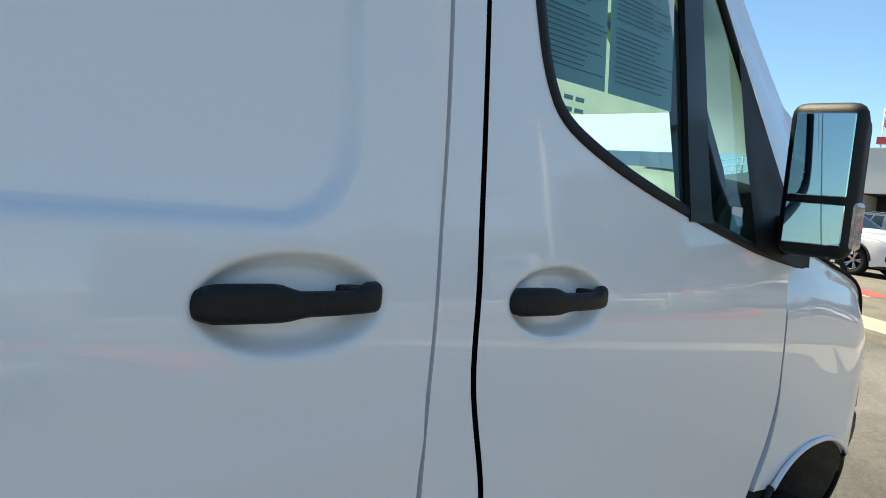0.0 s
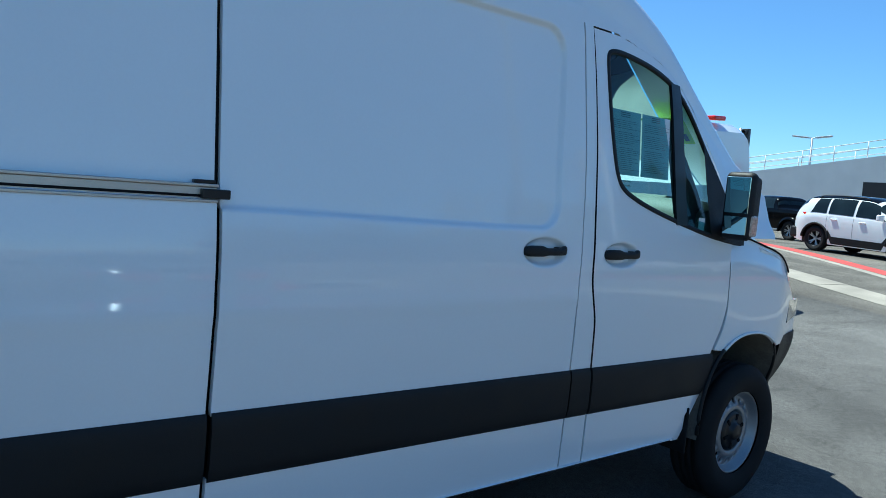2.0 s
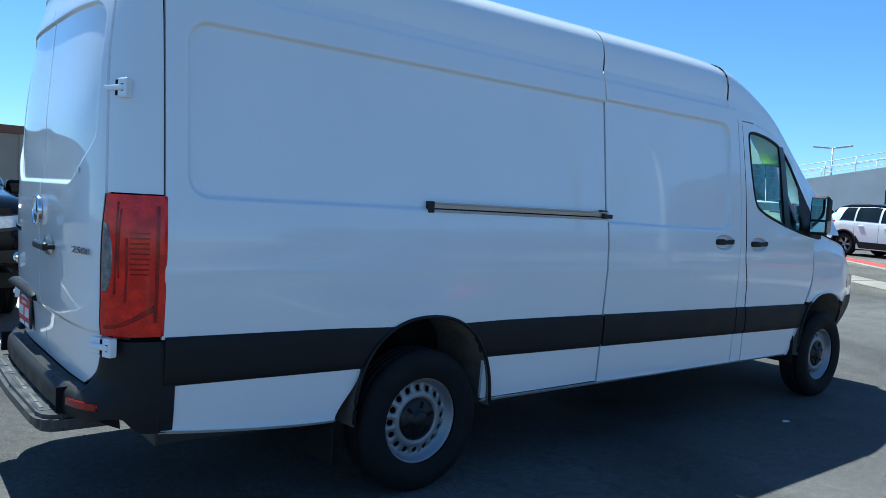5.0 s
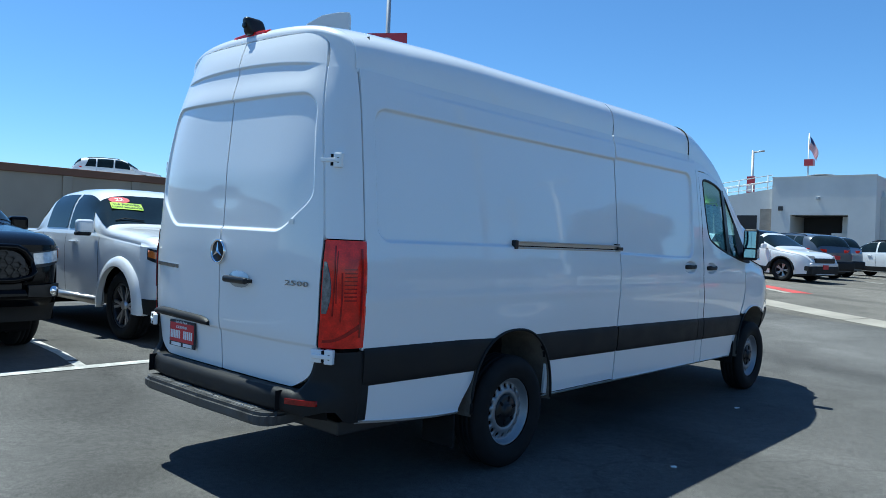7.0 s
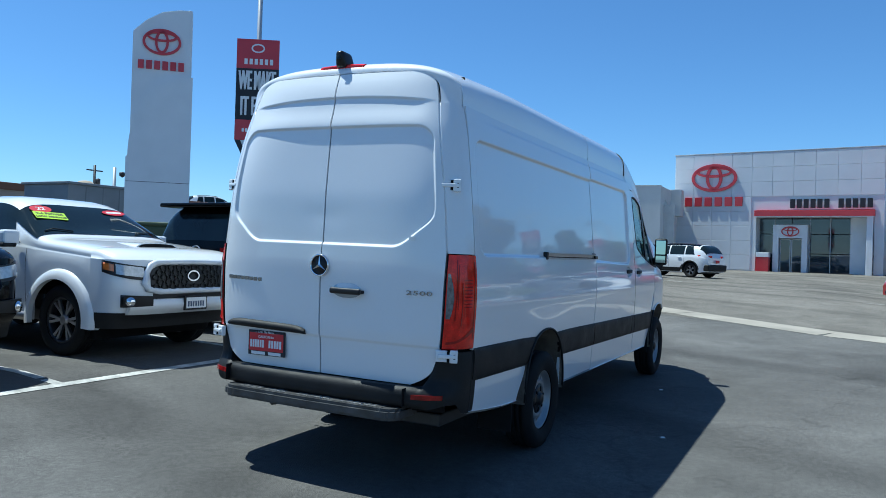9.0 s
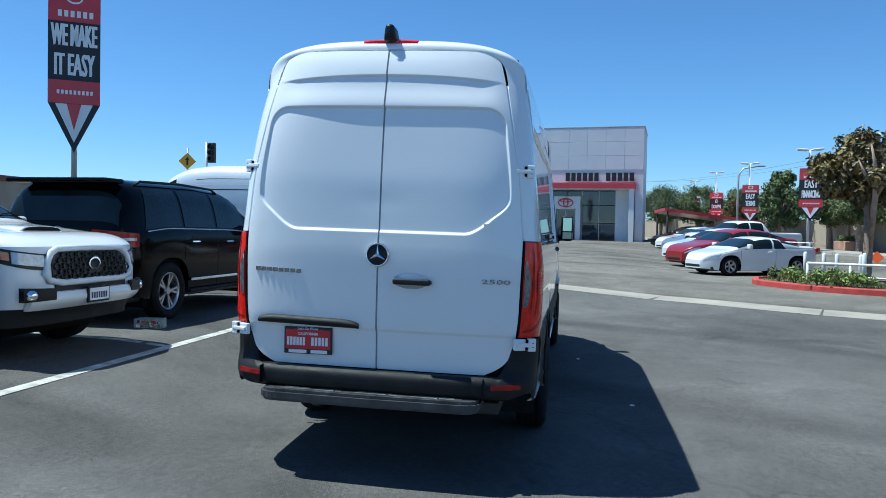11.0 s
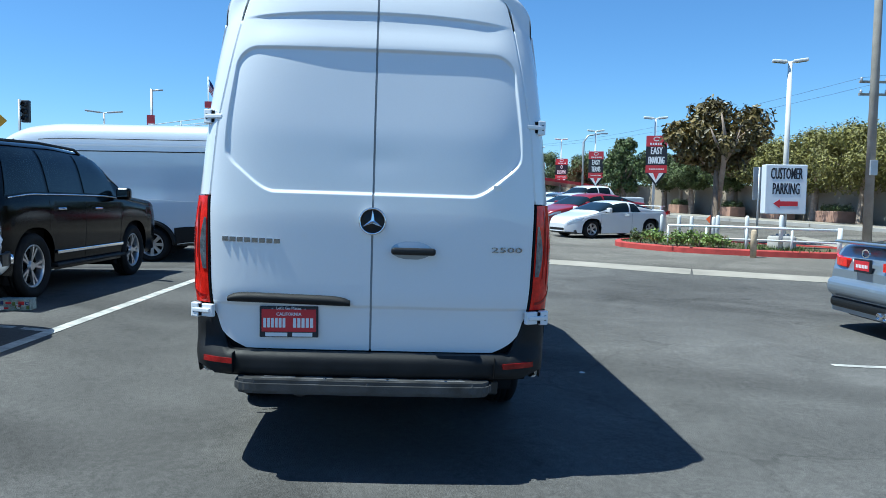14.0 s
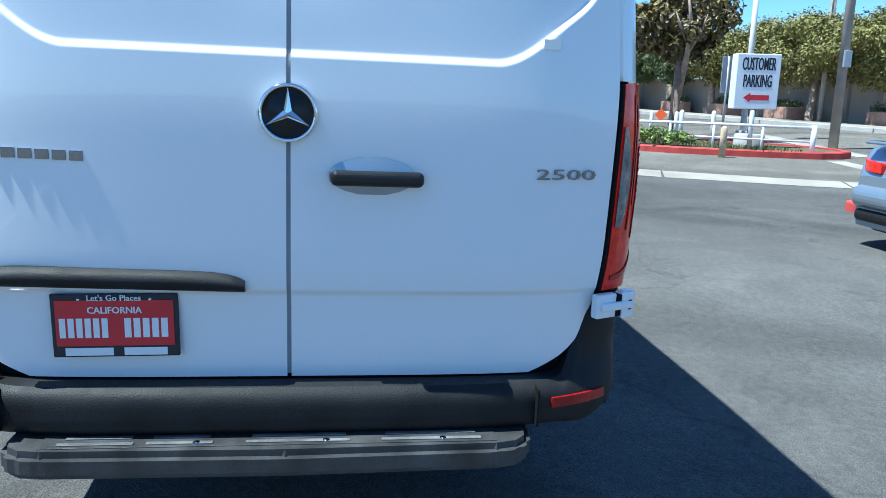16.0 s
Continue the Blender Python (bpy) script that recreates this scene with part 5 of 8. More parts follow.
    # underbody and wheels
    part("underbody", boxes([((-1.25, -0.72, 0.36), (4.9, 0.72, 0.44)), ((-0.7, -0.5, 0.28), (3.9, -0.38, 0.42)), ((-0.7, 0.38, 0.28), (3.9, 0.5, 0.42)), ((-0.06, -0.8, 0.31), (0.06, 0.8, 0.43)), ((0.9, -0.35, 0.25), (2.2, 0.35, 0.42))], DARK_METAL, 0.01), van)
    part("exhaust", tube([(3.0, 0.3, 0.30), (1.0, 0.3, 0.30), (-0.8, 0.32, 0.32)], 0.045, LINER, 10), van)
    for x, y in ((0.02, -0.868), (4.355, -0.868), (0.02, 0.868), (4.355, 0.868)):
        steel_wheel(van, (x, y, 0.367), -1 if y < 0 else 1)
    return van


van = build_van()


# ---- other vehicles ----
WHEELS = {}


def alloy_meshes(R, spokes, dark, twin):
    key = (R, spokes, dark, twin)
    if key not in WHEELS:
        ri = R * 0.66
        tyre = tyre_mesh(R, ri, 0.118)
        face = ALLOY
        back = ALLOY_DARK if dark else ALLOY
        barrel = revolve([(ri, -0.09), (ri + 0.004, 0.085), (ri - 0.008, 0.092), (ri - 0.022, 0.088), (ri - 0.03, 0.06), (ri - 0.04, 0.0)], back, 40)
        bm = bmesh.new()
        for k in range(spokes):
            a = 2 * math.pi * k / spokes
            for off in ((-0.16, 0.16) if twin else (0.0,)):
                w = 0.017 if twin else 0.036
                pts = [(0.05, -w * 0.7, 0.06), (0.05, w * 0.7, 0.06), (ri - 0.02, w, 0.078), (ri - 0.02, -w, 0.078)]
                rot = Matrix.Rotation(a, 3, "Y")
                ofs = Matrix.Rotation(off, 3, "Y")
                front, rear = [], []
                for x, t, y in pts:
                    p = (rot @ ofs if x > 0.1 else rot) @ Vector((x, 0, t))
                    front.append(bm.verts.new((p.x, y, p.z)))
                    rear.append(bm.verts.new((p.x, y - 0.03, p.z)))
                bm.faces.new(front)
                for i in range(4):
                    bm.faces.new((front[i], front[(i + 1) % 4], rear[(i + 1) % 4], rear[i]))
        hub = bmesh.ops.create_cone(bm, segments=20, radius1=0.065, radius2=0.05, depth=0.03, cap_ends=True)
        bmesh.ops.transform(bm, matrix=Matrix.Translation((0, 0.065, 0)) @ Matrix.Rotation(-math.pi / 2, 4, "X"), verts=hub["verts"])
        bmesh.ops.recalc_face_normals(bm, faces=bm.faces[:])
        disc = revolve([(0.0, -0.01), (ri - 0.03, -0.01)], DARK_GAP, 24)
        WHEELS[key] = (tyre, barrel, bm_done(bm, face), disc)
    return WHEELS[key]


def car(name, label, spec, m, group=""):
    """A car by lofted sections: spec gives length, widths, outline, panes and trims. It heads along +x from the middle of its wheelbase."""
    body = thing(name, label, spec["category"], m, group)
    wb, R, W = spec["wb"], spec.get("R", 0.345), spec["W"]
    tops = curve_of(spec["top"])
    x0, x1 = spec["top"][0][0], spec["top"][-1][0]
    belt = curve_of(spec["belt"])
    clear = spec.get("clear", 0.22)
    p = spec.get("p", 0.55)
    paint = spec["paint"]

    def plan(x):
        front = x > (x0 + x1) / 2
        d = x1 - x if front else x - x0
        r = spec.get("nose_length", 0.55) if front else 0.55
        k = spec.get("nose_front", spec.get("nose", 0.22)) if front else spec.get("nose", 0.22)
        return 1.0 if d > r else 1 - k * (1 - max(0, d) / r) ** 2.4

    def low(x):
        z = clear + 0.06 * step_to(abs(x), wb / 2 + 0.3, wb / 2 + 0.8)
        for c in (-wb / 2, wb / 2):
            t = abs((x - c) / (R + 0.075))
            if t < 1:
                z = max(z, (R + 0.075) * (1 - t ** 2.4) ** (1 / 2.4) + R * 0.98)
        return z

    def at(x, t, off=0.0):
        """t -1..1 across the section: |t|=1 at the sill, 0.5 at the belt line, 0 in the middle of the top."""
        s = -1 if t < 0 else 1
        t = abs(t)
        zt = tops(x)
        zs = min(belt(x), zt - 0.03)
        w = W / 2 * plan(x)
        if t >= 0.5:
            k = (1 - t) / 0.5
            zb = min(low(x), zs - 0.02)
            z = zb + (zs - zb) * k
            bulge = 0.94 + 0.06 * math.sin(math.pi * min(1.0, 0.15 + 0.85 * (z - clear) / max(0.1, zs - clear)) * 0.62)
            y = w * bulge * (1.0 if k < 0.8 else 1 - 0.012 * ((k - 0.8) / 0.2))
            return Vector((x, s * (y + off), z))
        a = (0.5 - t) / 0.5 * math.pi / 2
        ye = w * 0.985 * 0.99
        y = ye * math.cos(a) ** p
        z = zs + (zt - zs) * math.sin(a) ** p
        y -= spec.get("lean", 0.22) * (z - zs) * min(1.0, max(0.0, zt - zs - 0.15) / 0.3) * (y / ye)
        return Vector((x, s * (y + off * math.cos(a)), z + off * math.sin(a)))

    xs = sorted(set([round(x, 3) for x in lin(x0, x1, 70)] + [round(c + d, 3) for c in (-wb / 2, wb / 2) for d in lin(-R - 0.076, R + 0.076, 25)]))
    ts = [-1, -0.95, -0.88, -0.8, -0.7, -0.6, -0.54, -0.51, -0.5, -0.4996, -0.4985, -0.496, -0.49, -0.48, -0.45, -0.4, -0.34, -0.28, -0.22, -0.15, -0.07]
    ts = ts + [0] + [-t for t in reversed(ts)]
    me = sheet(at, xs, ts, paint)
    shell = part("body", me, body)
    # ends and floor
    for xe in (x0, x1):
        ring = [at(xe, t) for t in ts]
        part("end_panel", mesh_of(ring, [tuple(range(len(ring)))], paint, False), shell)
    part("underbody", box((x0 + 0.25, -W * 0.40, clear - 0.02), (x1 - 0.25, W * 0.40, clear + 0.12), DARK_METAL, 0.02), body)
    # solid near-black blocks stand for the shade inside the wheel arches
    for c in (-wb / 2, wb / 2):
        part("well_shade_block", box((c - R - 0.05, -W * 0.43, R * 0.5), (c + R + 0.05, W * 0.43, 2 * R + 0.04), DARK_GAP, 0.02), body)

    def pane(xa, xb, ta, tb, pname="side_window", slant=(0, 0), mat=CAR_GLASS, nx=12, nt=8, off=0.007, lab=""):
        def f(u, v):
            t = ta + (tb - ta) * (v ** 3 if pname == "side_window" else v)
            xl, xr = xa + slant[0] * v, xb + slant[1] * v
            return at(xl + (xr - xl) * u, t, off)
        return part(pname, sheet(f, lin(0, 1, nx), lin(0, 1, nt), mat), body, lab)

    for xa, xb, sa, sb in spec["windows"]:
        for s in (-1, 1):
            pane(xa, xb, s * spec.get("wt0", 0.4988), s * spec.get("wt1", 0.29), slant=(sa, sb))
    a, b = spec["screen"]
    pane(a, b, -0.40, 0.40, "windscreen", nx=10, nt=24)
    if "rear_screen" in spec:
        a, b = spec["rear_screen"]
        pane(a, b, -0.38, 0.38, "rear_window", nx=8, nt=24)
    tyre, barrel, spokes, disc = alloy_meshes(R, spec.get("spokes", 5), spec.get("dark_rims", False), spec.get("twin", True))
    for c in (-wb / 2, wb / 2):
        for s in (-1, 1):
            w = part("wheel", tyre, body, "black tyre", Matrix.Translation((c, s * (W / 2 - 0.135), R)) @ Matrix.Diagonal((1, s, 1, 1)))
            part("rim", barrel, w, "alloy rim")
            part("spokes", spokes, w, "alloy spokes")
            part("brake_shadow", disc, w)
    # lamps, trims, mirrors, plates
    for xa, xb, ta, tb, pname, mat in spec.get("trims", ()):
        for s in (-1, 1):
            pane(xa, xb, s * ta, s * tb, pname, mat=mat, off=spec.get("trim_off", 0.012), nx=14, nt=5)
    for pname, lo, hi, mat, bev in spec.get("blocks", ()):
        part(pname, box(lo, hi, mat, bev), body)
    mx, mz = spec["mirror"]
    for s in (-1, 1):
        mm = part("door_mirror", box((mx - 0.06, s * (W / 2 + 0.10) - 0.10, mz - 0.01), (mx + 0.07, s * (W / 2 + 0.10) + 0.10, mz + 0.16), spec.get("mirror_paint", paint), 0.04, 3), body)
        part("mirror_pane", box((mx - 0.064, s * (W / 2 + 0.10) - 0.07, mz + 0.03), (mx - 0.058, s * (W / 2 + 0.10) + 0.07, mz + 0.13), DARK_MIRROR), mm)
    for hx in spec.get("handles", ()):
        for s in (-1, 1):
            c = at(hx, s * 0.56, 0.02)
            part("door_handle", box((c.x - 0.10, c.y - 0.02, c.z - 0.016), (c.x + 0.10, c.y + 0.02, c.z + 0.016), spec.get("handle", paint), 0.012), body)
    for sx in spec.get("seams", ()):
        for s in (-1, 1):
            part("door_joint", sheet(lambda u, v: at(sx + 0.007 * u, s * (0.505 + 0.43 * v), 0.002), (0, 1), lin(0, 1, 10), DARK_GAP), body)
    for rx0, rx1 in spec.get("rails", ()):
        for s in (-1, 1):
            pts = [at(x, s * 0.24, 0.0) + Vector((0, 0, h)) for x, h in ((rx0, 0.0), (rx0 + 0.12, 0.05), ((rx0 + rx1) / 2, 0.055), (rx1 - 0.15, 0.05), (rx1, 0.0))]
            part("roof_rail", tube(pts, 0.018, spec.get("rail_mat", PLASTIC), 8), body)
    return body, at


def place(x, y, heading, dz=0.0):
    """A pose on the sloping lot; heading in degrees from +x."""
    h = radians(heading)
    d = 1.3
    zf, zb = ground_z(x + d * math.cos(h), y + d * math.sin(h)), ground_z(x - d * math.cos(h), y - d * math.sin(h))
    zl, zr = ground_z(x - 0.75 * math.sin(h), y + 0.75 * math.cos(h)), ground_z(x + 0.75 * math.sin(h), y - 0.75 * math.cos(h))
    m = Matrix.Translation((x, y, (zf + zb) / 2 + dz)) @ Matrix.Rotation(h, 4, "Z") @ Matrix.Rotation(-math.atan2(zf - zb, 2 * d), 4, "Y") @ Matrix.Rotation(math.atan2(zl - zr, 1.5), 4, "X")
    return m


def bars(parent, n, lo, hi, mat, name="plate_bar"):
    """Plain bars in place of writing, spread between two corners of a plate that faces -x or +x."""
    for i in range(n):
        a = lo[1] + (hi[1] - lo[1]) * i / n
        b = a + (hi[1] - lo[1]) / n * 0.65
        part(name, box((lo[0], a, lo[2]), (hi[0], b, hi[2]), mat), parent)


PICKUP = dict(category="pickup truck", W=1.89, wb=3.24, R=0.388, clear=0.36, p=0.40, paint=PEARL_PAINT, nose=0.0,
              top=[(-2.75, 1.22), (-2.6, 1.24), (-0.95, 1.24), (-0.90, 1.60), (-0.82, 1.76), (-0.3, 1.80), (0.3, 1.79), (0.55, 1.72), (1.15, 1.33), (1.25, 1.29), (1.6, 1.26), (2.12, 1.20)],
              belt=[(-2.75, 1.16), (-0.9, 1.20), (0.9, 1.18), (1.3, 1.14), (2.12, 1.075)],
              windows=[(-0.72, -0.02, 0.05, 0.0), (0.05, 0.93, 0.0, -0.32)], screen=(0.60, 1.16), rear_screen=(-0.93, -0.86), spokes=6, dark_rims=True, twin=True,
              mirror=(0.86, 1.20), handles=(-0.55, 0.30), seams=(-0.80, 0.0, 1.02))
HEX = {}


def hex_ring():
    if not HEX:
        HEX["m"] = ring_mesh(0.052, 0.033, 0.012, 0.014, PLASTIC_SMOOTH, 6, Matrix(((0, 0, 1, 0), (1, 0, 0, 0), (0, 1, 0, 0), (0, 0, 0, 1))))
    return HEX["m"]


def pickup(m, paint, label, name, detail=True, group=""):
    spec = dict(PICKUP, paint=paint)
    body, at = car(name, label, spec, m, group)
    xb = 2.12

    def nose(th, z, off=0.0):
        """The front end: rounded corners in plan, leaning back slightly with height."""
        c, s = max(0.0, math.cos(th)), math.sin(th)
        L = 0.50 - 0.05 * step_to(z, 0.75, 1.12) - 0.10 * step_to(z, 0.60, 0.40)
        w = 0.945 * (0.975 + 0.025 * math.cos((z - 0.85) * 2.2))
        return Vector((xb + (L + off) * c ** 0.52, math.copysign((w + off) * abs(s) ** 0.52, s), z))

    def hood(y):
        lo, hi = 0.0, 0.5
        for _ in range(24):
            mid = (lo + hi) / 2
            lo, hi = (mid, hi) if at(xb, mid).y < y else (lo, mid)
        return at(xb, lo)

    half = math.pi / 2
    ths = [math.copysign(abs(k) ** 1.0, k) * half for k in lin(-1, 1, 61)]
    shell = part("front_end", sheet(lambda th, z: nose(th, z), ths, [0.50, 0.56, 0.62, 0.70, 0.78, 0.86, 0.94, 1.0, 1.045, 1.07], paint), body)

    def crown(th, s):
        a = nose(th, 1.07)
        b = hood(abs(a.y) * 0.995)
        k = 1 - (1 - s) ** 2
        return Vector((a.x + (xb - 0.01 - a.x) * s, a.y, a.z + (b.z + 0.004 - a.z) * k ** 0.8))
    part("bonnet_front", sheet(crown, ths, lin(0, 1, 9), paint), body)
    D2 = math.pi / 180

    def patch(pname, t0, t1, zlo, zhi, mat, off, parent, lab="", s=1, n=14, back=0.03):
        """A panel lying on the front end between two angles; zlo and zhi give its edges by 0..1 along it."""
        return part(pname, sheet(lambda u, v: nose(s * (t0 + (t1 - t0) * u) * D2, zlo(u) + (zhi(u) - zlo(u)) * v, off), lin(0, 1, n), lin(0, 1, 5), mat, (-back, 0, 0)), parent, lab)

    g = patch("grille", -21, 21, lambda u: 0.755, lambda u: 1.03 - 0.10 * abs(2 * u - 1) ** 4, PLASTIC_SMOOTH, 0.012, body, "black honeycomb grille", 1, 24)
    for r in range(5):
        for i in range(10):
            y = -0.52 + 0.108 * (i + (0.5 if r % 2 else 0.0)) + 0.02
            z = 0.785 + 0.052 * r
            if abs(y) > 0.56 - 0.03 * r or (abs(y) < 0.10 and 1 <= r <= 3):
                continue
            a = math.asin(min(1.0, (abs(y) / 0.945) ** (1 / 0.52)))
            c = nose(math.copysign(a, y), z, 0.016)
            part("grille_cell", hex_ring(), g, "", Matrix.Translation(c))
    part("grille_badge", ring_mesh(0.088, 0.062, 0.016, 0.02, CHROME, 28, Matrix.Translation((xb + 0.50, 0, 0.90)) @ Matrix(((0, 0, 1, 0), (1, 0, 0, 0), (0, 1, 0, 0), (0, 0, 0, 1)))), g, "chrome oval badge")
    rim = [nose(math.copysign(math.asin((abs(y) / 0.945) ** (1 / 0.52)), y), z, 0.012) for y, z in [(0, 0.735), (-0.45, 0.735), (-0.60, 0.76), (-0.635, 0.82), (-0.60, 0.93), (-0.55, 1.01), (-0.48, 1.045), (0, 1.055), (0.48, 1.045), (0.55, 1.01), (0.60, 0.93), (0.635, 0.82), (0.60, 0.76), (0.45, 0.735), (0, 0.735)]]
    part("grille_surround", tube(rim, 0.034, paint, 10, False), body)
    patch("intake_slot", -19, 19, lambda u: 0.655, lambda u: 0.715, PLASTIC_SMOOTH, 0.008, body, "black intake slot", 1, 24)
    part("front_bumper", sheet(lambda th, z: nose(th, z, 0.035 + 0.025 * math.sin((z - 0.49) / 0.16 * math.pi)), [k * D2 for k in lin(-42, 42, 40)], lin(0.49, 0.65, 7), paint, (-0.05, 0, 0)), body)
    part("apron", sheet(lambda th, z: nose(th, z, -0.01 + 0.10 * (z - 0.34)), [k * D2 for k in lin(-88, 88, 40)], lin(0.34, 0.51, 5), PLASTIC), body, "black lower apron")
    for s in (-1, 1):
        lamp = patch("headlamp", 24, 78, lambda u: 0.855 + 0.085 * u ** 1.6, lambda u: 1.0 + 0.06 * u, PLASTIC_SMOOTH, 0.012, body, "dark headlamp housing", s, 20)
        patch("lamp_lens", 27, 60, lambda u: 0.885 + 0.035 * u, lambda u: 0.99 + 0.035 * u, CLEAR_LENS, 0.017, lamp, "clear lens", s)
        patch("turn_lens", 63, 76, lambda u: 0.945 + 0.02 * u, lambda u: 1.02 + 0.018 * u, AMBER_LENS, 0.017, lamp, "amber turn lens", s)
        patch("fog_pocket", 20, 50, lambda u: 0.585 - 0.01 * u, lambda u: 0.69 + 0.015 * u, PLASTIC_SMOOTH, 0.062, body, "black fog lamp pocket", s, 14, 0.05)
        c = nose(s * 42 * D2, 0.635, 0.066)
        part("fog_lamp", revolve([(0.0, 0.025), (0.04, 0.02), (0.05, 0.0)], CHROME, 20, "x"), body, "round fog lamp", Matrix.Translation(c) @ Matrix.Rotation(s * 0.5, 4, "Z"))
        for c in (-1.62, 1.62):
            def flare(a, v, c=c):
                rad = 0.455 + 0.125 * v
                y = 0.955 + 0.045 * (1 - v ** 2.2) if v < 1 else 0.93
                return (c - rad * math.cos(a), s * y, 0.388 + rad * 0.98 * math.sin(a))
            part("wheel_flare", sheet(flare, lin(-0.12, math.pi + 0.12, 30), lin(0, 1, 7), paint, (0, -s * 0.06, 0)), body)
        part("side_step", tube([(-1.05, s * 0.93, 0.40), (1.05, s * 0.93, 0.40)], 0.05, ALUMINIUM, 10), body, "metal side step")
        part("tail_lamp", box((-2.76, s * 0.86 - 0.06, 0.92), (-2.60, s * 0.86 + 0.06, 1.20), RED_LENS, 0.02), body, "red tail lamp")
        part("mirror_foot", box((0.82, s * 1.045 - 0.11, 1.165), (0.93, s * 1.045 + 0.06, 1.215), PLASTIC, 0.02), body, "black mirror foot")
        part("wiper", tube([at(1.13, s * 0.05, 0.02), at(1.08, s * 0.14, 0.025), at(1.10, s * 0.22, 0.02)], 0.008, PLASTIC, 6), body)
    scoop = part("bonnet_scoop", sheet(lambda u, v: (1.42 + 0.62 * u, -0.30 + 0.60 * v, 1.255 - 0.045 * u + 0.045 * u ** 0.6 * math.sin(math.pi * v) ** 0.35), lin(0, 1, 12), lin(0, 1, 16), paint, (0, 0, -0.05)), body)
    part("scoop_mouth", sheet(lambda u, v: (2.045, -0.27 + 0.54 * u, 1.20 + (0.012 + 0.036 * math.sin(math.pi * u) ** 0.35) * v), lin(0, 1, 14), (0, 1), DARK_GAP), scoop)
    pl = part("number_plate", box((2.665, -0.165, 0.52), (2.69, 0.165, 0.68), PLASTIC_SMOOTH, 0.006), body, "white plate in a black frame")
    part("plate_face", box((2.69, -0.145, 0.54), (2.694, 0.145, 0.66), WHITE_PRINT, 0.001), pl)
    bars(pl, 7, (2.694, -0.125, 0.56), (2.696, 0.125, 0.62), BLUE_PAINT)
    return body, at


truck, truck_at = pickup(place(0.95, 6.15, -91.5), PEARL_PAINT, "white pickup truck parked nose out with window stickers", "pickup_truck")
# stickers on its windscreen
def on_screen(parent, at, x, t, m_mesh, name, label, off=0.014):
    c = at(x, t, off)
    ex = (at(x + 0.08, t, off) - at(x - 0.08, t, off)).normalized()
    ey = (at(x, t + 0.03, off) - at(x, t - 0.03, off)).normalized()
    nz = ex.cross(ey).normalized()
    ey = nz.cross(ex)
    m = Matrix(((ey.x, -ex.x, nz.x, c.x), (ey.y, -ex.y, nz.y, c.y), (ey.z, -ex.z, nz.z, c.z), (0, 0, 0, 1)))
    return part(name, m_mesh, parent, label, m)


def oval(rx, ry, mat, n=28):
    return plate([(rx * math.cos(2 * math.pi * i / n), ry * math.sin(2 * math.pi * i / n)) for i in range(n)], 0.003, mat)


def screen_stickers(parent, at, body, year):
    o = on_screen(parent, at, 0.70, -0.125, oval(0.125, 0.080, RED_PRINT), "price_sticker", "red oval sticker")
    part("sticker_text", text_mesh(year, 0.10, WHITE_PRINT, 0.001), o, "white number", pose(0, 0, 0.005))
    g = on_screen(parent, at, 0.83, -0.092, box((-0.19, -0.075, 0), (0.19, 0.075, 0.003), LIME), "offer_sticker", "lime green sticker")
    part("sticker_text", text_mesh("V-6 POWER", 0.062, INK, 0.001), g, "dark lettering", pose(0, 0.03, 0.005))
    part("sticker_text", text_mesh("LOW MILEAGE", 0.055, INK, 0.001), g, "dark lettering", pose(0, -0.035, 0.005))
    o2 = on_screen(parent, at, 0.70, 0.065, oval(0.185, 0.06, RED_PRINT), "dealer_sticker", "red and white oval sticker")
    part("sticker_band", box((-0.12, -0.018, 0.003), (0.12, 0.018, 0.005), WHITE_PRINT), o2, "pale band")


screen_stickers(truck, truck_at, truck, "22")
dark_truck, dark_truck_at = pickup(place(-1.83, 6.35, -91.0), BLACK_PAINT, "black pickup truck parked nose out beside a white one", "pickup_truck")

# large black off-road wagon, seen from behind
WAGON = dict(category="suv", W=1.98, wb=2.85, R=0.39, clear=0.30, p=0.36, paint=BLACK_PAINT, nose=0.14,
             top=[(-2.42, 1.10), (-2.38, 1.45), (-2.25, 1.80), (-2.0, 1.875), (-0.5, 1.90), (0.4, 1.85), (0.62, 1.76), (1.10, 1.34), (1.25, 1.25), (2.2, 1.17), (2.45, 1.08), (2.52, 0.95)],
             belt=[(-2.42, 1.08), (-1.5, 1.17), (0.9, 1.15), (1.3, 1.12), (2.3, 1.02), (2.52, 0.90)],
             windows=[(-2.0, -1.12, 0.15, 0.0), (-1.05, -0.22, 0.0, 0.0), (-0.14, 0.92, 0.0, -0.36)], screen=(0.66, 1.12), rear_screen=(-2.375, -2.26), spokes=5, twin=True, handle=CHROME, mirror_paint=BLACK_PAINT,
             mirror=(0.78, 1.18), handles=(-0.85, 0.15), seams=(-1.10, -0.18, 0.92), rails=((-1.9, 0.2),))
wagon, wagon_at = car("suv", "black off-road wagon parked along the stalls", WAGON, place(5.05, 5.12, -2.5))
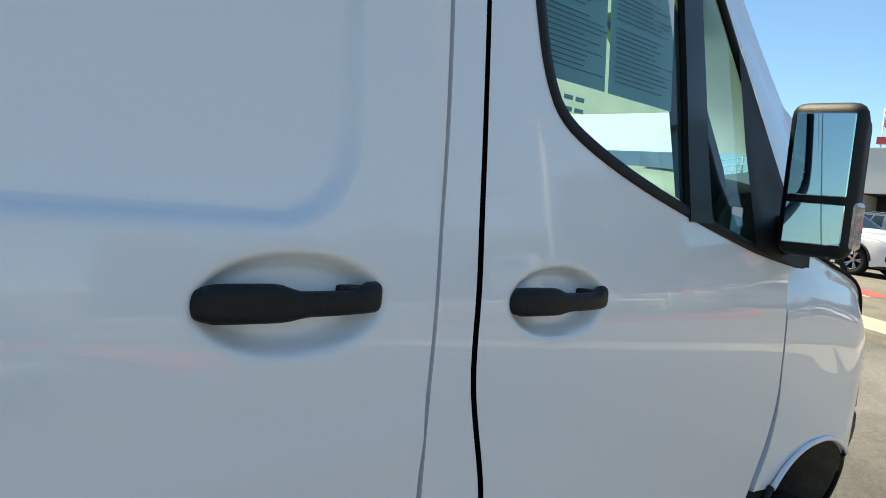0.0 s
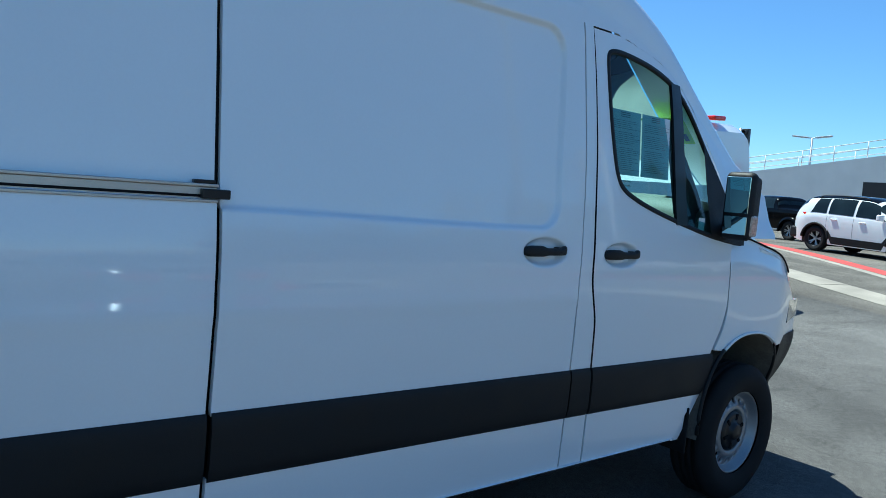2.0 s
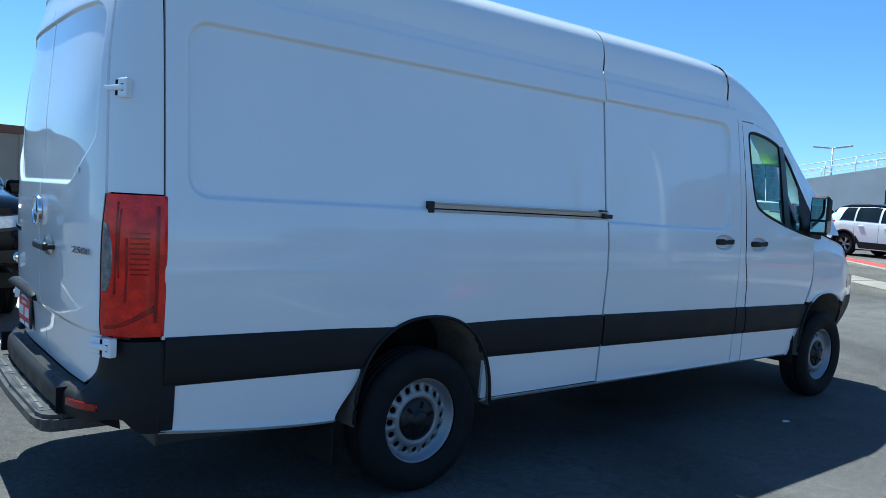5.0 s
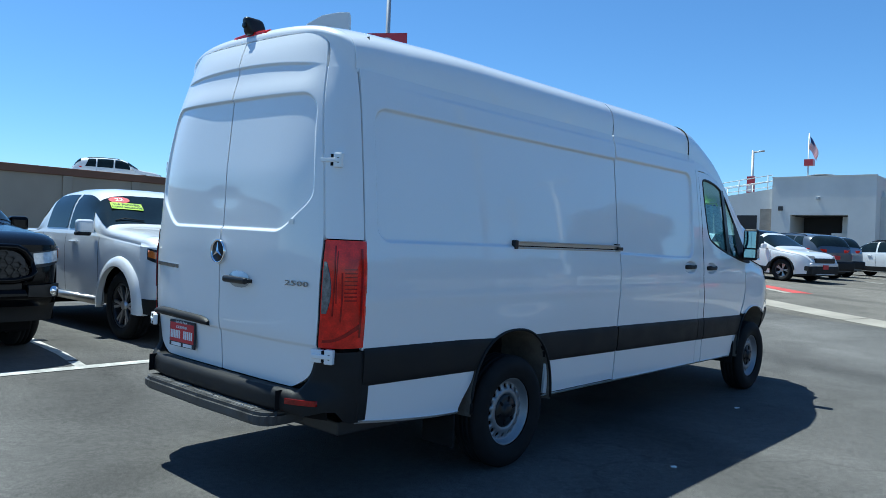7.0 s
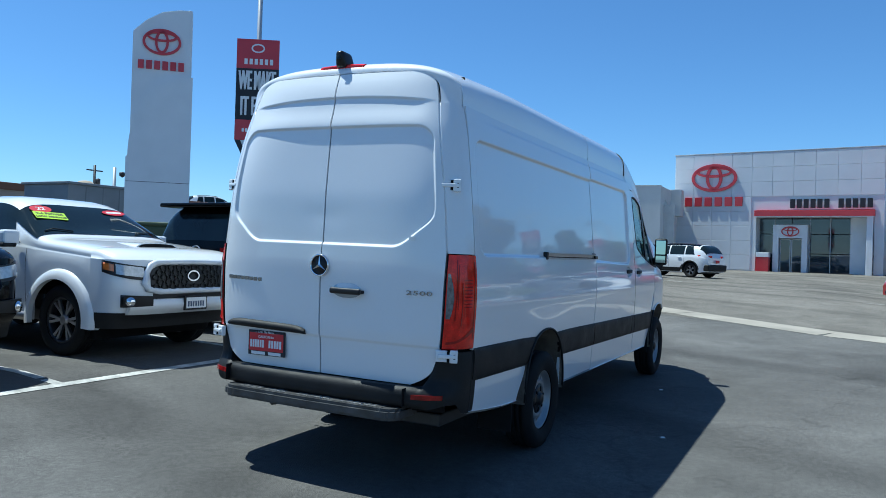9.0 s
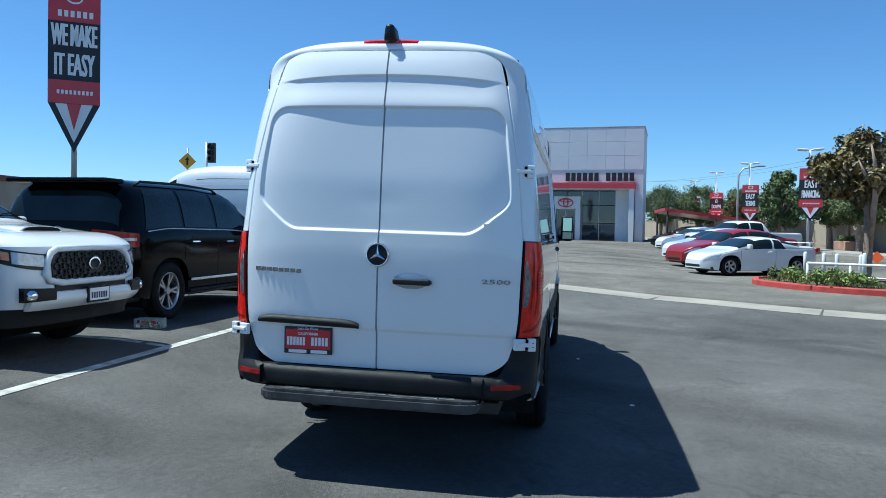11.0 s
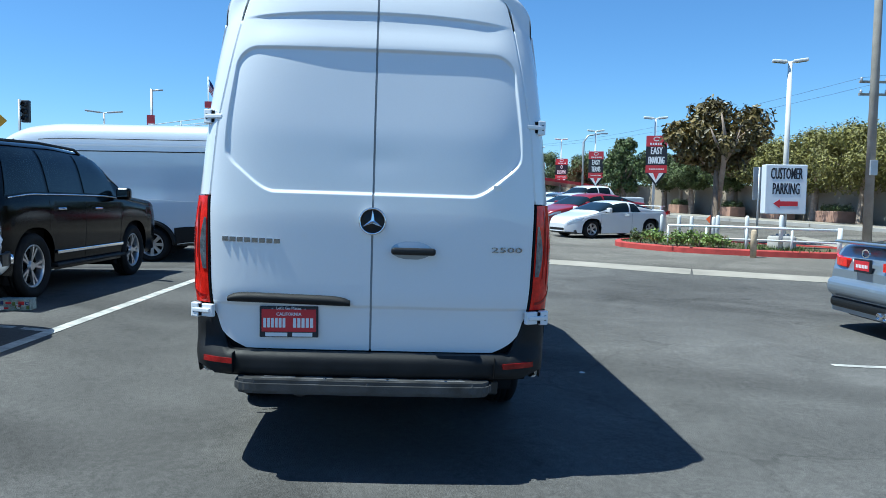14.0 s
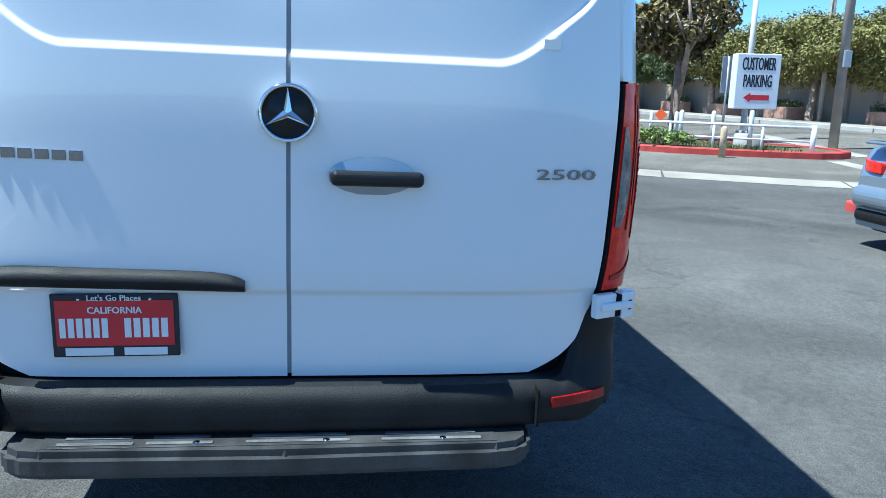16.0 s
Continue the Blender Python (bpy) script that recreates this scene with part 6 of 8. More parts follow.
for s in (-1, 1):
    tl = part("tail_lamp", sheet(lambda u, v: (-2.465 + 0.24 * u ** 2, s * (0.52 + 0.478 * min(1, u * 1.25) ** 0.8), 1.0 + (0.22 - 0.05 * u) * v), lin(0, 1, 12), lin(0, 1, 6), RED_LENS_DEEP, (0.04, 0, 0)), wagon, "red wraparound tail lamp")
    part("clear_band", sheet(lambda u, v: (-2.472 + 0.245 * u ** 2, s * (0.52 + 0.482 * min(1, u * 1.25) ** 0.8), 1.08 + 0.035 * v), lin(0.2, 0.95, 10), lin(0, 1, 3), CLEAR_LENS), tl, "clear middle band")
    part("sill_trim", box((-0.95, s * 0.995 - 0.01, 0.50), (0.95, s * 0.995 + 0.012, 0.545), CHROME, 0.008), wagon, "chrome sill trim")
    part("side_step", box((-1.0, s * 0.93 - 0.09, 0.34), (1.0, s * 0.93 + 0.07, 0.39), PLASTIC, 0.02), wagon, "black side step")
    part("reflector", box((-2.47, s * 0.72 - 0.09, 0.56), (-2.43, s * 0.72 + 0.09, 0.60), RED_LENS, 0.006), wagon)
for s in (-1, 1):
    part("window_trim", tube([wagon_at(x, s * 0.4995, 0.012) for x in lin(-1.95, 0.95, 24)], 0.009, CHROME, 6), wagon, "chrome window line")
part("rear_bumper", box((-2.50, -0.92, 0.42), (-2.15, 0.92, 0.74), BLACK_PAINT, 0.07, 3), wagon)
part("roof_spoiler", box((-2.48, -0.72, 1.80), (-2.10, 0.72, 1.86), BLACK_PAINT, 0.025, 3), wagon, "black roof spoiler")
part("rear_badge", ring_mesh(0.09, 0.062, 0.018, 0.02, CHROME, 28, Matrix.Translation((-2.405, 0, 1.19)) @ Matrix(((0, 0, -1, 0), (-1, 0, 0, 0), (0, 1, 0, 0), (0, 0, 0, 1)))), wagon, "chrome oval badge")
part("chrome_bar", box((-2.425, -0.42, 1.085), (-2.405, 0.42, 1.115), CHROME, 0.006), wagon, "chrome tailgate bar")
part("number_plate", box((-2.445, -0.16, 0.90), (-2.43, 0.16, 1.04), RED_PRINT, 0.004), wagon, "red dealer plate")

# grey-white cargo van that stands across, behind the wagon
CARGO = dict(category="van", lean=0.05, W=2.04, wb=2.90, R=0.36, clear=0.34, p=0.30, paint=material("silver_white_paint", (0.70, 0.74, 0.79), 0.26, metal=0.05, coat=1.0, vary=0.02, scale=2), nose=0.10,
             top=[(-3.38, 2.60), (-3.28, 2.74), (-2.9, 2.77), (0.4, 2.77), (1.0, 2.70), (1.4, 2.52), (2.27, 1.50), (2.42, 1.38), (2.72, 1.22), (2.82, 1.0)],
             belt=[(-3.38, 1.35), (1.4, 1.32), (2.1, 1.22), (2.82, 0.90)], windows=[(1.18, 1.95, 0.0, -0.50)], screen=(1.60, 2.24), spokes=8, twin=False,
             mirror=(1.62, 1.38), seams=(-3.2, -0.7, 0.68), trim_off=0.016,
             # the creases' shade and highlights are flat dark and white strips
             trims=[(-3.34, -1.92, 0.99, 0.82, "black_cladding", PLASTIC), (-0.98, 0.98, 0.99, 0.82, "black_cladding", PLASTIC), (-3.2, 0.5, 0.432, 0.437, "press_line_shading", DARK_GAP), (-3.2, 0.7, 0.350, 0.356, "press_line_shading", DARK_GAP), (-3.2, 0.7, 0.395, 0.405, "press_line_shading", WHITE_PAINT), (-3.2, 0.4, 0.545, 0.553, "press_line_shading", WHITE_PAINT)])
cargo, cargo_at = car("cargo_van", "silvery white high-roof cargo van standing across the aisle", CARGO, place(11.05, 6.52, 91.0))
part("brake_lamp", box((-3.33, -0.16, 2.76), (-3.17, 0.16, 2.83), RED_LENS, 0.02), cargo, "red high brake lamp")
for s in (-1, 1):
    pts = [(-1.45 - 0.47 * math.cos(a), s * 1.005, 0.36 + 0.47 * math.sin(a)) for a in lin(0.0, math.pi, 20)]
    part("wheel_flare", tube(pts, 0.045, PLASTIC, 8), cargo, "black wheel flare")
    part("tail_lamp", box((-3.41, s * 0.93 - 0.07, 0.95), (-3.29, s * 0.93 + 0.07, 1.75), RED_LENS, 0.02), cargo, "tall red tail lamp")

# compact suvs
SUV = dict(category="suv", W=1.86, wb=2.69, R=0.365, clear=0.24, p=0.44, paint=PEARL_PAINT, nose=0.2,
           top=[(-2.22, 0.98), (-2.15, 1.22), (-1.95, 1.52), (-1.7, 1.63), (-0.5, 1.685), (0.2, 1.65), (0.48, 1.55), (1.05, 1.17), (1.2, 1.09), (1.9, 1.0), (2.20, 0.90), (2.30, 0.72)],
           belt=[(-2.22, 0.93), (-1.5, 1.08), (0.8, 1.02), (1.2, 0.98), (2.0, 0.88), (2.30, 0.66)],
           windows=[(-1.60, -1.05, 0.18, 0.0), (-0.98, -0.18, 0.0, 0.0), (-0.10, 0.86, 0.0, -0.36)], screen=(0.52, 1.06), rear_screen=(-2.13, -1.80), spokes=5, dark_rims=True, twin=True,
           mirror=(0.72, 1.05), handles=(-0.75, 0.15), seams=(-1.0, -0.14, 0.92), rails=((-1.5, 0.15),),
           trims=[(-0.92, 0.92, 0.985, 0.86, "lower_cladding", PLASTIC)])


def suv(m, paint, label, roof=False, facing_detail=True):
    body, at = car("suv", label, dict(SUV, paint=paint), m, "cars parked by the building")
    if roof:
        part("black_roof", sheet(lambda u, v: at(-1.72 + 2.10 * u, -0.27 + 0.54 * v, 0.006), lin(0, 1, 16), lin(0, 1, 14), BLACK_PAINT), body, "black roof")
    part("grille", box((2.18, -0.55, 0.66), (2.335, 0.55, 0.82), PLASTIC_SMOOTH, 0.03), body, "black grille")
    part("front_bumper", box((2.02, -0.80, 0.26), (2.34, 0.80, 0.56), PLASTIC, 0.06, 3), body, "black lower bumper")
    part("front_bumper", box((2.05, -0.78, 0.54), (2.33, 0.78, 0.67), paint, 0.05, 3), body)
    part("skid_trim", box((2.20, -0.52, 0.27), (2.36, 0.52, 0.31), ALLOY, 0.01), body)
    part("dealer_plate", box((2.34, -0.15, 0.46), (2.356, 0.15, 0.60), RED_PRINT, 0.004), body, "red dealer plate")
    part("dealer_plate", box((-2.30, -0.15, 0.74), (-2.27, 0.15, 0.88), RED_PRINT, 0.004), body, "red dealer plate")
    part("rear_bumper", box((-2.31, -0.84, 0.34), (-1.98, 0.84, 0.66), PLASTIC, 0.06, 3), body)
    for s in (-1, 1):
        part("headlamp", sheet(lambda u, v: (2.27 - 0.50 * u ** 2, s * (0.52 + 0.375 * u ** 0.7), 0.80 + 0.05 * u + 0.075 * v), lin(0, 1, 10), lin(0, 1, 4), CLEAR_LENS, (-0.06, 0, 0)), body, "narrow clear headlamp")
        part("fog_pocket", box((2.10, s * 0.76 - 0.09, 0.40), (2.30, s * 0.76 + 0.09, 0.56), PLASTIC_SMOOTH, 0.03), body)
        part("tail_lamp", sheet(lambda u, v: (-2.22 + 0.42 * u ** 2, s * (0.40 + 0.50 * u ** 0.6), 0.98 + 0.02 * u + 0.11 * v), lin(0, 1, 10), lin(0, 1, 4), RED_LENS, (0.06, 0, 0)), body, "red tail lamp")
        for c in (-1.345, 1.345):
            pts = [(c - 0.45 * math.cos(a), s * 0.925, 0.365 + 0.45 * math.sin(a)) for a in lin(0.05, math.pi - 0.05, 20)]
            part("wheel_flare", tube(pts, 0.032, PLASTIC, 8), body, "black wheel flare")
    return body


suv(place(23.6, 5.5, 254), PEARL_PAINT, "white compact suv with a black roof facing out", True)
suv(place(27.5, 5.7, 57.5), GREY_PAINT, "dark grey compact suv parked tail out")
suv(place(30.9, 6.1, 57.5), SILVER_PAINT, "silver grey compact suv parked tail out")
suv(place(34.5, 3.8, 66), PEARL_PAINT, "white compact suv with a black roof parked tail out", True)
pickup(place(32.0, 12.6, 70), BLACK_PAINT, "black pickup truck parked by the ramp wall", "pickup_truck")

SEDAN = dict(category="car", nose_front=0.40, nose_length=0.8, W=1.84, wb=2.82, R=0.335, clear=0.17, p=0.46, paint=SILVER_PAINT, nose=0.24,
             top=[(-2.36, 0.80), (-2.32, 1.02), (-2.2, 1.10), (-1.75, 1.13), (-1.55, 1.17), (-0.85, 1.40), (-0.2, 1.445), (0.3, 1.40), (0.5, 1.33), (1.20, 0.99), (1.35, 0.94), (2.1, 0.82), (2.42, 0.70), (2.50, 0.58)],
             belt=[(-2.36, 0.76), (-2.2, 0.98), (-1.0, 0.98), (0.9, 0.92), (1.4, 0.86), (2.2, 0.74), (2.50, 0.52)],
             windows=[(-1.42, -0.98, 0.30, 0.0), (-0.92, -0.10, 0.0, 0.0), (-0.02, 0.95, 0.0, -0.42)], screen=(0.55, 1.18), rear_screen=(-1.62, -0.92), spokes=5, twin=True,
             mirror=(0.80, 0.96), handles=(-0.7, 0.2), seams=(-0.95, -0.06, 1.02))


def sedan(m, paint, label, group="", **changes):
    body, at = car("car", label, dict(SEDAN, paint=paint, **changes), m, group)
    for s in (-1, 1):
        x1 = changes.get("top", SEDAN["top"])[-1][0]
        part("headlamp", sheet(lambda u, v: at(x1 - 0.56 + 0.50 * u, s * (0.60 - 0.085 * v - 0.03 * u * (1 - v)), 0.012), lin(0, 1, 12), lin(0, 1, 5), CLEAR_LENS), body, "clear headlamp")
        part("tail_lamp", sheet(lambda u, v: (-2.375 + 0.34 * u ** 2.2, s * (0.36 + 0.545 * u ** 0.65), 0.80 + 0.03 * u + (0.10 + 0.03 * u) * v), lin(0, 1, 12), lin(0, 1, 5), RED_LENS, (0.06, 0, 0)), body, "red tail lamp")
    xf = changes.get("top", SEDAN["top"])[-1][0]
    part("front_intake", box((xf - 0.2, -0.42, 0.27), (xf + 0.012, 0.42, 0.36), PLASTIC_SMOOTH, 0.02), body)
    return body, at


camry, camry_at = sedan(place(3.22, -7.97, -90.0), SILVER_PAINT, "silver saloon car parked tail out with a rear spoiler",
                        top=[(-2.36, 0.76), (-2.32, 0.99), (-2.2, 1.075), (-1.75, 1.105), (-1.55, 1.14), (-0.85, 1.38), (-0.2, 1.435), (0.3, 1.39), (0.5, 1.32), (1.20, 0.98), (1.35, 0.93), (2.1, 0.81), (2.42, 0.69), (2.50, 0.57)])
part("boot_spoiler", box((-2.37, -0.66, 1.085), (-2.16, 0.66, 1.12), SILVER_PAINT, 0.015, 3), camry, "low boot spoiler")
part("diffuser", box((-2.40, -0.68, 0.28), (-2.10, 0.68, 0.41), PLASTIC, 0.05, 3), camry, "black rear diffuser")
part("rear_bumper", box((-2.44, -0.74, 0.42), (-2.05, 0.74, 0.66), SILVER_PAINT, 0.10, 5), camry)
dp = part("dealer_plate", box((-2.405, -0.16, 0.76), (-2.375, 0.16, 0.92), BLACK_PRINT, 0.004), camry, "red dealer plate in a black frame")
part("plate_face", box((-2.409, -0.145, 0.785), (-2.404, 0.145, 0.90), RED_PRINT, 0.001), dp)
bars(dp, 8, (-2.411, -0.12, 0.815), (-2.408, 0.12, 0.855), WHITE_PRINT)
part("boot_badge", ring_mesh(0.075, 0.052, 0.014, 0.015, CHROME, 28, Matrix.Translation((-2.35, 0, 0.985)) @ Matrix(((0, 0, -1, 0), (-1, 0, 0, 0), (0, 1, 0, 0), (0, 0, 0, 1)))), camry, "chrome oval badge")
for y in (-0.60, -0.48):
    part("exhaust_tip", revolve([(0.036, 0.0), (0.042, -0.10), (0.036, -0.11), (0.03, -0.05), (0.0, -0.04)], CHROME, 18, "x"), camry, "chrome exhaust tip", Matrix.Translation((-2.38, y, 0.31)))

# row of cars on the far side of the gutter
coupe, coupe_at = sedan(place(19.9, -6.85, 114) @ Matrix.Scale(0.94, 4), PEARL_PAINT, "white two-door coupe parked beside the planter", wb=2.585, nose_front=0.5, nose_length=0.95,
                        top=[(-2.20, 0.72), (-2.16, 0.92), (-2.0, 1.0), (-1.4, 1.03), (-0.6, 1.27), (-0.1, 1.31), (0.25, 1.26), (1.05, 0.95), (1.2, 0.88), (1.9, 0.74), (2.1, 0.64), (2.18, 0.5)],
                        belt=[(-2.20, 0.70), (-2.0, 0.90), (0.9, 0.86), (1.3, 0.80), (1.95, 0.66), (2.18, 0.46)],
                        windows=[(-0.85, -0.35, 0.25, 0.0), (-0.28, 0.85, 0.0, -0.40)], screen=(0.35, 1.02), rear_screen=(-1.35, -0.65), R=0.31, mirror=(0.68, 0.90), handles=(-0.2,), seams=(-0.42, 0.92), twin=False, W=1.75)
part("rear_wing", boxes([((-2.15, -0.62, 1.10), (-1.95, 0.62, 1.13)), ((-2.08, -0.55, 0.98), (-2.0, -0.5, 1.11)), ((-2.08, 0.5, 0.98), (-2.0, 0.55, 1.11))], PEARL_PAINT, 0.008), coupe, "low rear wing")
sedan(place(24.1, -7.2, 114), RED_PAINT, "dark red saloon car parked in the row", "cars in the far row")
sedan(place(27.8, -7.5, 113), PEARL_PAINT, "white saloon car parked in the row", "cars in the far row")
pickup(place(33.0, -9.3, 111.5), PEARL_PAINT, "white pickup truck parked in the row", "pickup_truck", group="cars in the far row")
sedan(place(36.5, -8.5, 111.5), SILVER_PAINT, "silver saloon car parked in the row", "cars in the far row")
sedan(place(40.5, -8.6, 111.5), PEARL_PAINT, "white saloon car parked in the row", "cars in the far row")
sedan(place(45.0, -8.8, 111.5), BLACK_PAINT, "black saloon car parked in the row", "cars in the far row")
sedan(place(60.5, -5.7, 15), BLACK_PAINT, "black saloon car parked by the showroom")


# ---- pavement markings, gutter, kerbs ----
def ribbon(points, width, mat, lift=0.004, step=0.6):
    """A flat band laid on the lot along a polyline."""
    verts, faces = [], []
    pts = []
    for a, b in zip(points, points[1:]):
        n = max(1, int(math.dist(a, b) / step))
        pts += [(a[0] + (b[0] - a[0]) * i / n, a[1] + (b[1] - a[1]) * i / n) for i in range(n)]
    pts.append(points[-1])
    for i, p in enumerate(pts):
        a, b = Vector(pts[max(0, i - 1)]), Vector(pts[min(len(pts) - 1, i + 1)])
        t = (b - a).normalized()
        for s in (-0.5, 0.0, 0.5):
            x, y = p[0] - t.y * width * s, p[1] + t.x * width * s
            verts.append((x, y, ground_z(x, y) + lift))
    for i in range(len(pts) - 1):
        for k in (0, 1):
            faces.append((i * 3 + k, i * 3 + k + 1, (i + 1) * 3 + k + 1, (i + 1) * 3 + k))
    return mesh_of(verts, faces, mat, False)


def gutter_x(y):
    return 11.85 + 0.345 * y + 0.30 * max(0.0, y + 3.5)


gutter = thing("gutter", "pale concrete valley gutter crossing the asphalt lot", "gutter", kind="structure")
ys = lin(-15.0, 9.0, 9)
for ya, yb in zip(ys, ys[1:]):
    part("concrete_slab", ribbon([(gutter_x(ya + 0.02), ya + 0.02), (gutter_x(yb - 0.02), yb - 0.02)], 0.74, CONCRETE_LIGHT, 0.006), gutter)
lines = [([(-7.0, 3.30), (8.2, 3.06)], 0.11), ([(-0.98, 3.24), (-0.45, 8.2)], 0.10), ([(-3.65, 3.28), (-3.1, 8.2)], 0.10), ([(1.70, 3.2), (2.3, 8.2)], 0.10), ([(1.42, -4.22), (1.30, -9.6)], 0.10), ([(-1.35, -4.2), (-1.45, -9.6)], 0.10),
         ([(26.5, 2.2), (29.5, 7.0)], 0.10), ([(30.0, 1.6), (33.0, 6.4)], 0.10), ([(20.6, -4.0), (22.4, -8.8)], 0.1), ([(36.5, 0.6), (38.6, 4.8)], 0.1)]
for pts, w in lines:
    tagged(part("parking_line", ribbon(pts, w, LINE_PAINT)), "worn white painted parking line", "marking", "parking lines", "structure")
tagged(part("fire_lane_line", ribbon([(17.4, 2.3), (23.2, 8.1), (26.0, 11.0)], 0.55, KERB_RED)), "worn red painted fire lane band", "marking", kind="structure")
tagged(part("concrete_edge", ribbon([(17.0, 2.55), (22.8, 8.35), (25.6, 11.2)], 0.28, CONCRETE_LIGHT, 0.005)), "pale concrete band beside the red paint", "marking", kind="structure")
for pts in ([(-9.0, -10.95), (11.5, -10.65)], [(12.3, -11.95), (19.0, -13.0)]):
    tagged(part("lot_edge", ribbon(pts, 0.45, CONCRETE_LIGHT, 0.007)), "pale concrete strip along the edge of the lot", "marking", kind="structure")
rng = random.Random(5)
for i, (x, y) in enumerate([(3.24, -1.26), (0.9, -1.7)]):
    bm = bmesh.new()
    a = rng.uniform(0, 3)
    pts = [(rng.uniform(0.02, 0.045) * math.cos(a + k), rng.uniform(0.012, 0.03) * math.sin(a + k)) for k in (0, 1.2, 2.5, 3.9, 5.1)]
    tagged(part("litter", plate(pts, 0.004, PAPER, Matrix.Translation((x, y, ground_z(x, y) + 0.002)))), "small pale scrap lying on the asphalt", "litter", "scraps")
carton = thing("carton", "small colourful printed carton lying on the asphalt", "box", Matrix.Translation((2.75, 4.02, ground_z(2.75, 4.02))) @ Matrix.Rotation(0.12, 4, "Z"))
part("box_body", box((-0.09, -0.17, 0), (0.09, 0.17, 0.12), CARTON, 0.004), carton)
for k in range(14):
    a, c = rng.uniform(-0.16, 0.10), rng.uniform(0.01, 0.075)
    part("printed_patch", box((-0.0925, a, c), (-0.0895, a + rng.uniform(0.02, 0.06), c + rng.uniform(0.015, 0.04)), (RED_PRINT, WHITE_PRINT, BLUE_CLOTH, GRASS)[k % 4]), carton)

# planter island with red kerb
ISLAND = [(16.0, -6.05), (15.2, -6.1), (14.2, -6.4), (13.3, -6.85), (12.7, -7.6), (12.3, -8.5), (11.95, -9.6), (11.75, -10.8), (12.2, -11.6), (13.6, -11.3), (15.0, -10.6), (16.4, -9.6), (17.2, -8.4), (17.2, -7.2), (16.8, -6.4)]
isl = smooth_loop(ISLAND, 1)
kerb = thing("kerb", "red painted concrete kerb round the planter", "kerb", kind="structure")
inner = grown(isl, -0.16)
for i in range(0, len(isl), 3):
    bm = bmesh.new()
    idx = [(i + k) % len(isl) for k in range(4)]
    rows = []
    for k in idx:
        (xo, yo), (xi, yi) = isl[k], inner[k]
        z = ground_z(xo, yo)
        rows.append([bm.verts.new(p) for p in ((xo, yo, z - 0.05), (xo, yo, z + 0.125), (xo * 0.9 + xi * 0.1, yo * 0.9 + yi * 0.1, z + 0.15), (xi, yi, z + 0.15), (xi, yi, z - 0.05))])
    for a, b in zip(rows, rows[1:]):
        for k in range(4):
            bm.faces.new((a[k], b[k], b[k + 1], a[k + 1]))
    bm.faces.new(rows[0])
    bm.faces.new(rows[-1][::-1])
    part("kerb_stone", bm_done(bm, KERB_RED), kerb)
cx, cy = sum(p[0] for p in isl) / len(isl), sum(p[1] for p in isl) / len(isl)
verts = [(cx, cy, ground_z(cx, cy) + 0.17)] + [(x, y, ground_z(x, y) + 0.115) for x, y in inner]
tagged(part("planter_bed", mesh_of(verts, [(0, 1 + i, 1 + (i + 1) % len(inner)) for i in range(len(inner))], SOIL)), "soil bed of the planter with thin grass", "planting bed", kind="structure")


def tufts(name, spots, blades, height, mat, label, cat):
    bm_v, bm_f = [], []
    r = random.Random(7)
    for (x, y, z, rad) in spots:
        for _ in range(blades):
            a, d = r.uniform(0, 6.28), rad * math.sqrt(r.random())
            px, py = x + d * math.cos(a), y + d * math.sin(a)
            b = r.uniform(0, 6.28)
            h = height * r.uniform(0.5, 1.2)
            lean = r.uniform(-0.4, 0.4) * h
            w = 0.012
            i = len(bm_v)
            bm_v += [(px - w * math.cos(b), py - w * math.sin(b), z), (px + w * math.cos(b), py + w * math.sin(b), z), (px + lean * math.sin(b), py + lean, z + h)]
            bm_f.append((i, i + 1, i + 2))
    return tagged(part(name, mesh_of(bm_v, bm_f, mat, False)), label, cat, kind="stuff")


tufts("grass", [(12.6 + 0.35 * i, -9.6 + 0.25 * i, ground_z(12.6 + 0.35 * i, -9.6) + 0.12, 0.8) for i in range(11)], 220, 0.10, GRASS, "thin dry grass growing in the planter", "grass")


# ---- plants ----
def leaves_mesh(clumps, per, size, mat, seed, flat=0.0):
    """Many small leaves round the middles of clumps (x, y, z, radius)."""
    r = random.Random(seed)
    V, F = [], []
    for cx_, cy_, cz_, rad in clumps:
        for _ in range(per):
            d = Vector((r.gauss(0, 1), r.gauss(0, 1), r.gauss(0, 0.8)))
            d.normalize()
            p = Vector((cx_, cy_, cz_)) + d * rad * (0.45 + 0.6 * r.random())
            n = (d + Vector((r.uniform(-1, 1), r.uniform(-1, 1), r.uniform(-0.3, 1)))).normalized()
            t = n.cross(Vector((r.uniform(-1, 1), r.uniform(-1, 1), r.uniform(-1, 1)))).normalized()
            b = n.cross(t)
            s = size * r.uniform(0.6, 1.3)
            i = len(V)
            V += [p - t * s, p - b * s * 0.45 + n * s * 0.1, p + t * s, p + b * s * 0.45 + n * s * 0.1]
            F.append((i, i + 1, i + 2, i + 3))
    return mesh_of(V, F, mat, False)


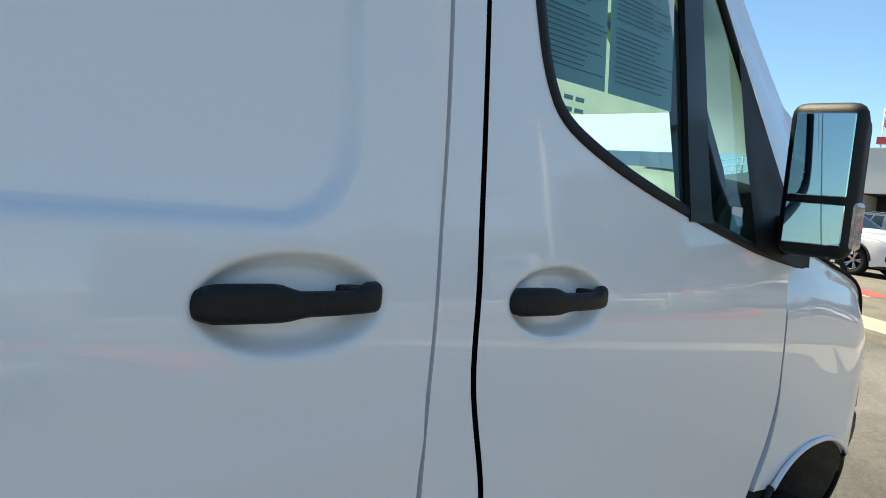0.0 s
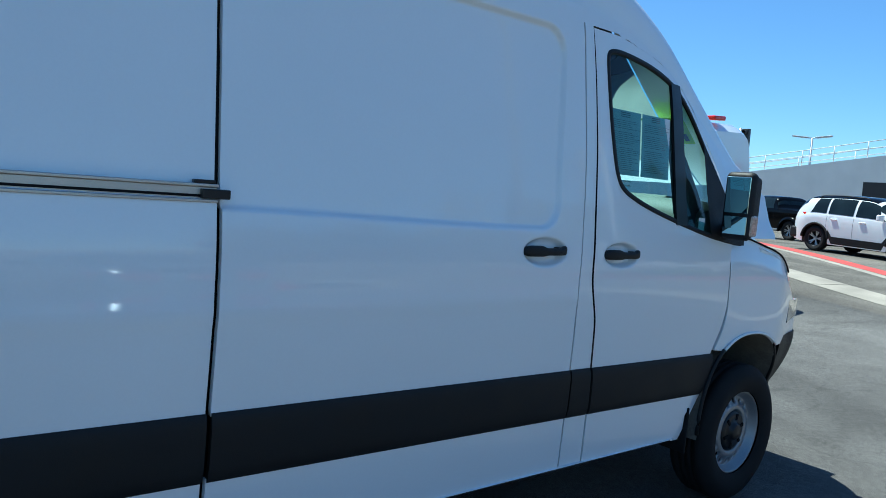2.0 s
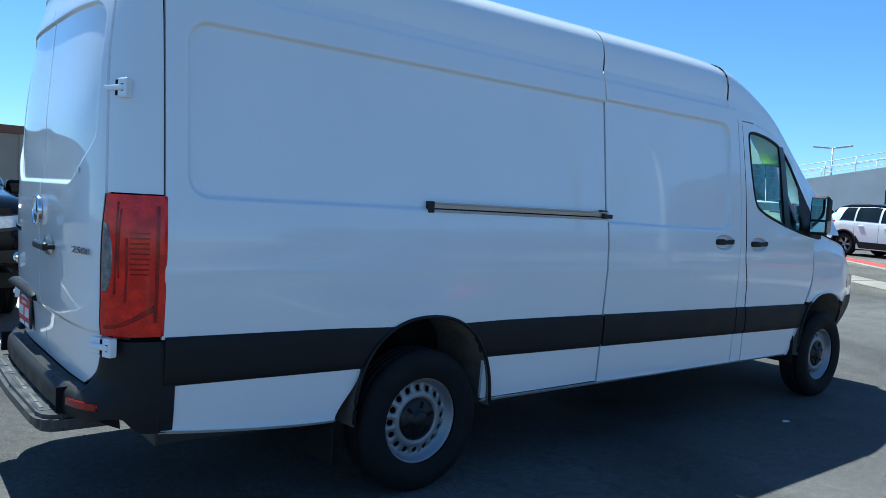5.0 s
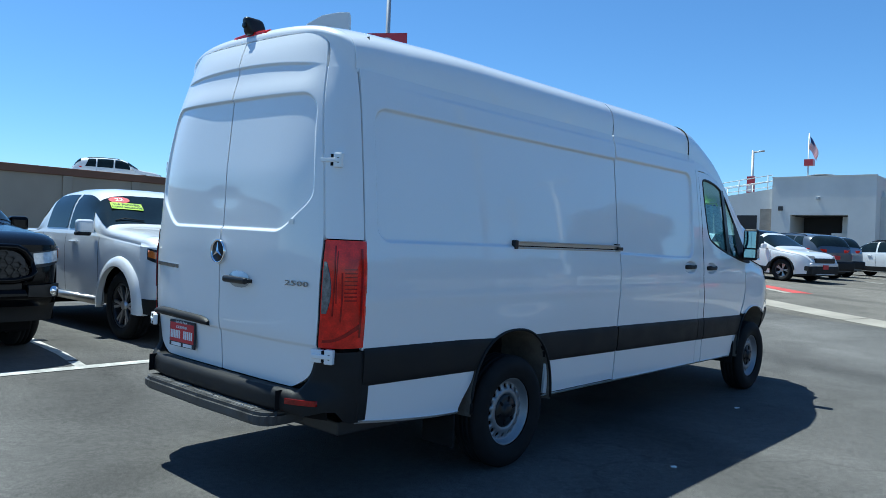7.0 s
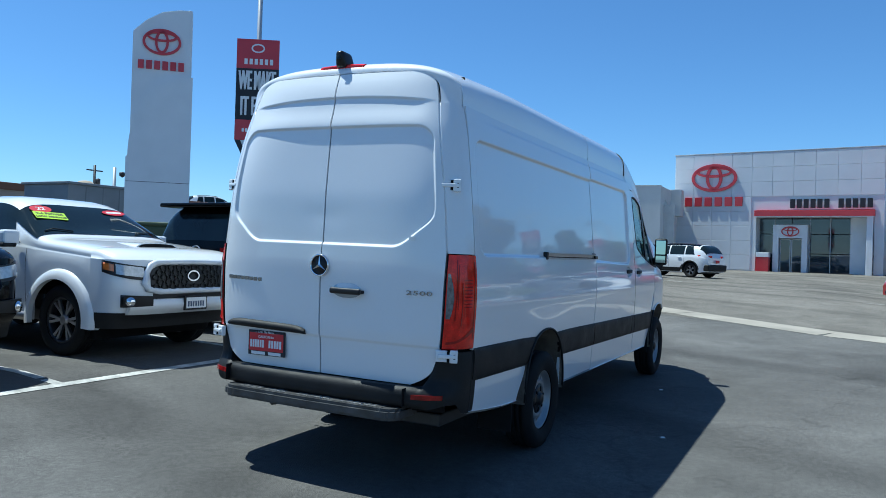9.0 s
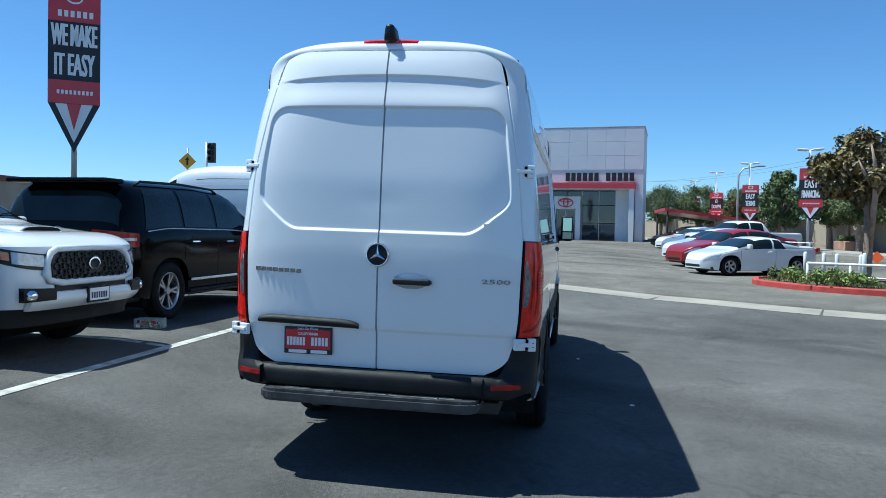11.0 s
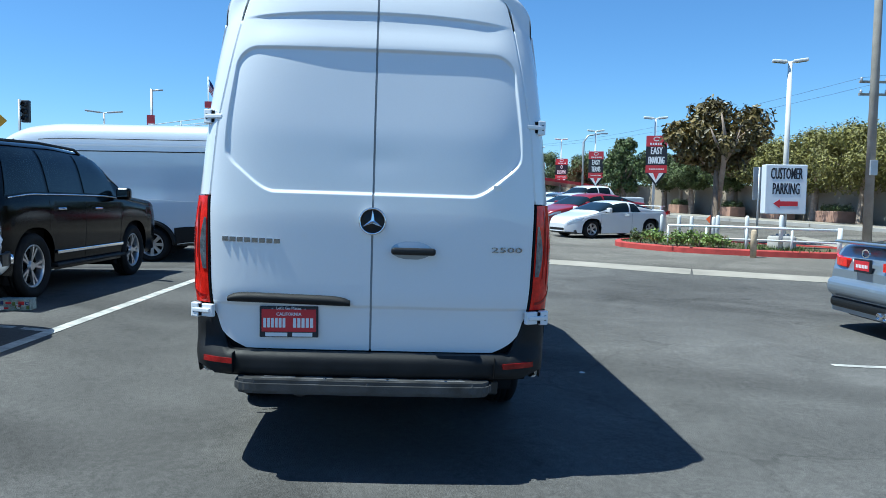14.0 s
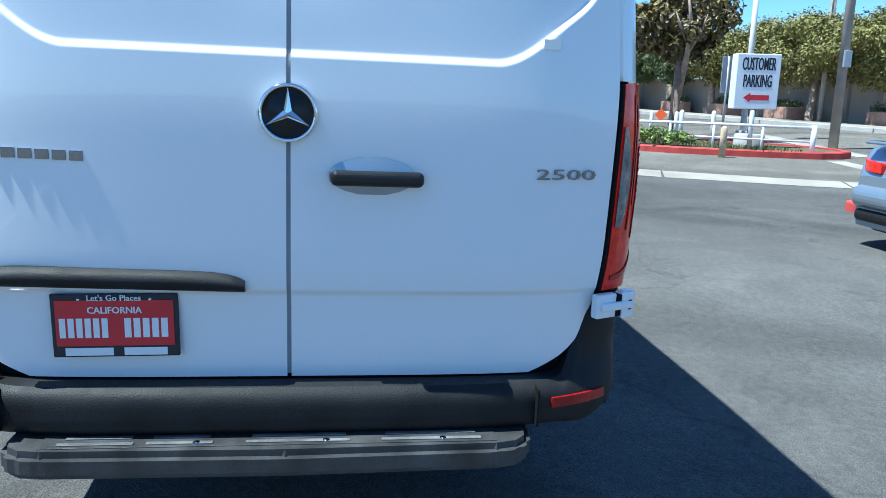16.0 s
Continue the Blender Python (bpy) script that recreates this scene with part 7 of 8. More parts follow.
def tree(name, label, x, y, height, crown_r, crown_low, mat, bark, seed, leaf=0.10, per=70, clumps=45, trunk_r=0.14, squash=0.7, group="", per_limb=7, bare=False):
    r = random.Random(seed)
    z0 = ground_z(x, y)
    t = thing(name, label, "tree", Matrix.Translation((x, y, z0)), group)
    mid = crown_low + (height - crown_low) * 0.45
    lean = (r.uniform(-0.2, 0.2), r.uniform(-0.2, 0.2))
    trunk = part("trunk", tube([(0, 0, -0.05), (0.03, 0.02, 0.15), (lean[0] * 0.4, lean[1] * 0.4, crown_low * 0.6), (lean[0], lean[1], mid), (lean[0] * 1.3, lean[1] * 1.2, height * 0.9)], [trunk_r * 1.35, trunk_r, trunk_r * 0.85, trunk_r * 0.55, trunk_r * 0.15], bark, 12), t)
    C = []
    for k in range(per_limb):
        a = 2 * math.pi * k / per_limb + r.uniform(-0.3, 0.3)
        zb = crown_low * r.uniform(0.75, 1.0) + 0.25 * (mid - crown_low) * r.random()
        rr = crown_r * r.uniform(0.55, 0.85)
        zt = mid + (height - mid) * r.uniform(-0.3, 0.7)
        pts = [(lean[0] * zb / mid, lean[1] * zb / mid, zb), (rr * 0.45 * math.cos(a), rr * 0.45 * math.sin(a), zb + (zt - zb) * 0.55), (rr * math.cos(a), rr * math.sin(a), zt)]
        part("limb", tube(pts, [trunk_r * 0.45, trunk_r * 0.3, trunk_r * 0.1], bark, 8), t)
        C.append((*pts[2], crown_r * 0.3))
    while len(C) < clumps:
        a, u = r.uniform(0, 6.28), r.random() ** 0.5
        zz = r.uniform(-1, 1)
        k = math.sqrt(max(0.05, 1 - zz * zz))
        d = crown_r * k * u * r.uniform(0.75, 1.08)
        C.append((d * math.cos(a), d * math.sin(a), crown_low + (height - crown_low) * (0.5 + 0.5 * zz) * r.uniform(0.9, 1.04), crown_r * r.uniform(0.16, 0.30)))
    if bare:
        for pts, rr in (([(0.02, 0.0, 0.9), (-0.45, 0.08, 1.7), (-0.95, 0.20, 2.5), (-1.25, 0.34, 3.2), (-1.25, 0.45, 3.75)], (0.10, 0.085, 0.07, 0.05, 0.02)), ([(-0.85, 0.18, 2.35), (-1.2, 0.02, 2.85), (-1.3, -0.08, 3.3)], (0.05, 0.04, 0.012)), ([(-0.95, 0.22, 2.6), (-1.25, 0.60, 3.0), (-1.25, 0.75, 3.35)], (0.05, 0.035, 0.012))):
            part("limb", tube(pts, list(rr), bark, 8), t, "bare pale limb")
    part("crown", leaves_mesh(C, per, leaf, mat, seed), t, "uneven leafy crown")
    return t


tree("tree", "magnolia tree with bronze-green leaves in the planter", 16.75, -9.3, 4.05, 1.5, 2.35, LEAF_BRONZE, PALE_BARK, 3, leaf=0.10, per=150, clumps=52, trunk_r=0.14, bare=True)
second = thing("tree_stump", "slim dark second trunk beside the magnolia", "tree", Matrix.Translation((16.1, -9.0, ground_z(16.1, -9.0) + 0.1)))
part("trunk", tube([(0, 0, 0), (0.03, -0.02, 0.8), (0.12, -0.05, 1.9), (0.2, -0.1, 2.9)], [0.10, 0.085, 0.07, 0.04], BARK, 10), second)
tree("tree", "dark leafy tree beside the sale banners", 37.3, -12.3, 4.3, 1.35, 1.5, LEAF, BARK, 8, leaf=0.10, per=120, clumps=46, trunk_r=0.12)
street_trees = [(12.0, 4.1, 2.4, LEAF_YELLOW), (15.6, 4.2, 2.5, LEAF), (19.2, 4.15, 2.5, LEAF_YELLOW), (22.6, 4.2, 2.4, LEAF_YELLOW), (25.6, 4.1, 2.4, LEAF_YELLOW), (28.6, 4.0, 2.2, LEAF_YELLOW), (31.4, 3.9, 2.0, LEAF_YELLOW), (34.4, 3.6, 1.7, LEAF), (37.4, 3.5, 1.7, LEAF), (40.6, 3.4, 1.6, LEAF), (45.0, 3.6, 1.8, LEAF),
                (51.0, 3.9, 2.0, LEAF), (58.0, 4.2, 2.3, LEAF), (67.0, 4.6, 2.6, LEAF), (77.0, 5.0, 2.8, LEAF)]
for i, (x, h, rad, mat) in enumerate(street_trees):
    tree("tree", "dense yellow-green street tree before the garden wall" if mat == LEAF_YELLOW else "dense dark green street tree before the garden wall", x, -22.6 + 0.24 * x - 2.7 - (i % 2) * 0.3, h, rad, 1.75, mat, PALE_BARK, 11 + i, leaf=0.075, per=230, clumps=80, trunk_r=0.19, group="street trees", per_limb=5)


def shrub(x, y, rad, seed, mat=LEAF, label="low green shrub in the planter", h=0.35):
    z = ground_z(x, y) + 0.1
    s = thing("shrub", label, "shrub", Matrix.Translation((x, y, z)), "planter shrubs")
    r = random.Random(seed)
    for k in range(5):
        a = r.uniform(0, 6.28)
        part("stem", tube([(0, 0, 0), (rad * 0.5 * math.cos(a), rad * 0.5 * math.sin(a), h)], [0.012, 0.006], BARK, 6), s)
    part("foliage", leaves_mesh([(r.uniform(-rad, rad) * 0.7, r.uniform(-rad, rad) * 0.7, h * r.uniform(0.5, 1.0), rad * 0.4) for _ in range(9)], 45, 0.05, mat, seed), s)


for i, (x, y, rr, mm) in enumerate([(14.4, -6.75, 0.35, SHRUB_LEAF), (13.7, -7.1, 0.42, SHRUB_LEAF), (13.35, -7.5, 0.4, SHRUB_LEAF), (13.1, -7.95, 0.35, SHRUB_LEAF), (15.3, -6.6, 0.3, LEAF), (14.0, -7.6, 0.35, SHRUB_LEAF)]):
    shrub(x, y, rr, 30 + i, mm)

# pipe rail, bollards, posts of the planter
rail_pts = [(14.05, -6.95), (12.95, -8.55), (11.95, -10.35)]
pr = thing("pipe_rail", "white painted pipe rail along the planter", "railing")
zr = [ground_z(*p) for p in rail_pts]
part("top_rail", tube([(p[0], p[1], z + 0.66) for p, z in zip(rail_pts, zr)], 0.034, WHITE_METAL, 10), pr)
part("lower_rail", tube([(p[0], p[1], z + 0.36) for p, z in zip(rail_pts, zr)], 0.024, WHITE_METAL, 10), pr)
for k in (0.0, 0.5, 1.0, 1.5, 2.0):
    i = min(1, int(k))
    f = k - i
    x, y = rail_pts[i][0] + (rail_pts[i + 1][0] - rail_pts[i][0]) * f, rail_pts[i][1] + (rail_pts[i + 1][1] - rail_pts[i][1]) * f
    part("rail_post", tube([(x, y, ground_z(x, y)), (x, y, ground_z(x, y) + (0.72 if k == 2.0 else 0.66))], 0.055 if k == 2.0 else 0.03, WHITE_METAL, 12), pr)
gp = tagged(part("guard_post", tube([(0, 0, 0), (0, 0, 0.62), (0, 0, 0.66)], [0.07, 0.07, 0.04], material("rusty_cream_paint", (0.52, 0.40, 0.26), 0.7, vary=0.25, scale=8, bump=0.3), 14), None, "", Matrix.Translation((12.0, -8.3, ground_z(12.0, -8.3)))), "worn cream guard post with rust by the kerb", "post")
for x, y, h in ((16.5, -7.6, 0.75), (15.9, -7.9, 0.75), (14.4, -8.3, 0.75), (13.9, -8.2, 0.8), (13.5, -8.8, 0.8), (12.7, -9.3, 0.85), (15.2, -8.0, 0.75)):
    b = tagged(part("bollard", tube([(0, 0, 0), (0, 0, h), (0, 0, h + 0.04)], [0.052, 0.052, 0.025], WHITE_METAL, 14), None, "", Matrix.Translation((x, y, ground_z(x, y) + 0.1))), "white painted pipe bollard in the planter", "bollard", "planter bollards")

# customer parking sign
SM = Matrix.Translation((13.2, -9.62, ground_z(13.2, -9.6) + 0.1)) @ Matrix.Rotation(radians(-6), 4, "Z")
cs = thing("parking_sign", "white box sign, black lettering and red arrow on a post", "sign", SM)
part("sign_box", box((-0.02, -0.51, 0.90), (0.30, 0.51, 2.14), SIGN_WHITE, 0.02), cs, "white sign cabinet")
fm = Matrix(((0, 0, -1, 0), (-1, 0, 0, 0), (0, 1, 0, 0), (0, 0, 0, 1)))
part("sign_text", text_mesh("CUSTOMER", 0.40, BLACK_PRINT, 0.002, 0.375, 0.016), cs, "black lettering", Matrix.Translation((-0.024, 0, 1.90)) @ fm)
part("sign_text", text_mesh("PARKING", 0.40, BLACK_PRINT, 0.002, 0.40, 0.016), cs, "black lettering", Matrix.Translation((-0.024, 0, 1.52)) @ fm)
part("arrow", plate([(-0.30, 0.0), (-0.14, 0.11), (-0.14, 0.06), (0.30, 0.06), (0.30, -0.06), (-0.14, -0.06), (-0.14, -0.11)], 0.004, RED_PRINT, Matrix.Translation((-0.022, 0, 1.16)) @ fm), cs, "red arrow")
part("post", tube([(0.12, 0, 0.0), (0.12, 0, 0.95)], 0.055, GALV, 12), cs)
part("footing", revolve([(0.0, 0.34), (0.30, 0.34), (0.34, 0.30), (0.34, 0.0)], CONCRETE, 24, "z"), cs, "round concrete footing", Matrix.Translation((0.12, 0, 0)))
sp = thing("sign_post", "grey sign seen edge-on on a slim steel post", "sign", Matrix.Translation((13.9, -9.25, ground_z(13.9, -9.2) + 0.1)))
part("post", tube([(0, 0, 0), (0, 0, 2.1)], 0.03, GALV, 8), sp)
part("sign_plate", box((-0.02, -0.10, 1.25), (0.0, 0.16, 2.1), GALV, 0.004), sp)


def lamp_post(x, y, h, heads, label, heading=0.0, mat=WHITE_METAL, r=0.09, reach=1.0):
    lp = thing("street_lamp", label, "street lamp", Matrix.Translation((x, y, ground_z(x, y))) @ Matrix.Rotation(heading, 4, "Z"))
    part("pole", tube([(0, 0, 0), (0, 0, h)], [r, r * 0.7], mat, 12), lp)
    part("base", revolve([(0.0, 0.3), (r * 2, 0.3), (r * 2.2, 0.25), (r * 2.2, 0.0)], CONCRETE, 18, "z"), lp)
    for a in heads:
        hd = part("lamp_head", box((0.08, -0.12, -0.035), (0.50, 0.12, 0.045), mat, 0.025), lp, "", Matrix.Translation((0, 0, h)) @ Matrix.Rotation(a, 4, "Z") @ Matrix.Rotation(radians(-6), 4, "Y") @ Matrix.Diagonal((reach, 1.0 + 0.3 * (reach - 1), reach ** 0.5, 1)))
        part("arm", tube([(0, 0, 0), (0.2, 0, 0)], 0.03, mat, 8), hd)
        part("lamp_glass", box((0.14, -0.09, -0.042), (0.45, 0.09, -0.034), CLEAR_LENS), hd)
    return lp


lamp_post(16.9, -11.45, 5.42, (1.2, -2.0), "white twin-head lot lamp on a tall pole")
lamp_post(82.0, 34.4, 9.3, (1.6, -1.6), "grey twin-arm lot lamp above the ramp", 0.2, GALV, 0.14, 4.0)
for x, y, h in ((26.1, -10.5, 4.4), (38.6, -11.0, 4.8), (50.8, -11.4, 5.0), (62.9, -11.8, 5.0), (74, -12.2, 5.0)):
    lamp_post(x + 0.25, y, h + 0.2, (1.4, -1.7), "white lot lamp carrying a sale banner", 0.0, WHITE_METAL, 0.06)
cobra = thing("street_lamp", "grey street lamp with a curved arm", "street lamp", Matrix.Translation((42.6, -11.15, ground_z(42.6, -11.15))))
part("pole", tube([(0, 0, 0), (0, 0, 4.6), (0.02, -0.3, 5.0), (0.02, -1.2, 5.15)], [0.09, 0.07, 0.05, 0.04], GALV, 10), cobra)
part("lamp_head", box((-0.06, -1.55, 5.10), (0.10, -1.1, 5.2), GALV, 0.03), cobra)


def banner(x, y, top, bottom, w, heading, words, label, sizes, tail=0.5):
    """A sale banner: red head with an oval, black field with words, red foot and a pointed tail."""
    z0 = ground_z(x, y)
    b = thing("sale_banner", label, "banner", Matrix.Translation((x, y, 0)) @ Matrix.Rotation(radians(heading), 4, "Z"), "sale banners")
    h = top - bottom
    part("banner_cloth", box((-0.015, -w / 2, bottom), (0.015, w / 2, top), BLACK_PRINT), b, "black printed banner")
    part("head_panel", box((-0.020, -w / 2, top - h * 0.29), (0.02, w / 2, top), SIGN_RED), b, "red head panel")
    part("foot_panel", box((-0.020, -w / 2, bottom), (0.02, w / 2, bottom + h * 0.20), SIGN_RED), b, "red foot panel")
    part("oval", ring_mesh(w * 0.16, w * 0.11, w * 0.035, 0.004, WHITE_PRINT, 24, Matrix.Translation((-0.022, 0, top - h * 0.09)) @ fm), b, "white oval ring")
    for k in range(6):
        ya = -w * 0.36 + w * 0.72 * k / 6
        part("name_bar", box((-0.024, ya, top - h * 0.25), (-0.02, ya + w * 0.075, top - h * 0.195), WHITE_PRINT), b, "pale bar")
    for k in range(9):
        ya = -w * 0.36 + w * 0.72 * k / 9
        part("name_bar", box((-0.024, ya, bottom + h * 0.08), (-0.02, ya + w * 0.05, bottom + h * 0.115), WHITE_PRINT), b, "pale bar")
    for i, (t, s) in enumerate(zip(words, sizes)):
        zc = top - h * (0.29 + 0.51 * (i + 0.5) / len(words))
        part("banner_text", text_mesh(t, h * 0.27 * (2 / max(2, len(words))), WHITE_PRINT, 0.002, s), b, "white lettering", Matrix.Translation((-0.019, 0, zc)) @ fm)
    part("banner_tail", plate([(-w / 2, 0), (w / 2, 0), (0, -tail)], 0.03, BLACK_PRINT, Matrix.Translation((0.015, 0, bottom)) @ fm), b, "pointed black tail")
    part("tail_inset", plate([(-w * 0.36, -0.01), (w * 0.36, -0.01), (0, -tail * 0.8)], 0.006, WHITE_PRINT, Matrix.Translation((-0.016, 0, bottom)) @ fm), b, "white triangle")
    part("tail_inset", plate([(-w * 0.14, -0.01), (w * 0.14, -0.01), (0, -tail * 0.55)], 0.006, SIGN_RED, Matrix.Translation((-0.020, 0, bottom)) @ fm), b, "red triangle")
    return b


bw = banner(8.22, 9.0, 6.3, 3.95, 0.97, 32, ("WE MAKE", "IT EASY"), "tall red and black sale banner on a steel pole", (0.30, 0.35), 1.0)
part("pole", tube([(0.09, 0.0, ground_z(8.2, 9.0)), (0.09, 0, 9.5)], 0.055, GALV, 12), bw, "galvanised pole")
for x, y, t, b_, w_, words, sz in ((26.1, -10.5, 4.2, 2.65, 0.86, ("EASY", "FINANCING"), (0.52, 0.29)), (38.6, -11.0, 4.3, 2.75, 0.86, ("EASY", "TERMS"), (0.52, 0.42)), (50.8, -11.4, 4.5, 3.0, 0.9, ("0", "DOWN"), (0.8, 0.45)), (62.9, -11.8, 4.7, 3.1, 0.9, ("GREAT", "DEALS"), (0.42, 0.42)), (74.0, -12.2, 4.8, 3.2, 0.9, ("GREAT", "DEALS"), (0.42, 0.42))):
    banner(x, y, t, b_, w_, -18, words, "red and black sale banner on a lamp pole", sz, 0.55)

# ---- tall dealer pylon ----
PM = Matrix.Translation((12.75, 17.0, ground_z(12.7, 17.0))) @ Matrix.Rotation(radians(43), 4, "Z")
py = thing("dealer_pylon", "tall pale grey sign pylon with red emblem and a curved step", "sign", PM)
# local: -x faces the lot, y across
part("pylon_slab", plate([(-0.90, 0.0), (0.93, 0.0), (0.93, 9.0), (0.55, 8.98), (0.0, 8.86), (-0.5, 8.55), (-0.90, 8.15)], 0.55, SIGN_WHITE, Matrix.Translation((0.3, 0, 0)) @ fm, 0.02), py, "pale metal slab")
arcp = [(-1.0, 0.0), (1.0, 0.0), (1.0, 6.75)] + [(1.0 - 1.95 * math.sin(a) ** 0.9, 6.75 - 2.7 * (1 - math.cos(a)) ** 1.1) for a in lin(0.15, math.pi / 2, 16)] + [(-1.0, 4.0)]
part("pylon_front", plate(arcp, 0.10, SIGN_WHITE, Matrix.Translation((-0.252, 0, 0)) @ fm, 0.01), py, "front slab with a curved top")


def emblem(parent, mat, rx, ry, m, thick=0.06):
    e = part("emblem", ring_mesh(rx, ry, rx * 0.13, thick, mat, 48, m), parent, "red oval emblem")
    part("emblem_oval", ring_mesh(rx * 0.36, ry * 0.88, rx * 0.13, thick, mat, 36, m), e)
    part("emblem_oval", ring_mesh(rx * 0.78, ry * 0.40, rx * 0.12, thick, mat, 36, m @ Matrix.Translation((0, ry * 0.42, 0))), e)
    return e


emblem(py, SIGN_RED, 0.60, 0.43, Matrix.Translation((-0.25, 0.0, 7.85)) @ fm)


def word_blocks(parent, n, y0, y1, z0, z1, x, mat, m=Matrix()):
    """A brand word as plain upright blocks of its size and colour."""
    for i in range(n):
        a = y0 + (y1 - y0) * i / n
        b = a + (y1 - y0) / n * 0.72
        part("name_block", box((x - 0.05, min(a, b), z0), (x, max(a, b), z1), mat, 0.01), parent, "plain coloured block", m)


word_blocks(py, 6, 0.72, -0.78, 6.93, 7.22, -0.25, SIGN_RED)
for z in (1.6, 3.2):
    part("slab_joint", box((-0.358, -0.98, z), (-0.352, 0.98, z + 0.012), DARK_GAP), py)

# ---- showroom building ----
U = Vector((-0.13, -0.9915, 0)).normalized()
BX = Matrix(((U.x, 0.9915, 0, 57.0), (U.y, -0.13, 0, 7.8), (0, 0, 1, 0.92), (0, 0, 0, 1)))  # x along the front, y into the building
sh = thing("showroom", "pale panelled showroom building with a red band over glazed doors", "building", BX)
T = 8.9
part("wall", boxes([((0, 0, -0.3), (6.2, 6, T)), ((6.2, 0, 4.55), (14.0, 6, T)), ((14.0, 0, -0.3), (14.6, 6, T)), ((6.2, 5.5, -0.3), (14.0, 6, 4.55))], FACADE), sh)
part("parapet_cap", box((-0.05, -0.05, T), (14.65, 6, T + 0.08), GALV, 0.01), sh)
pw, ph = 1.46, 1.11
for i in range(11):
    for j in range(8):
        a, b, c, d = i * pw + 0.015, min(14.58, (i + 1) * pw - 0.015), j * ph + 0.015, (j + 1) * ph - 0.015
        if b - a < 0.2 or (a < 13.98 and b > 6.22 and c < 4.5):
            continue
        part("facade_panel", box((a, -0.035, c), (b, -0.001, d), FACADE, 0.006, 1), sh)
part("red_band", box((6.15, -0.5, 4.05), (14.05, 0.0, 4.48), SIGN_RED, 0.02), sh, "red band")
part("band_soffit", box((6.2, -0.45, 3.98), (14.0, 5.4, 4.05), SIGN_WHITE), sh)
part("column", box((13.55, -0.35, -0.3), (13.95, 0.05, 4.05), SIGN_WHITE, 0.02), sh)
part("portal", boxes([((7.35, 0.3, -0.2), (7.75, 1.1, 3.45)), ((9.35, 0.3, -0.2), (9.72, 1.1, 3.45)), ((7.75, 0.3, 2.45), (9.35, 1.1, 3.45))], SIGN_WHITE, 0.01), sh, "white entrance portal")
emblem(sh, SIGN_RED, 0.62, 0.38, Matrix.Translation((8.55, 0.28, 2.95)) @ Matrix(((1, 0, 0, 0), (0, 0, -1, 0), (0, 1, 0, 0), (0, 0, 0, 1))), 0.04)
for a, b in ((6.25, 7.3), (9.78, 11.1), (11.16, 12.4)):
    for c, d in ((-0.1, 1.3), (1.36, 2.75), (2.81, 3.96)):
        part("glass_pane", box((a, 1.20, c), (b, 1.22, d), SHOP_GLASS), sh, "dark shop glass")
for a, b in ((7.35, 8.5), (8.56, 9.72)):
    part("glass_pane", box((a, 1.2, 3.5), (b, 1.22, 3.96), SHOP_GLASS), sh)
part("side_return", box((12.45, 1.0, -0.3), (13.55, 1.3, 3.98), SIGN_WHITE), sh)
for a, b in ((7.78, 8.53), (8.57, 9.32)):
    dr = part("glass_door", box((a, 0.75, -0.1), (b, 0.78, 2.42), SHOP_GLASS), sh, "glazed entrance door")
    part("door_frame", boxes([((a, 0.72, -0.1), (a + 0.07, 0.81, 2.42)), ((b - 0.07, 0.72, -0.1), (b, 0.81, 2.42)), ((a, 0.72, 2.34), (b, 0.81, 2.42))], GALV), dr)
for a in (6.2, 7.3, 9.74, 11.1, 12.4):
    part("mullion", box((a, 1.12, -0.1), (a + 0.055, 1.24, 3.98), GALV), sh)
part("red_plinth", box((6.3, -0.3, -0.3), (7.2, 0.4, 1.0), SIGN_RED, 0.02), sh, "red and white display plinth")
part("plinth_top", box((6.3, -0.32, 1.0), (7.2, 0.4, 1.35), SIGN_WHITE, 0.02), sh)
em = Matrix(((1, 0, 0, 0), (0, 0, -1, 0), (0, 1, 0, 0), (0, 0, 0, 1)))
emblem(sh, SIGN_RED, 1.72, 1.08, Matrix.Translation((3.05, -0.04, 7.05)) @ em, 0.12)
for i in range(6):
    part("name_block", box((0.85 + i * 0.76, -0.14, 4.85), (0.85 + i * 0.76 + 0.55, -0.036, 5.55), SIGN_RED, 0.02), sh, "plain red block")
for i in range(12):
    if i != 6:
        part("name_block", box((8.55 + i * 0.455, -0.10, 4.66), (8.55 + i * 0.455 + 0.33, -0.036, 5.32), BLACK_PRINT, 0.01), sh, "plain black block")

# ---- service building, block wall and ramp ----
sv = thing("service_building", "white stucco service building with a dark open bay", "building", Matrix.Translation((50, 0, 0.5)))
for lo, hi in (((0, 12.75, -0.2), (8, 14.0, 6.3)), ((0, 9.2, 3.75), (8, 12.75, 6.3)), ((0, 7.6, -0.2), (8, 9.2, 6.3)), ((6.0, 9.2, -0.2), (8, 12.75, 3.75))):
    part("wall", box(lo, hi, STUCCO), sv)
# near-black ceiling and back sheets carry the bay's shade in their colour
part("bay_ceiling", box((0.3, 9.2, 3.70), (6, 12.75, 3.745), INTERIOR_SHADE), sv)
part("bay_back", box((3.0, 9.22, -0.1), (3.05, 12.73, 3.7), INTERIOR_SHADE), sv)
part("bay_screen", box((1.0, 9.3, 0.2), (1.06, 10.4, 2.6), STUCCO), sv)
part("wall_vent", box((-0.06, 13.25, 4.05), (0.0, 13.55, 4.35), DARK_METAL, 0.01), sv, "dark wall vent")
part("wall_lamp", box((-0.35, 10.9, 4.75), (0.0, 11.1, 4.95), GALV, 0.03), sv, "grey wall lamp")
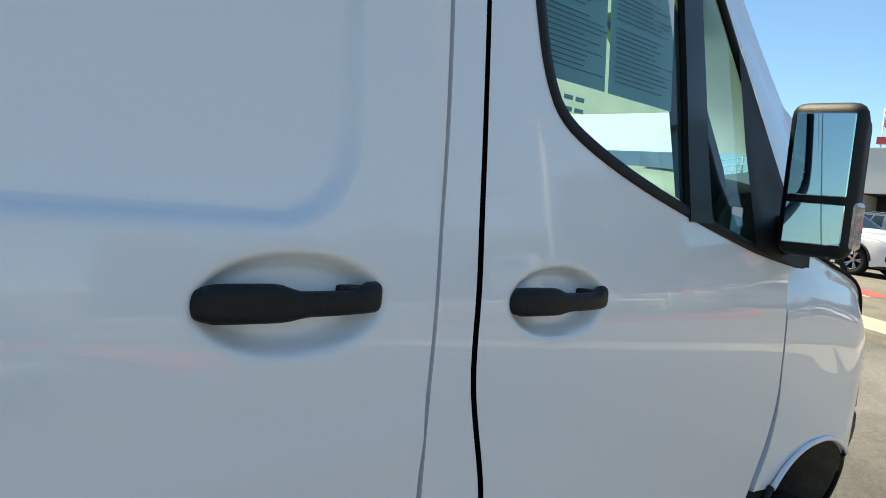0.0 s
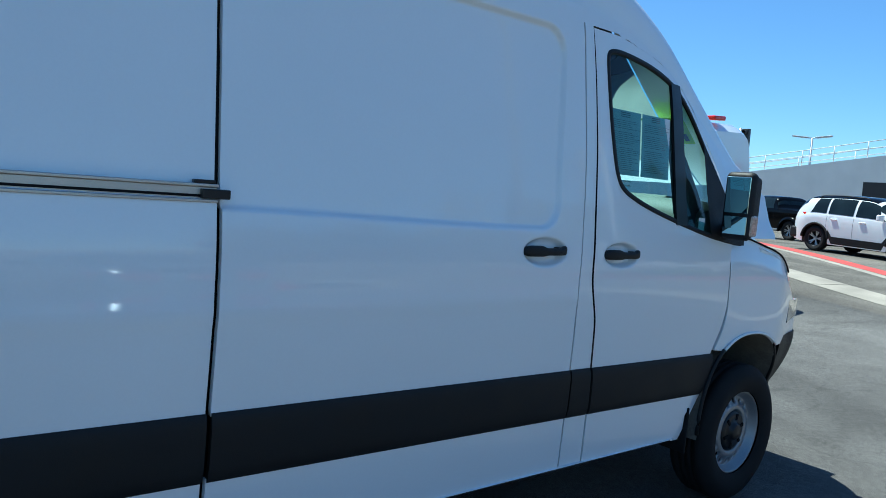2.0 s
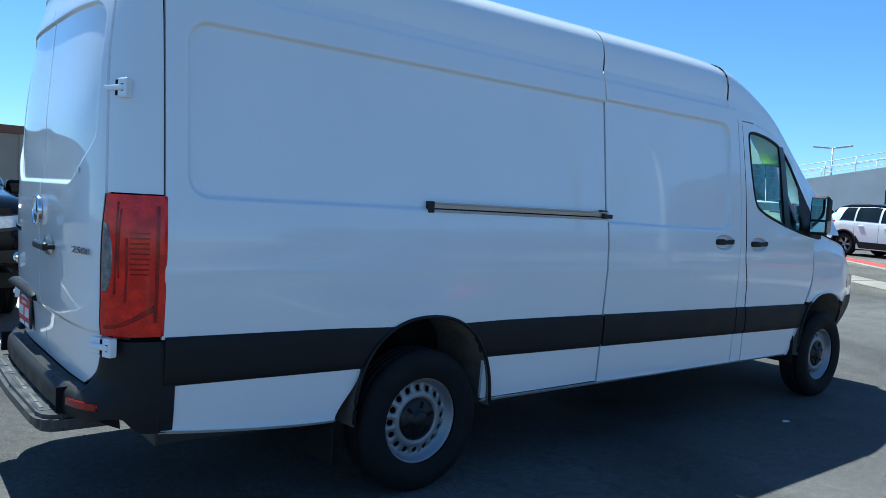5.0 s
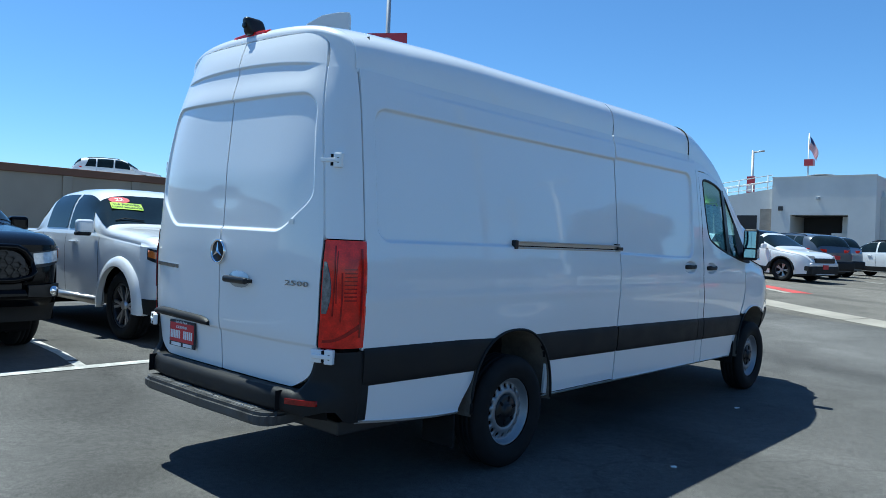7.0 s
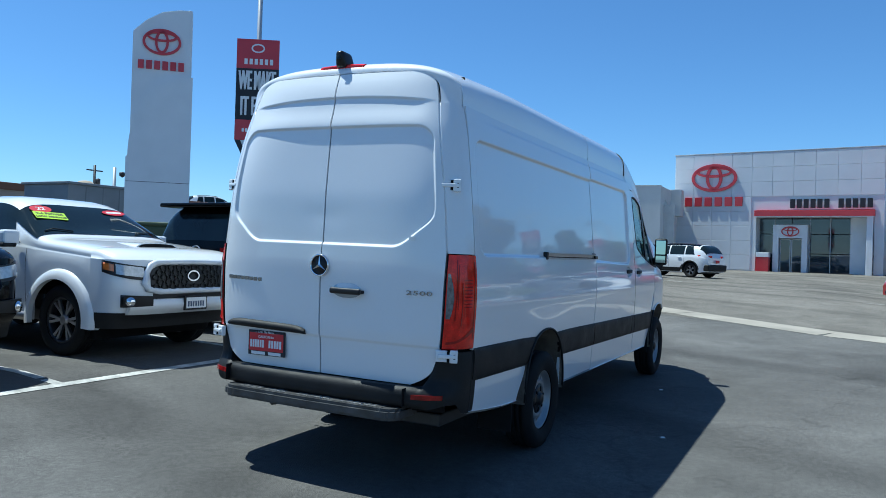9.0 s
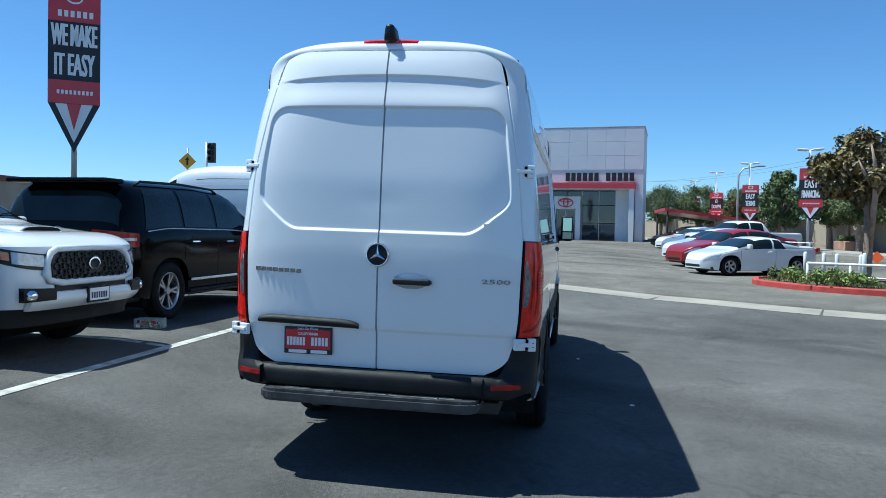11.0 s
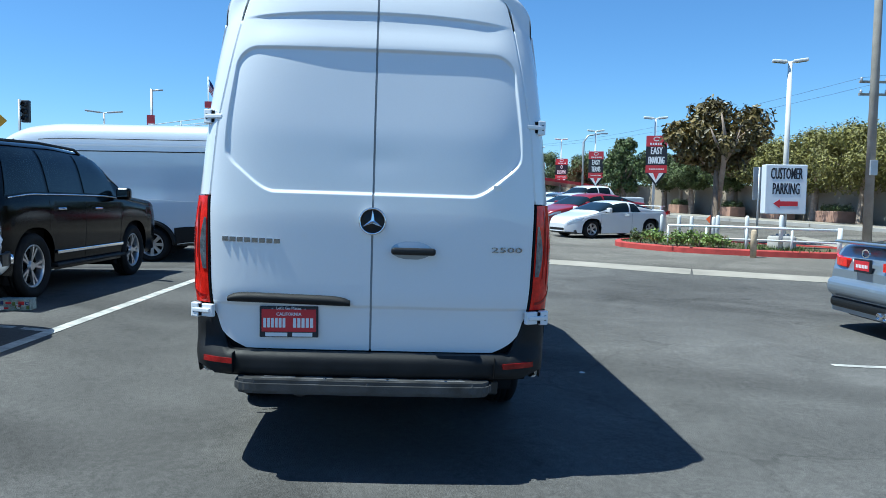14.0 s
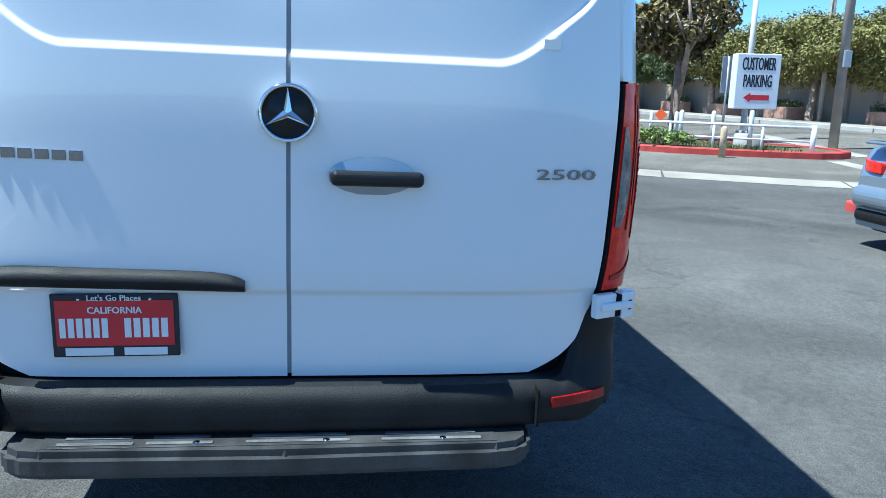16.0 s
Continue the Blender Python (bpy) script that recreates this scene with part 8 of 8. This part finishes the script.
part("roof_dome", sheet(lambda u, v: (1.0 + 3 * v, 9.9 + 2.6 * u, 6.3 + 0.28 * math.sin(math.pi * u) ** 0.5), lin(0, 1, 12), (0, 1), SIGN_WHITE), sv)
part("parapet_cap", box((-0.04, 7.6, 6.3), (0.25, 14.04, 6.36), STUCCO), sv)
bl = thing("block_wall", "white painted block wall beside the showroom", "wall", Matrix.Translation((51.2, 0, 0.5)), kind="structure")
part("wall_core", box((0.03, 6.85, -0.2), (0.35, 9.8, 4.98), BLOCK), bl)
for j in range(16):
    for i in range(6):
        o = 0.32 if j % 2 else 0.0
        a, b = 6.85 + i * 0.66 + o, 6.85 + (i + 1) * 0.66 + o - 0.02
        if a < 9.7:
            part("block", box((0.0, a, j * 0.31), (0.05, min(b, 9.8), j * 0.31 + 0.29), BLOCK), bl)
for k in (0, 1):
    part("stair_side", plate([(0, 0), (1.1, 0), (1.1, 1.5), (0.8, 1.5)], 0.12, STUCCO, Matrix.Translation((0.4 + k, 7.3 + k * 1.1, 4.98)) @ Matrix(((0, 0, 1, 0), (1, 0, 0, 0), (0, 1, 0, 0), (0, 0, 0, 1)))), bl)
part("roof_box", box((3.0, 6.9, 4.4), (4.5, 7.9, 6.4), STUCCO), bl)
rp = thing("ramp", "white stucco vehicle ramp with openings and pipe rails", "ramp", Matrix.Translation((50.4, 0, 0.5)), kind="structure")
bm = bmesh.new()
prof = [(14.0, -0.2), (34.0, -0.2), (34.0, 2.9), (20.0, 4.75), (14.0, 5.6)]
part("ramp_wall", plate(prof, 0.3, STUCCO, Matrix(((0, 0, 1, 0), (1, 0, 0, 0), (0, 1, 0, 0), (0, 0, 0, 1)))), rp)
part("ramp_back", plate([(14.0, 4.0), (34.0, 2.0), (34.0, 3.6), (20.0, 5.4), (14.0, 5.9)], 0.3, TAN_WALL, Matrix(((0, 0, 1, 7), (1, 0, 0, 0), (0, 1, 0, 0), (0, 0, 0, 1)))), rp)
part("ramp_deck", mesh_of([(0.3, 14, 5.1), (7, 14, 5.5), (7, 34, 3.0), (0.3, 34, 2.5)], [(0, 1, 2, 3)], CONCRETE, False), rp)
# no hole in the wall: a flat dark panel paints the opening's shade
part("wall_opening", box((-0.01, 15.1, -0.1), (0.02, 16.5, 3.75), INTERIOR_SHADE), rp, "flat dark panel standing for a shaded recess")
part("wall_opening", box((-0.01, 14.1, -0.1), (0.02, 14.9, 4.2), POLE_GREY), rp, "grey door recess")
for y in (14.5, 16.5, 18.5, 20.5, 23, 26, 29):
    zt = 5.6 - (y - 14) * 0.1417 if y < 20 else 4.75 - (y - 20) * 0.132
    part("rail_post", tube([(0.15, y, zt - 0.1), (0.15, y, zt + 1.0)], 0.035, WHITE_METAL, 8), rp)
for h in (0.55, 1.0):
    part("rail_bar", tube([(0.15, 14.2, 5.57 + h), (0.15, 20, 4.75 + h), (0.15, 30, 3.43 + h)], 0.03, WHITE_METAL, 8), rp)
    part("rail_bar", tube([(7.1, 14.2, 6.1 + h), (7.1, 20, 5.4 + h), (7.1, 30, 4.1 + h)], 0.03, WHITE_METAL, 8), rp)
for y in (15, 18, 20, 24):
    part("rail_post", tube([(7.1, y, 4.5), (7.1, y, 6.9 - (y - 15) * 0.12)], 0.035, WHITE_METAL, 8), rp)

# ---- raised parking deck behind the stalls ----
dk = thing("parking_deck", "tan walled parking deck with a brown top beam", "building", Matrix.Translation((0, 30, 0)))
part("wall", box((-30, 0, -0.3), (44, 0.4, 3.75), TAN_WALL), dk)
part("beam", box((-30, -0.12, 3.75), (44, 0.5, 4.08), BROWN_BEAM, 0.03), dk, "brown top beam")
part("deck_slab", box((-30, 0.5, 3.5), (44, 14, 3.75), CONCRETE), dk)
for x in lin(-27, 43, 24):
    part("pilaster", box((x - 0.2, -0.08, -0.3), (x + 0.2, 0.0, 3.75), TAN_WALL, 0.01), dk)
part("cupola", revolve([(0.0, 0.62), (0.30, 0.57), (0.5, 0.38), (0.58, 0.0)], TAN_WALL, 20, "z"), dk, "", Matrix.Translation((20.9, 1.0, 4.05)))
for x, y in ((15.2, 7.5), (39.5, 10.0)):
    suv(Matrix.Translation((x, 30 + y, 3.75)) @ Matrix.Rotation(radians(-28), 4, "Z"), PEARL_PAINT, "white suv parked up on the deck")
sd = thing("utility_shed", "flat grey metal utility shed behind the stalls", "shed", Matrix.Translation((14.6, 22.2, ground_z(14.6, 22.2))))
SHED = material("grey_shed_metal", (0.20, 0.22, 0.24), 0.6, vary=0.10, scale=1.5, bump=0.2, fine=40)
part("wall", box((-2.2, -1.2, 0), (2.2, 1.2, 3.05), SHED, 0.02), sd)
part("roof", box((-2.28, -1.28, 3.05), (2.28, 1.28, 3.14), SHED, 0.02), sd)
for x in (-1.45, -0.72, 0.0, 0.72, 1.45):
    part("panel_rib", box((x - 0.03, -1.225, 0.05), (x + 0.03, -1.2, 3.0), SHED, 0.005), sd)
part("shed_door", box((-0.62, -1.23, 0.02), (0.62, -1.203, 2.2), DARK_METAL, 0.01), sd, "dark shed door")
part("wall_lamp", box((0.85, -1.32, 2.35), (1.05, -1.2, 2.5), GALV, 0.02), sd, "small wall lamp")
ub = thing("utility_cabinet", "olive green utility cabinet with orange labels", "cabinet", Matrix.Translation((5.6, 9.6, ground_z(5.6, 9.6))) @ Matrix.Rotation(radians(-42), 4, "Z"))
OLIVE = material("olive_green_paint", (0.10, 0.12, 0.06), 0.6, vary=0.15, scale=3, dirt=0.2)
part("cabinet_body", box((-0.75, -0.4, 0.08), (0.75, 0.4, 1.62), OLIVE, 0.03), ub)
part("lid", box((-0.78, -0.43, 1.62), (0.78, 0.43, 1.70), OLIVE, 0.03), ub, "overhanging lid")
part("plinth", box((-0.8, -0.45, -0.05), (0.8, 0.45, 0.08), CONCRETE, 0.01), ub, "concrete plinth")
for x in (-0.45, 0.15):
    part("warning_label", box((x, -0.405, 1.15), (x + 0.24, -0.4, 1.38), YELLOW_SIGN), ub, "orange label")
cp = thing("camera_post", "grey security camera post", "post", Matrix.Translation((21.0, 29.0, 0.3)))
part("post", tube([(0, 0, 0), (0, 0, 5.0)], 0.08, GALV, 8), cp)
part("camera_dome", revolve([(0.0, -0.2), (0.14, -0.1), (0.16, 0.05), (0.0, 0.1)], DARK_METAL, 14, "z"), cp, "", Matrix.Translation((0.3, -0.2, 4.7)))
up = thing("utility_pole", "dark wooden utility pole with cross-arms", "utility pole", Matrix.Translation((28.6, 40, 0)))
part("pole", tube([(0, 0, 0), (0, 0, 6.6)], 0.08, DARK_METAL, 8), up)
part("crossarm", box((-0.6, -0.04, 6.2), (0.6, 0.04, 6.28), DARK_METAL), up)
part("transformer", revolve([(0.0, 0.0), (0.15, 0.0), (0.15, 0.42), (0.0, 0.45)], DARK_METAL, 14, "z"), up, "", Matrix.Translation((0.28, 0, 5.3)))

# ---- traffic signal, warning sign, far tall sign, flag ----
ws = thing("warning_sign", "yellow diamond warning sign on a post", "sign", Matrix.Translation((99.9, 55.7, 1.3)) @ Matrix.Scale(3.0, 4))
part("post", tube([(0, 0, 0), (0, 0, 3.9)], 0.04, GALV, 8), ws)
part("diamond", plate([(0, -0.42), (0.42, 0), (0, 0.42), (-0.42, 0)], 0.02, YELLOW_SIGN, Matrix.Translation((-0.03, 0, 3.25)) @ Matrix.Rotation(radians(25), 4, "Z") @ fm, 0.004), ws, "yellow diamond plate")
part("symbol", plate([(-0.05, -0.2), (0.03, -0.2), (0.03, 0.05), (0.10, 0.05), (-0.01, 0.22), (-0.12, 0.05), (-0.05, 0.05)], 0.004, BLACK_PRINT, Matrix.Translation((-0.055, -0.02, 3.25)) @ Matrix.Rotation(radians(25), 4, "Z") @ fm), ws, "black arrow")
ts = thing("traffic_signal", "black traffic signal on a pole", "traffic light", Matrix.Translation((101.3, 52.5, 0.3)) @ Matrix.Scale(3.0, 4))
part("pole", tube([(0, 0.3, 0), (0, 0.3, 4.6)], 0.06, GALV, 8), ts)
part("signal_head", box((-0.12, -0.18, 3.55), (0.1, 0.18, 4.55), DARK_METAL, 0.03), ts, "black signal head")
for k in range(3):
    part("visor", revolve([(0.11, 0.0), (0.11, -0.16)], DARK_METAL, 16, "x"), ts, "", Matrix.Translation((-0.12, 0, 3.74 + 0.31 * k)))
fs = thing("tall_sign", "far tall red sign mast", "sign", Matrix.Translation((183.7, 63.2, 0.5)) @ Matrix.Scale(1.7, 4))
part("mast", tube([(0, 0, 0), (0, 0, 15.5)], 0.2, GALV, 8), fs)
part("sign_panel", plate([(-0.55, 4.6), (0.55, 4.6), (0.55, 0.5), (0, -1.2), (-0.55, 0.5)], 0.2, SIGN_RED, Matrix.Translation((-0.3, 0, 7.2)) @ fm), fs, "red pointed panel")
part("panel_bar", box((-0.56, -0.4, 9.6), (-0.5, 0.4, 10.6), WHITE_PRINT), fs)
part("panel_bar", box((-0.56, -0.4, 8.2), (-0.5, 0.4, 9.2), BLACK_PRINT), fs)
part("arm", tube([(0, 0, 15.3), (0, -1.6, 15.4)], 0.12, GALV, 8), fs)
fl = thing("flag", "striped flag with a blue corner hanging from its pole", "flag", Matrix.Translation((148.6, 40.3, 0.5)) @ Matrix.Scale(2.0, 4))
part("pole", tube([(0, 0, 0), (0, 0, 12.2)], 0.06, GALV, 8), fl)


def flag_pt(u, v):
    return (0.12 * math.sin(5 * u), -0.05 - 0.75 * u - 0.1 * math.sin(4 * v), 11.9 - 1.1 * v - 1.25 * u ** 1.2)


for k in range(13):
    part("stripe", sheet(lambda u, v: flag_pt(u, (k + v) / 13), lin(0.0, 1, 14), (0, 1), RED_PRINT if k % 2 == 0 else WHITE_PRINT), fl)
part("canton", sheet(lambda u, v: (flag_pt(u * 0.42, v * 0.54)[0] - 0.02, *flag_pt(u * 0.42, v * 0.54)[1:]), lin(0, 1, 8), lin(0, 1, 5), BLUE_CLOTH), fl, "blue corner")
part("red_box", box((-0.3, -0.5, 9.1), (0.3, 0.3, 9.7), SIGN_RED), fl, "red box at the pole's foot")

# ---- street side ----
def street_y(x, off=0.0):
    return -22.6 + 0.24 * x + off


tagged(part("pavement", ribbon([(-30, street_y(-30, -1.1)), (90, street_y(90, -1.1))], 1.9, CONCRETE_LIGHT, 0.14, 3.0)), "pale concrete pavement across the street", "pavement", kind="structure")
fk = thing("street_kerb", "grey concrete kerb across the street", "kerb", kind="structure")
for i in range(24):
    xa, xb = -30 + i * 5, -30 + i * 5 + 4.96
    bm = bmesh.new()
    rows = [[bm.verts.new((x, street_y(x, o), ground_z(x, street_y(x)) + h)) for o, h in ((0.0, -0.05), (0.0, 0.14), (-0.15, 0.146), (-0.15, -0.05))] for x in (xa, xb)]
    for k in range(3):
        bm.faces.new((rows[0][k], rows[1][k], rows[1][k + 1], rows[0][k + 1]))
    part("kerb_stone", bm_done(bm, CONCRETE), fk)
gw = thing("garden_wall", "tan stucco garden wall across the street with pale caps", "wall", kind="structure")
for i in range(20):
    xa = -20 + i * 5
    xb = xa + 5
    bm = bmesh.new()
    rows = [[bm.verts.new((x, street_y(x, o), ground_z(x, street_y(x, o)) + h)) for o, h in ((-3.6, -0.1), (-3.6, 1.75), (-3.85, 1.75), (-3.85, -0.1))] for x in (xa, xb)]
    for k in range(3):
        bm.faces.new((rows[0][k], rows[1][k], rows[1][k + 1], rows[0][k + 1]))
    part("wall_panel", bm_done(bm, TAN_WALL), gw)
    part("wall_pier", box((xa - 0.22, street_y(xa, -3.95), -0.1), (xa + 0.22, street_y(xa, -3.5), ground_z(xa, street_y(xa)) + 1.9), TAN_WALL, 0.02), gw)
for i, x in enumerate((34.0, 30.5, 27.0, 22.0, 38.5, 44.0)):
    y = street_y(x, -2.7)
    z = ground_z(x, y) + 0.12
    pb = thing("planter_box", "low brick-red planter box before the garden wall", "planter", Matrix.Translation((x, y, z)), "planter boxes")
    part("box_wall", box((-0.9, -0.4, 0), (0.9, 0.4, 0.5), material("brick_planter", (0.40, 0.24, 0.17), 0.85, vary=0.15, scale=4, bump=0.4) if i == 0 else bpy.data.materials["brick_planter"], 0.02), pb)
    part("planting", leaves_mesh([(-0.75 + 0.21 * k, rng.uniform(-0.15, 0.15), 0.6, 0.26) for k in range(8)], 150, 0.05, LEAF, 60 + i), pb)
hs = thing("house", "low tan house with a grey roof behind the garden wall", "house", Matrix.Translation((42, -29, 0.4)))
part("wall", box((-7, -3, 0), (7, 3, 2.6), TAN_WALL), hs)
part("roof", mesh_of([(-7.6, -3.6, 2.5), (7.6, -3.6, 2.5), (7.6, 3.6, 2.5), (-7.6, 3.6, 2.5), (-6.5, 0, 3.9), (6.5, 0, 3.9)], [(0, 1, 5, 4), (3, 4, 5, 2), (0, 4, 3), (1, 2, 5)], CONCRETE, False), hs, "grey roof")
up = thing("utility_pole", "weathered grey street pole beside the planter", "utility pole", Matrix.Translation((14.2, -12.4, ground_z(14.2, -12.4))))
part("pole", tube([(0, 0, 0), (0.02, 0.0, 5), (0.03, 0, 10)], [0.12, 0.105, 0.09], POLE_GREY, 14), up)
part("junction_box", box((-0.16, -0.1, 2.0), (-0.1, 0.1, 2.4), GALV, 0.01), up)
fp = thing("utility_pole", "wooden utility pole with two cross-arms and wires", "utility pole", Matrix.Translation((24.6, -18.9, 0.4)))
part("pole", tube([(0, 0, 0), (0, 0, 6.5)], 0.10, POLE_GREY, 10), fp)
for z in (5.4, 5.9):
    part("crossarm", box((-0.2, -0.8, z), (-0.1, 0.8, z + 0.09), POLE_GREY), fp)
    for y in (-0.9, -0.4, 0.4, 0.9):
        part("insulator", revolve([(0.05, 0.0), (0.06, 0.08), (0.03, 0.14), (0.0, 0.15)], GALV, 10, "z"), fp, "", Matrix.Translation((-0.15, y * 0.8, z + 0.09)))
for y in (-0.72, 0.72):
    pts = [(-0.15 + t * 45, y + t * 10.8, 6.1 - 3.0 * t * (1 - t)) for t in lin(0, 1, 14)]
    part("wire", tube(pts, 0.006, DARK_METAL, 5), fp)
    pts = [(-0.15 - t * 45, y - t * 10.8, 6.1 - 3.0 * t * (1 - t)) for t in lin(0, 1, 14)]
    part("wire", tube(pts, 0.006, DARK_METAL, 5), fp)
tagged(part("roadwork_sign", plate([(0, -0.26), (0.26, 0), (0, 0.26), (-0.26, 0)], 0.02, ORANGE, Matrix.Translation((26.5, -13.15, ground_z(26.5, -13.15) + 0.26)) @ Matrix.Rotation(radians(-30), 4, "Z") @ fm)), "orange roadwork diamond standing on the street", "sign")
# small red kerb island with a hoop guard beyond the silver car
k2 = thing("kerb", "short red painted concrete kerb", "kerb", Matrix.Translation((5.85, -7.95, ground_z(5.85, -7.95))), kind="structure")
part("kerb_stone", box((-0.45, -3.0, -0.05), (0.45, 0.75, 0.15), KERB_RED, 0.04, 3), k2)
# red sloping canopy over the far row
cn = thing("canopy", "red sloping shade canopy over the far row of cars", "canopy", Matrix.Translation((50, -10.6, 0.9)))
part("canopy_roof", mesh_of([(-3, 3.2, 2.35), (3.5, 3.2, 2.35), (3.5, -4.6, 1.35), (-3, -4.6, 1.35), (-3, 3.2, 2.15), (3.5, 3.2, 2.15), (3.5, -4.6, 1.15), (-3, -4.6, 1.15)], [(0, 1, 2, 3), (7, 6, 5, 4), (0, 3, 7, 4), (1, 5, 6, 2), (0, 4, 5, 1), (3, 2, 6, 7)], SIGN_RED, False), cn, "red canopy roof")
for x, y, h in ((-2.8, 3.0, 2.2), (3.2, 3.0, 2.2), (-2.8, -4.4, 1.2), (3.2, -4.4, 1.2)):
    part("canopy_post", tube([(x, y, -0.3), (x, y, h)], 0.06, DARK_METAL, 8), cn)

# ---- ground ----
def ground_sheet():
    xs = sorted(set(lin(-12, 34, 93) + lin(34, 90, 29) + [-600, -300, -120, -60, -30, -20, -15, 110, 150, 220, 320, 480, 700]))
    ys = sorted(set(lin(-24, 16, 81) + lin(16, 50, 18) + [-600, -350, -200, -120, -80, -60, -45, -35, -30, -27, 60, 80, 120, 200, 350, 600]))
    verts = [(x, y, ground_z(x, y)) for x in xs for y in ys]
    n = len(ys)
    faces = [(i * n + j, (i + 1) * n + j, (i + 1) * n + j + 1, i * n + j + 1) for i in range(len(xs) - 1) for j in range(n - 1)]
    return mesh_of(verts, faces, ASPHALT)


tagged(part("ground", ground_sheet()), "grey patched asphalt of a dealership lot with fine cracks", "ground", kind="structure")
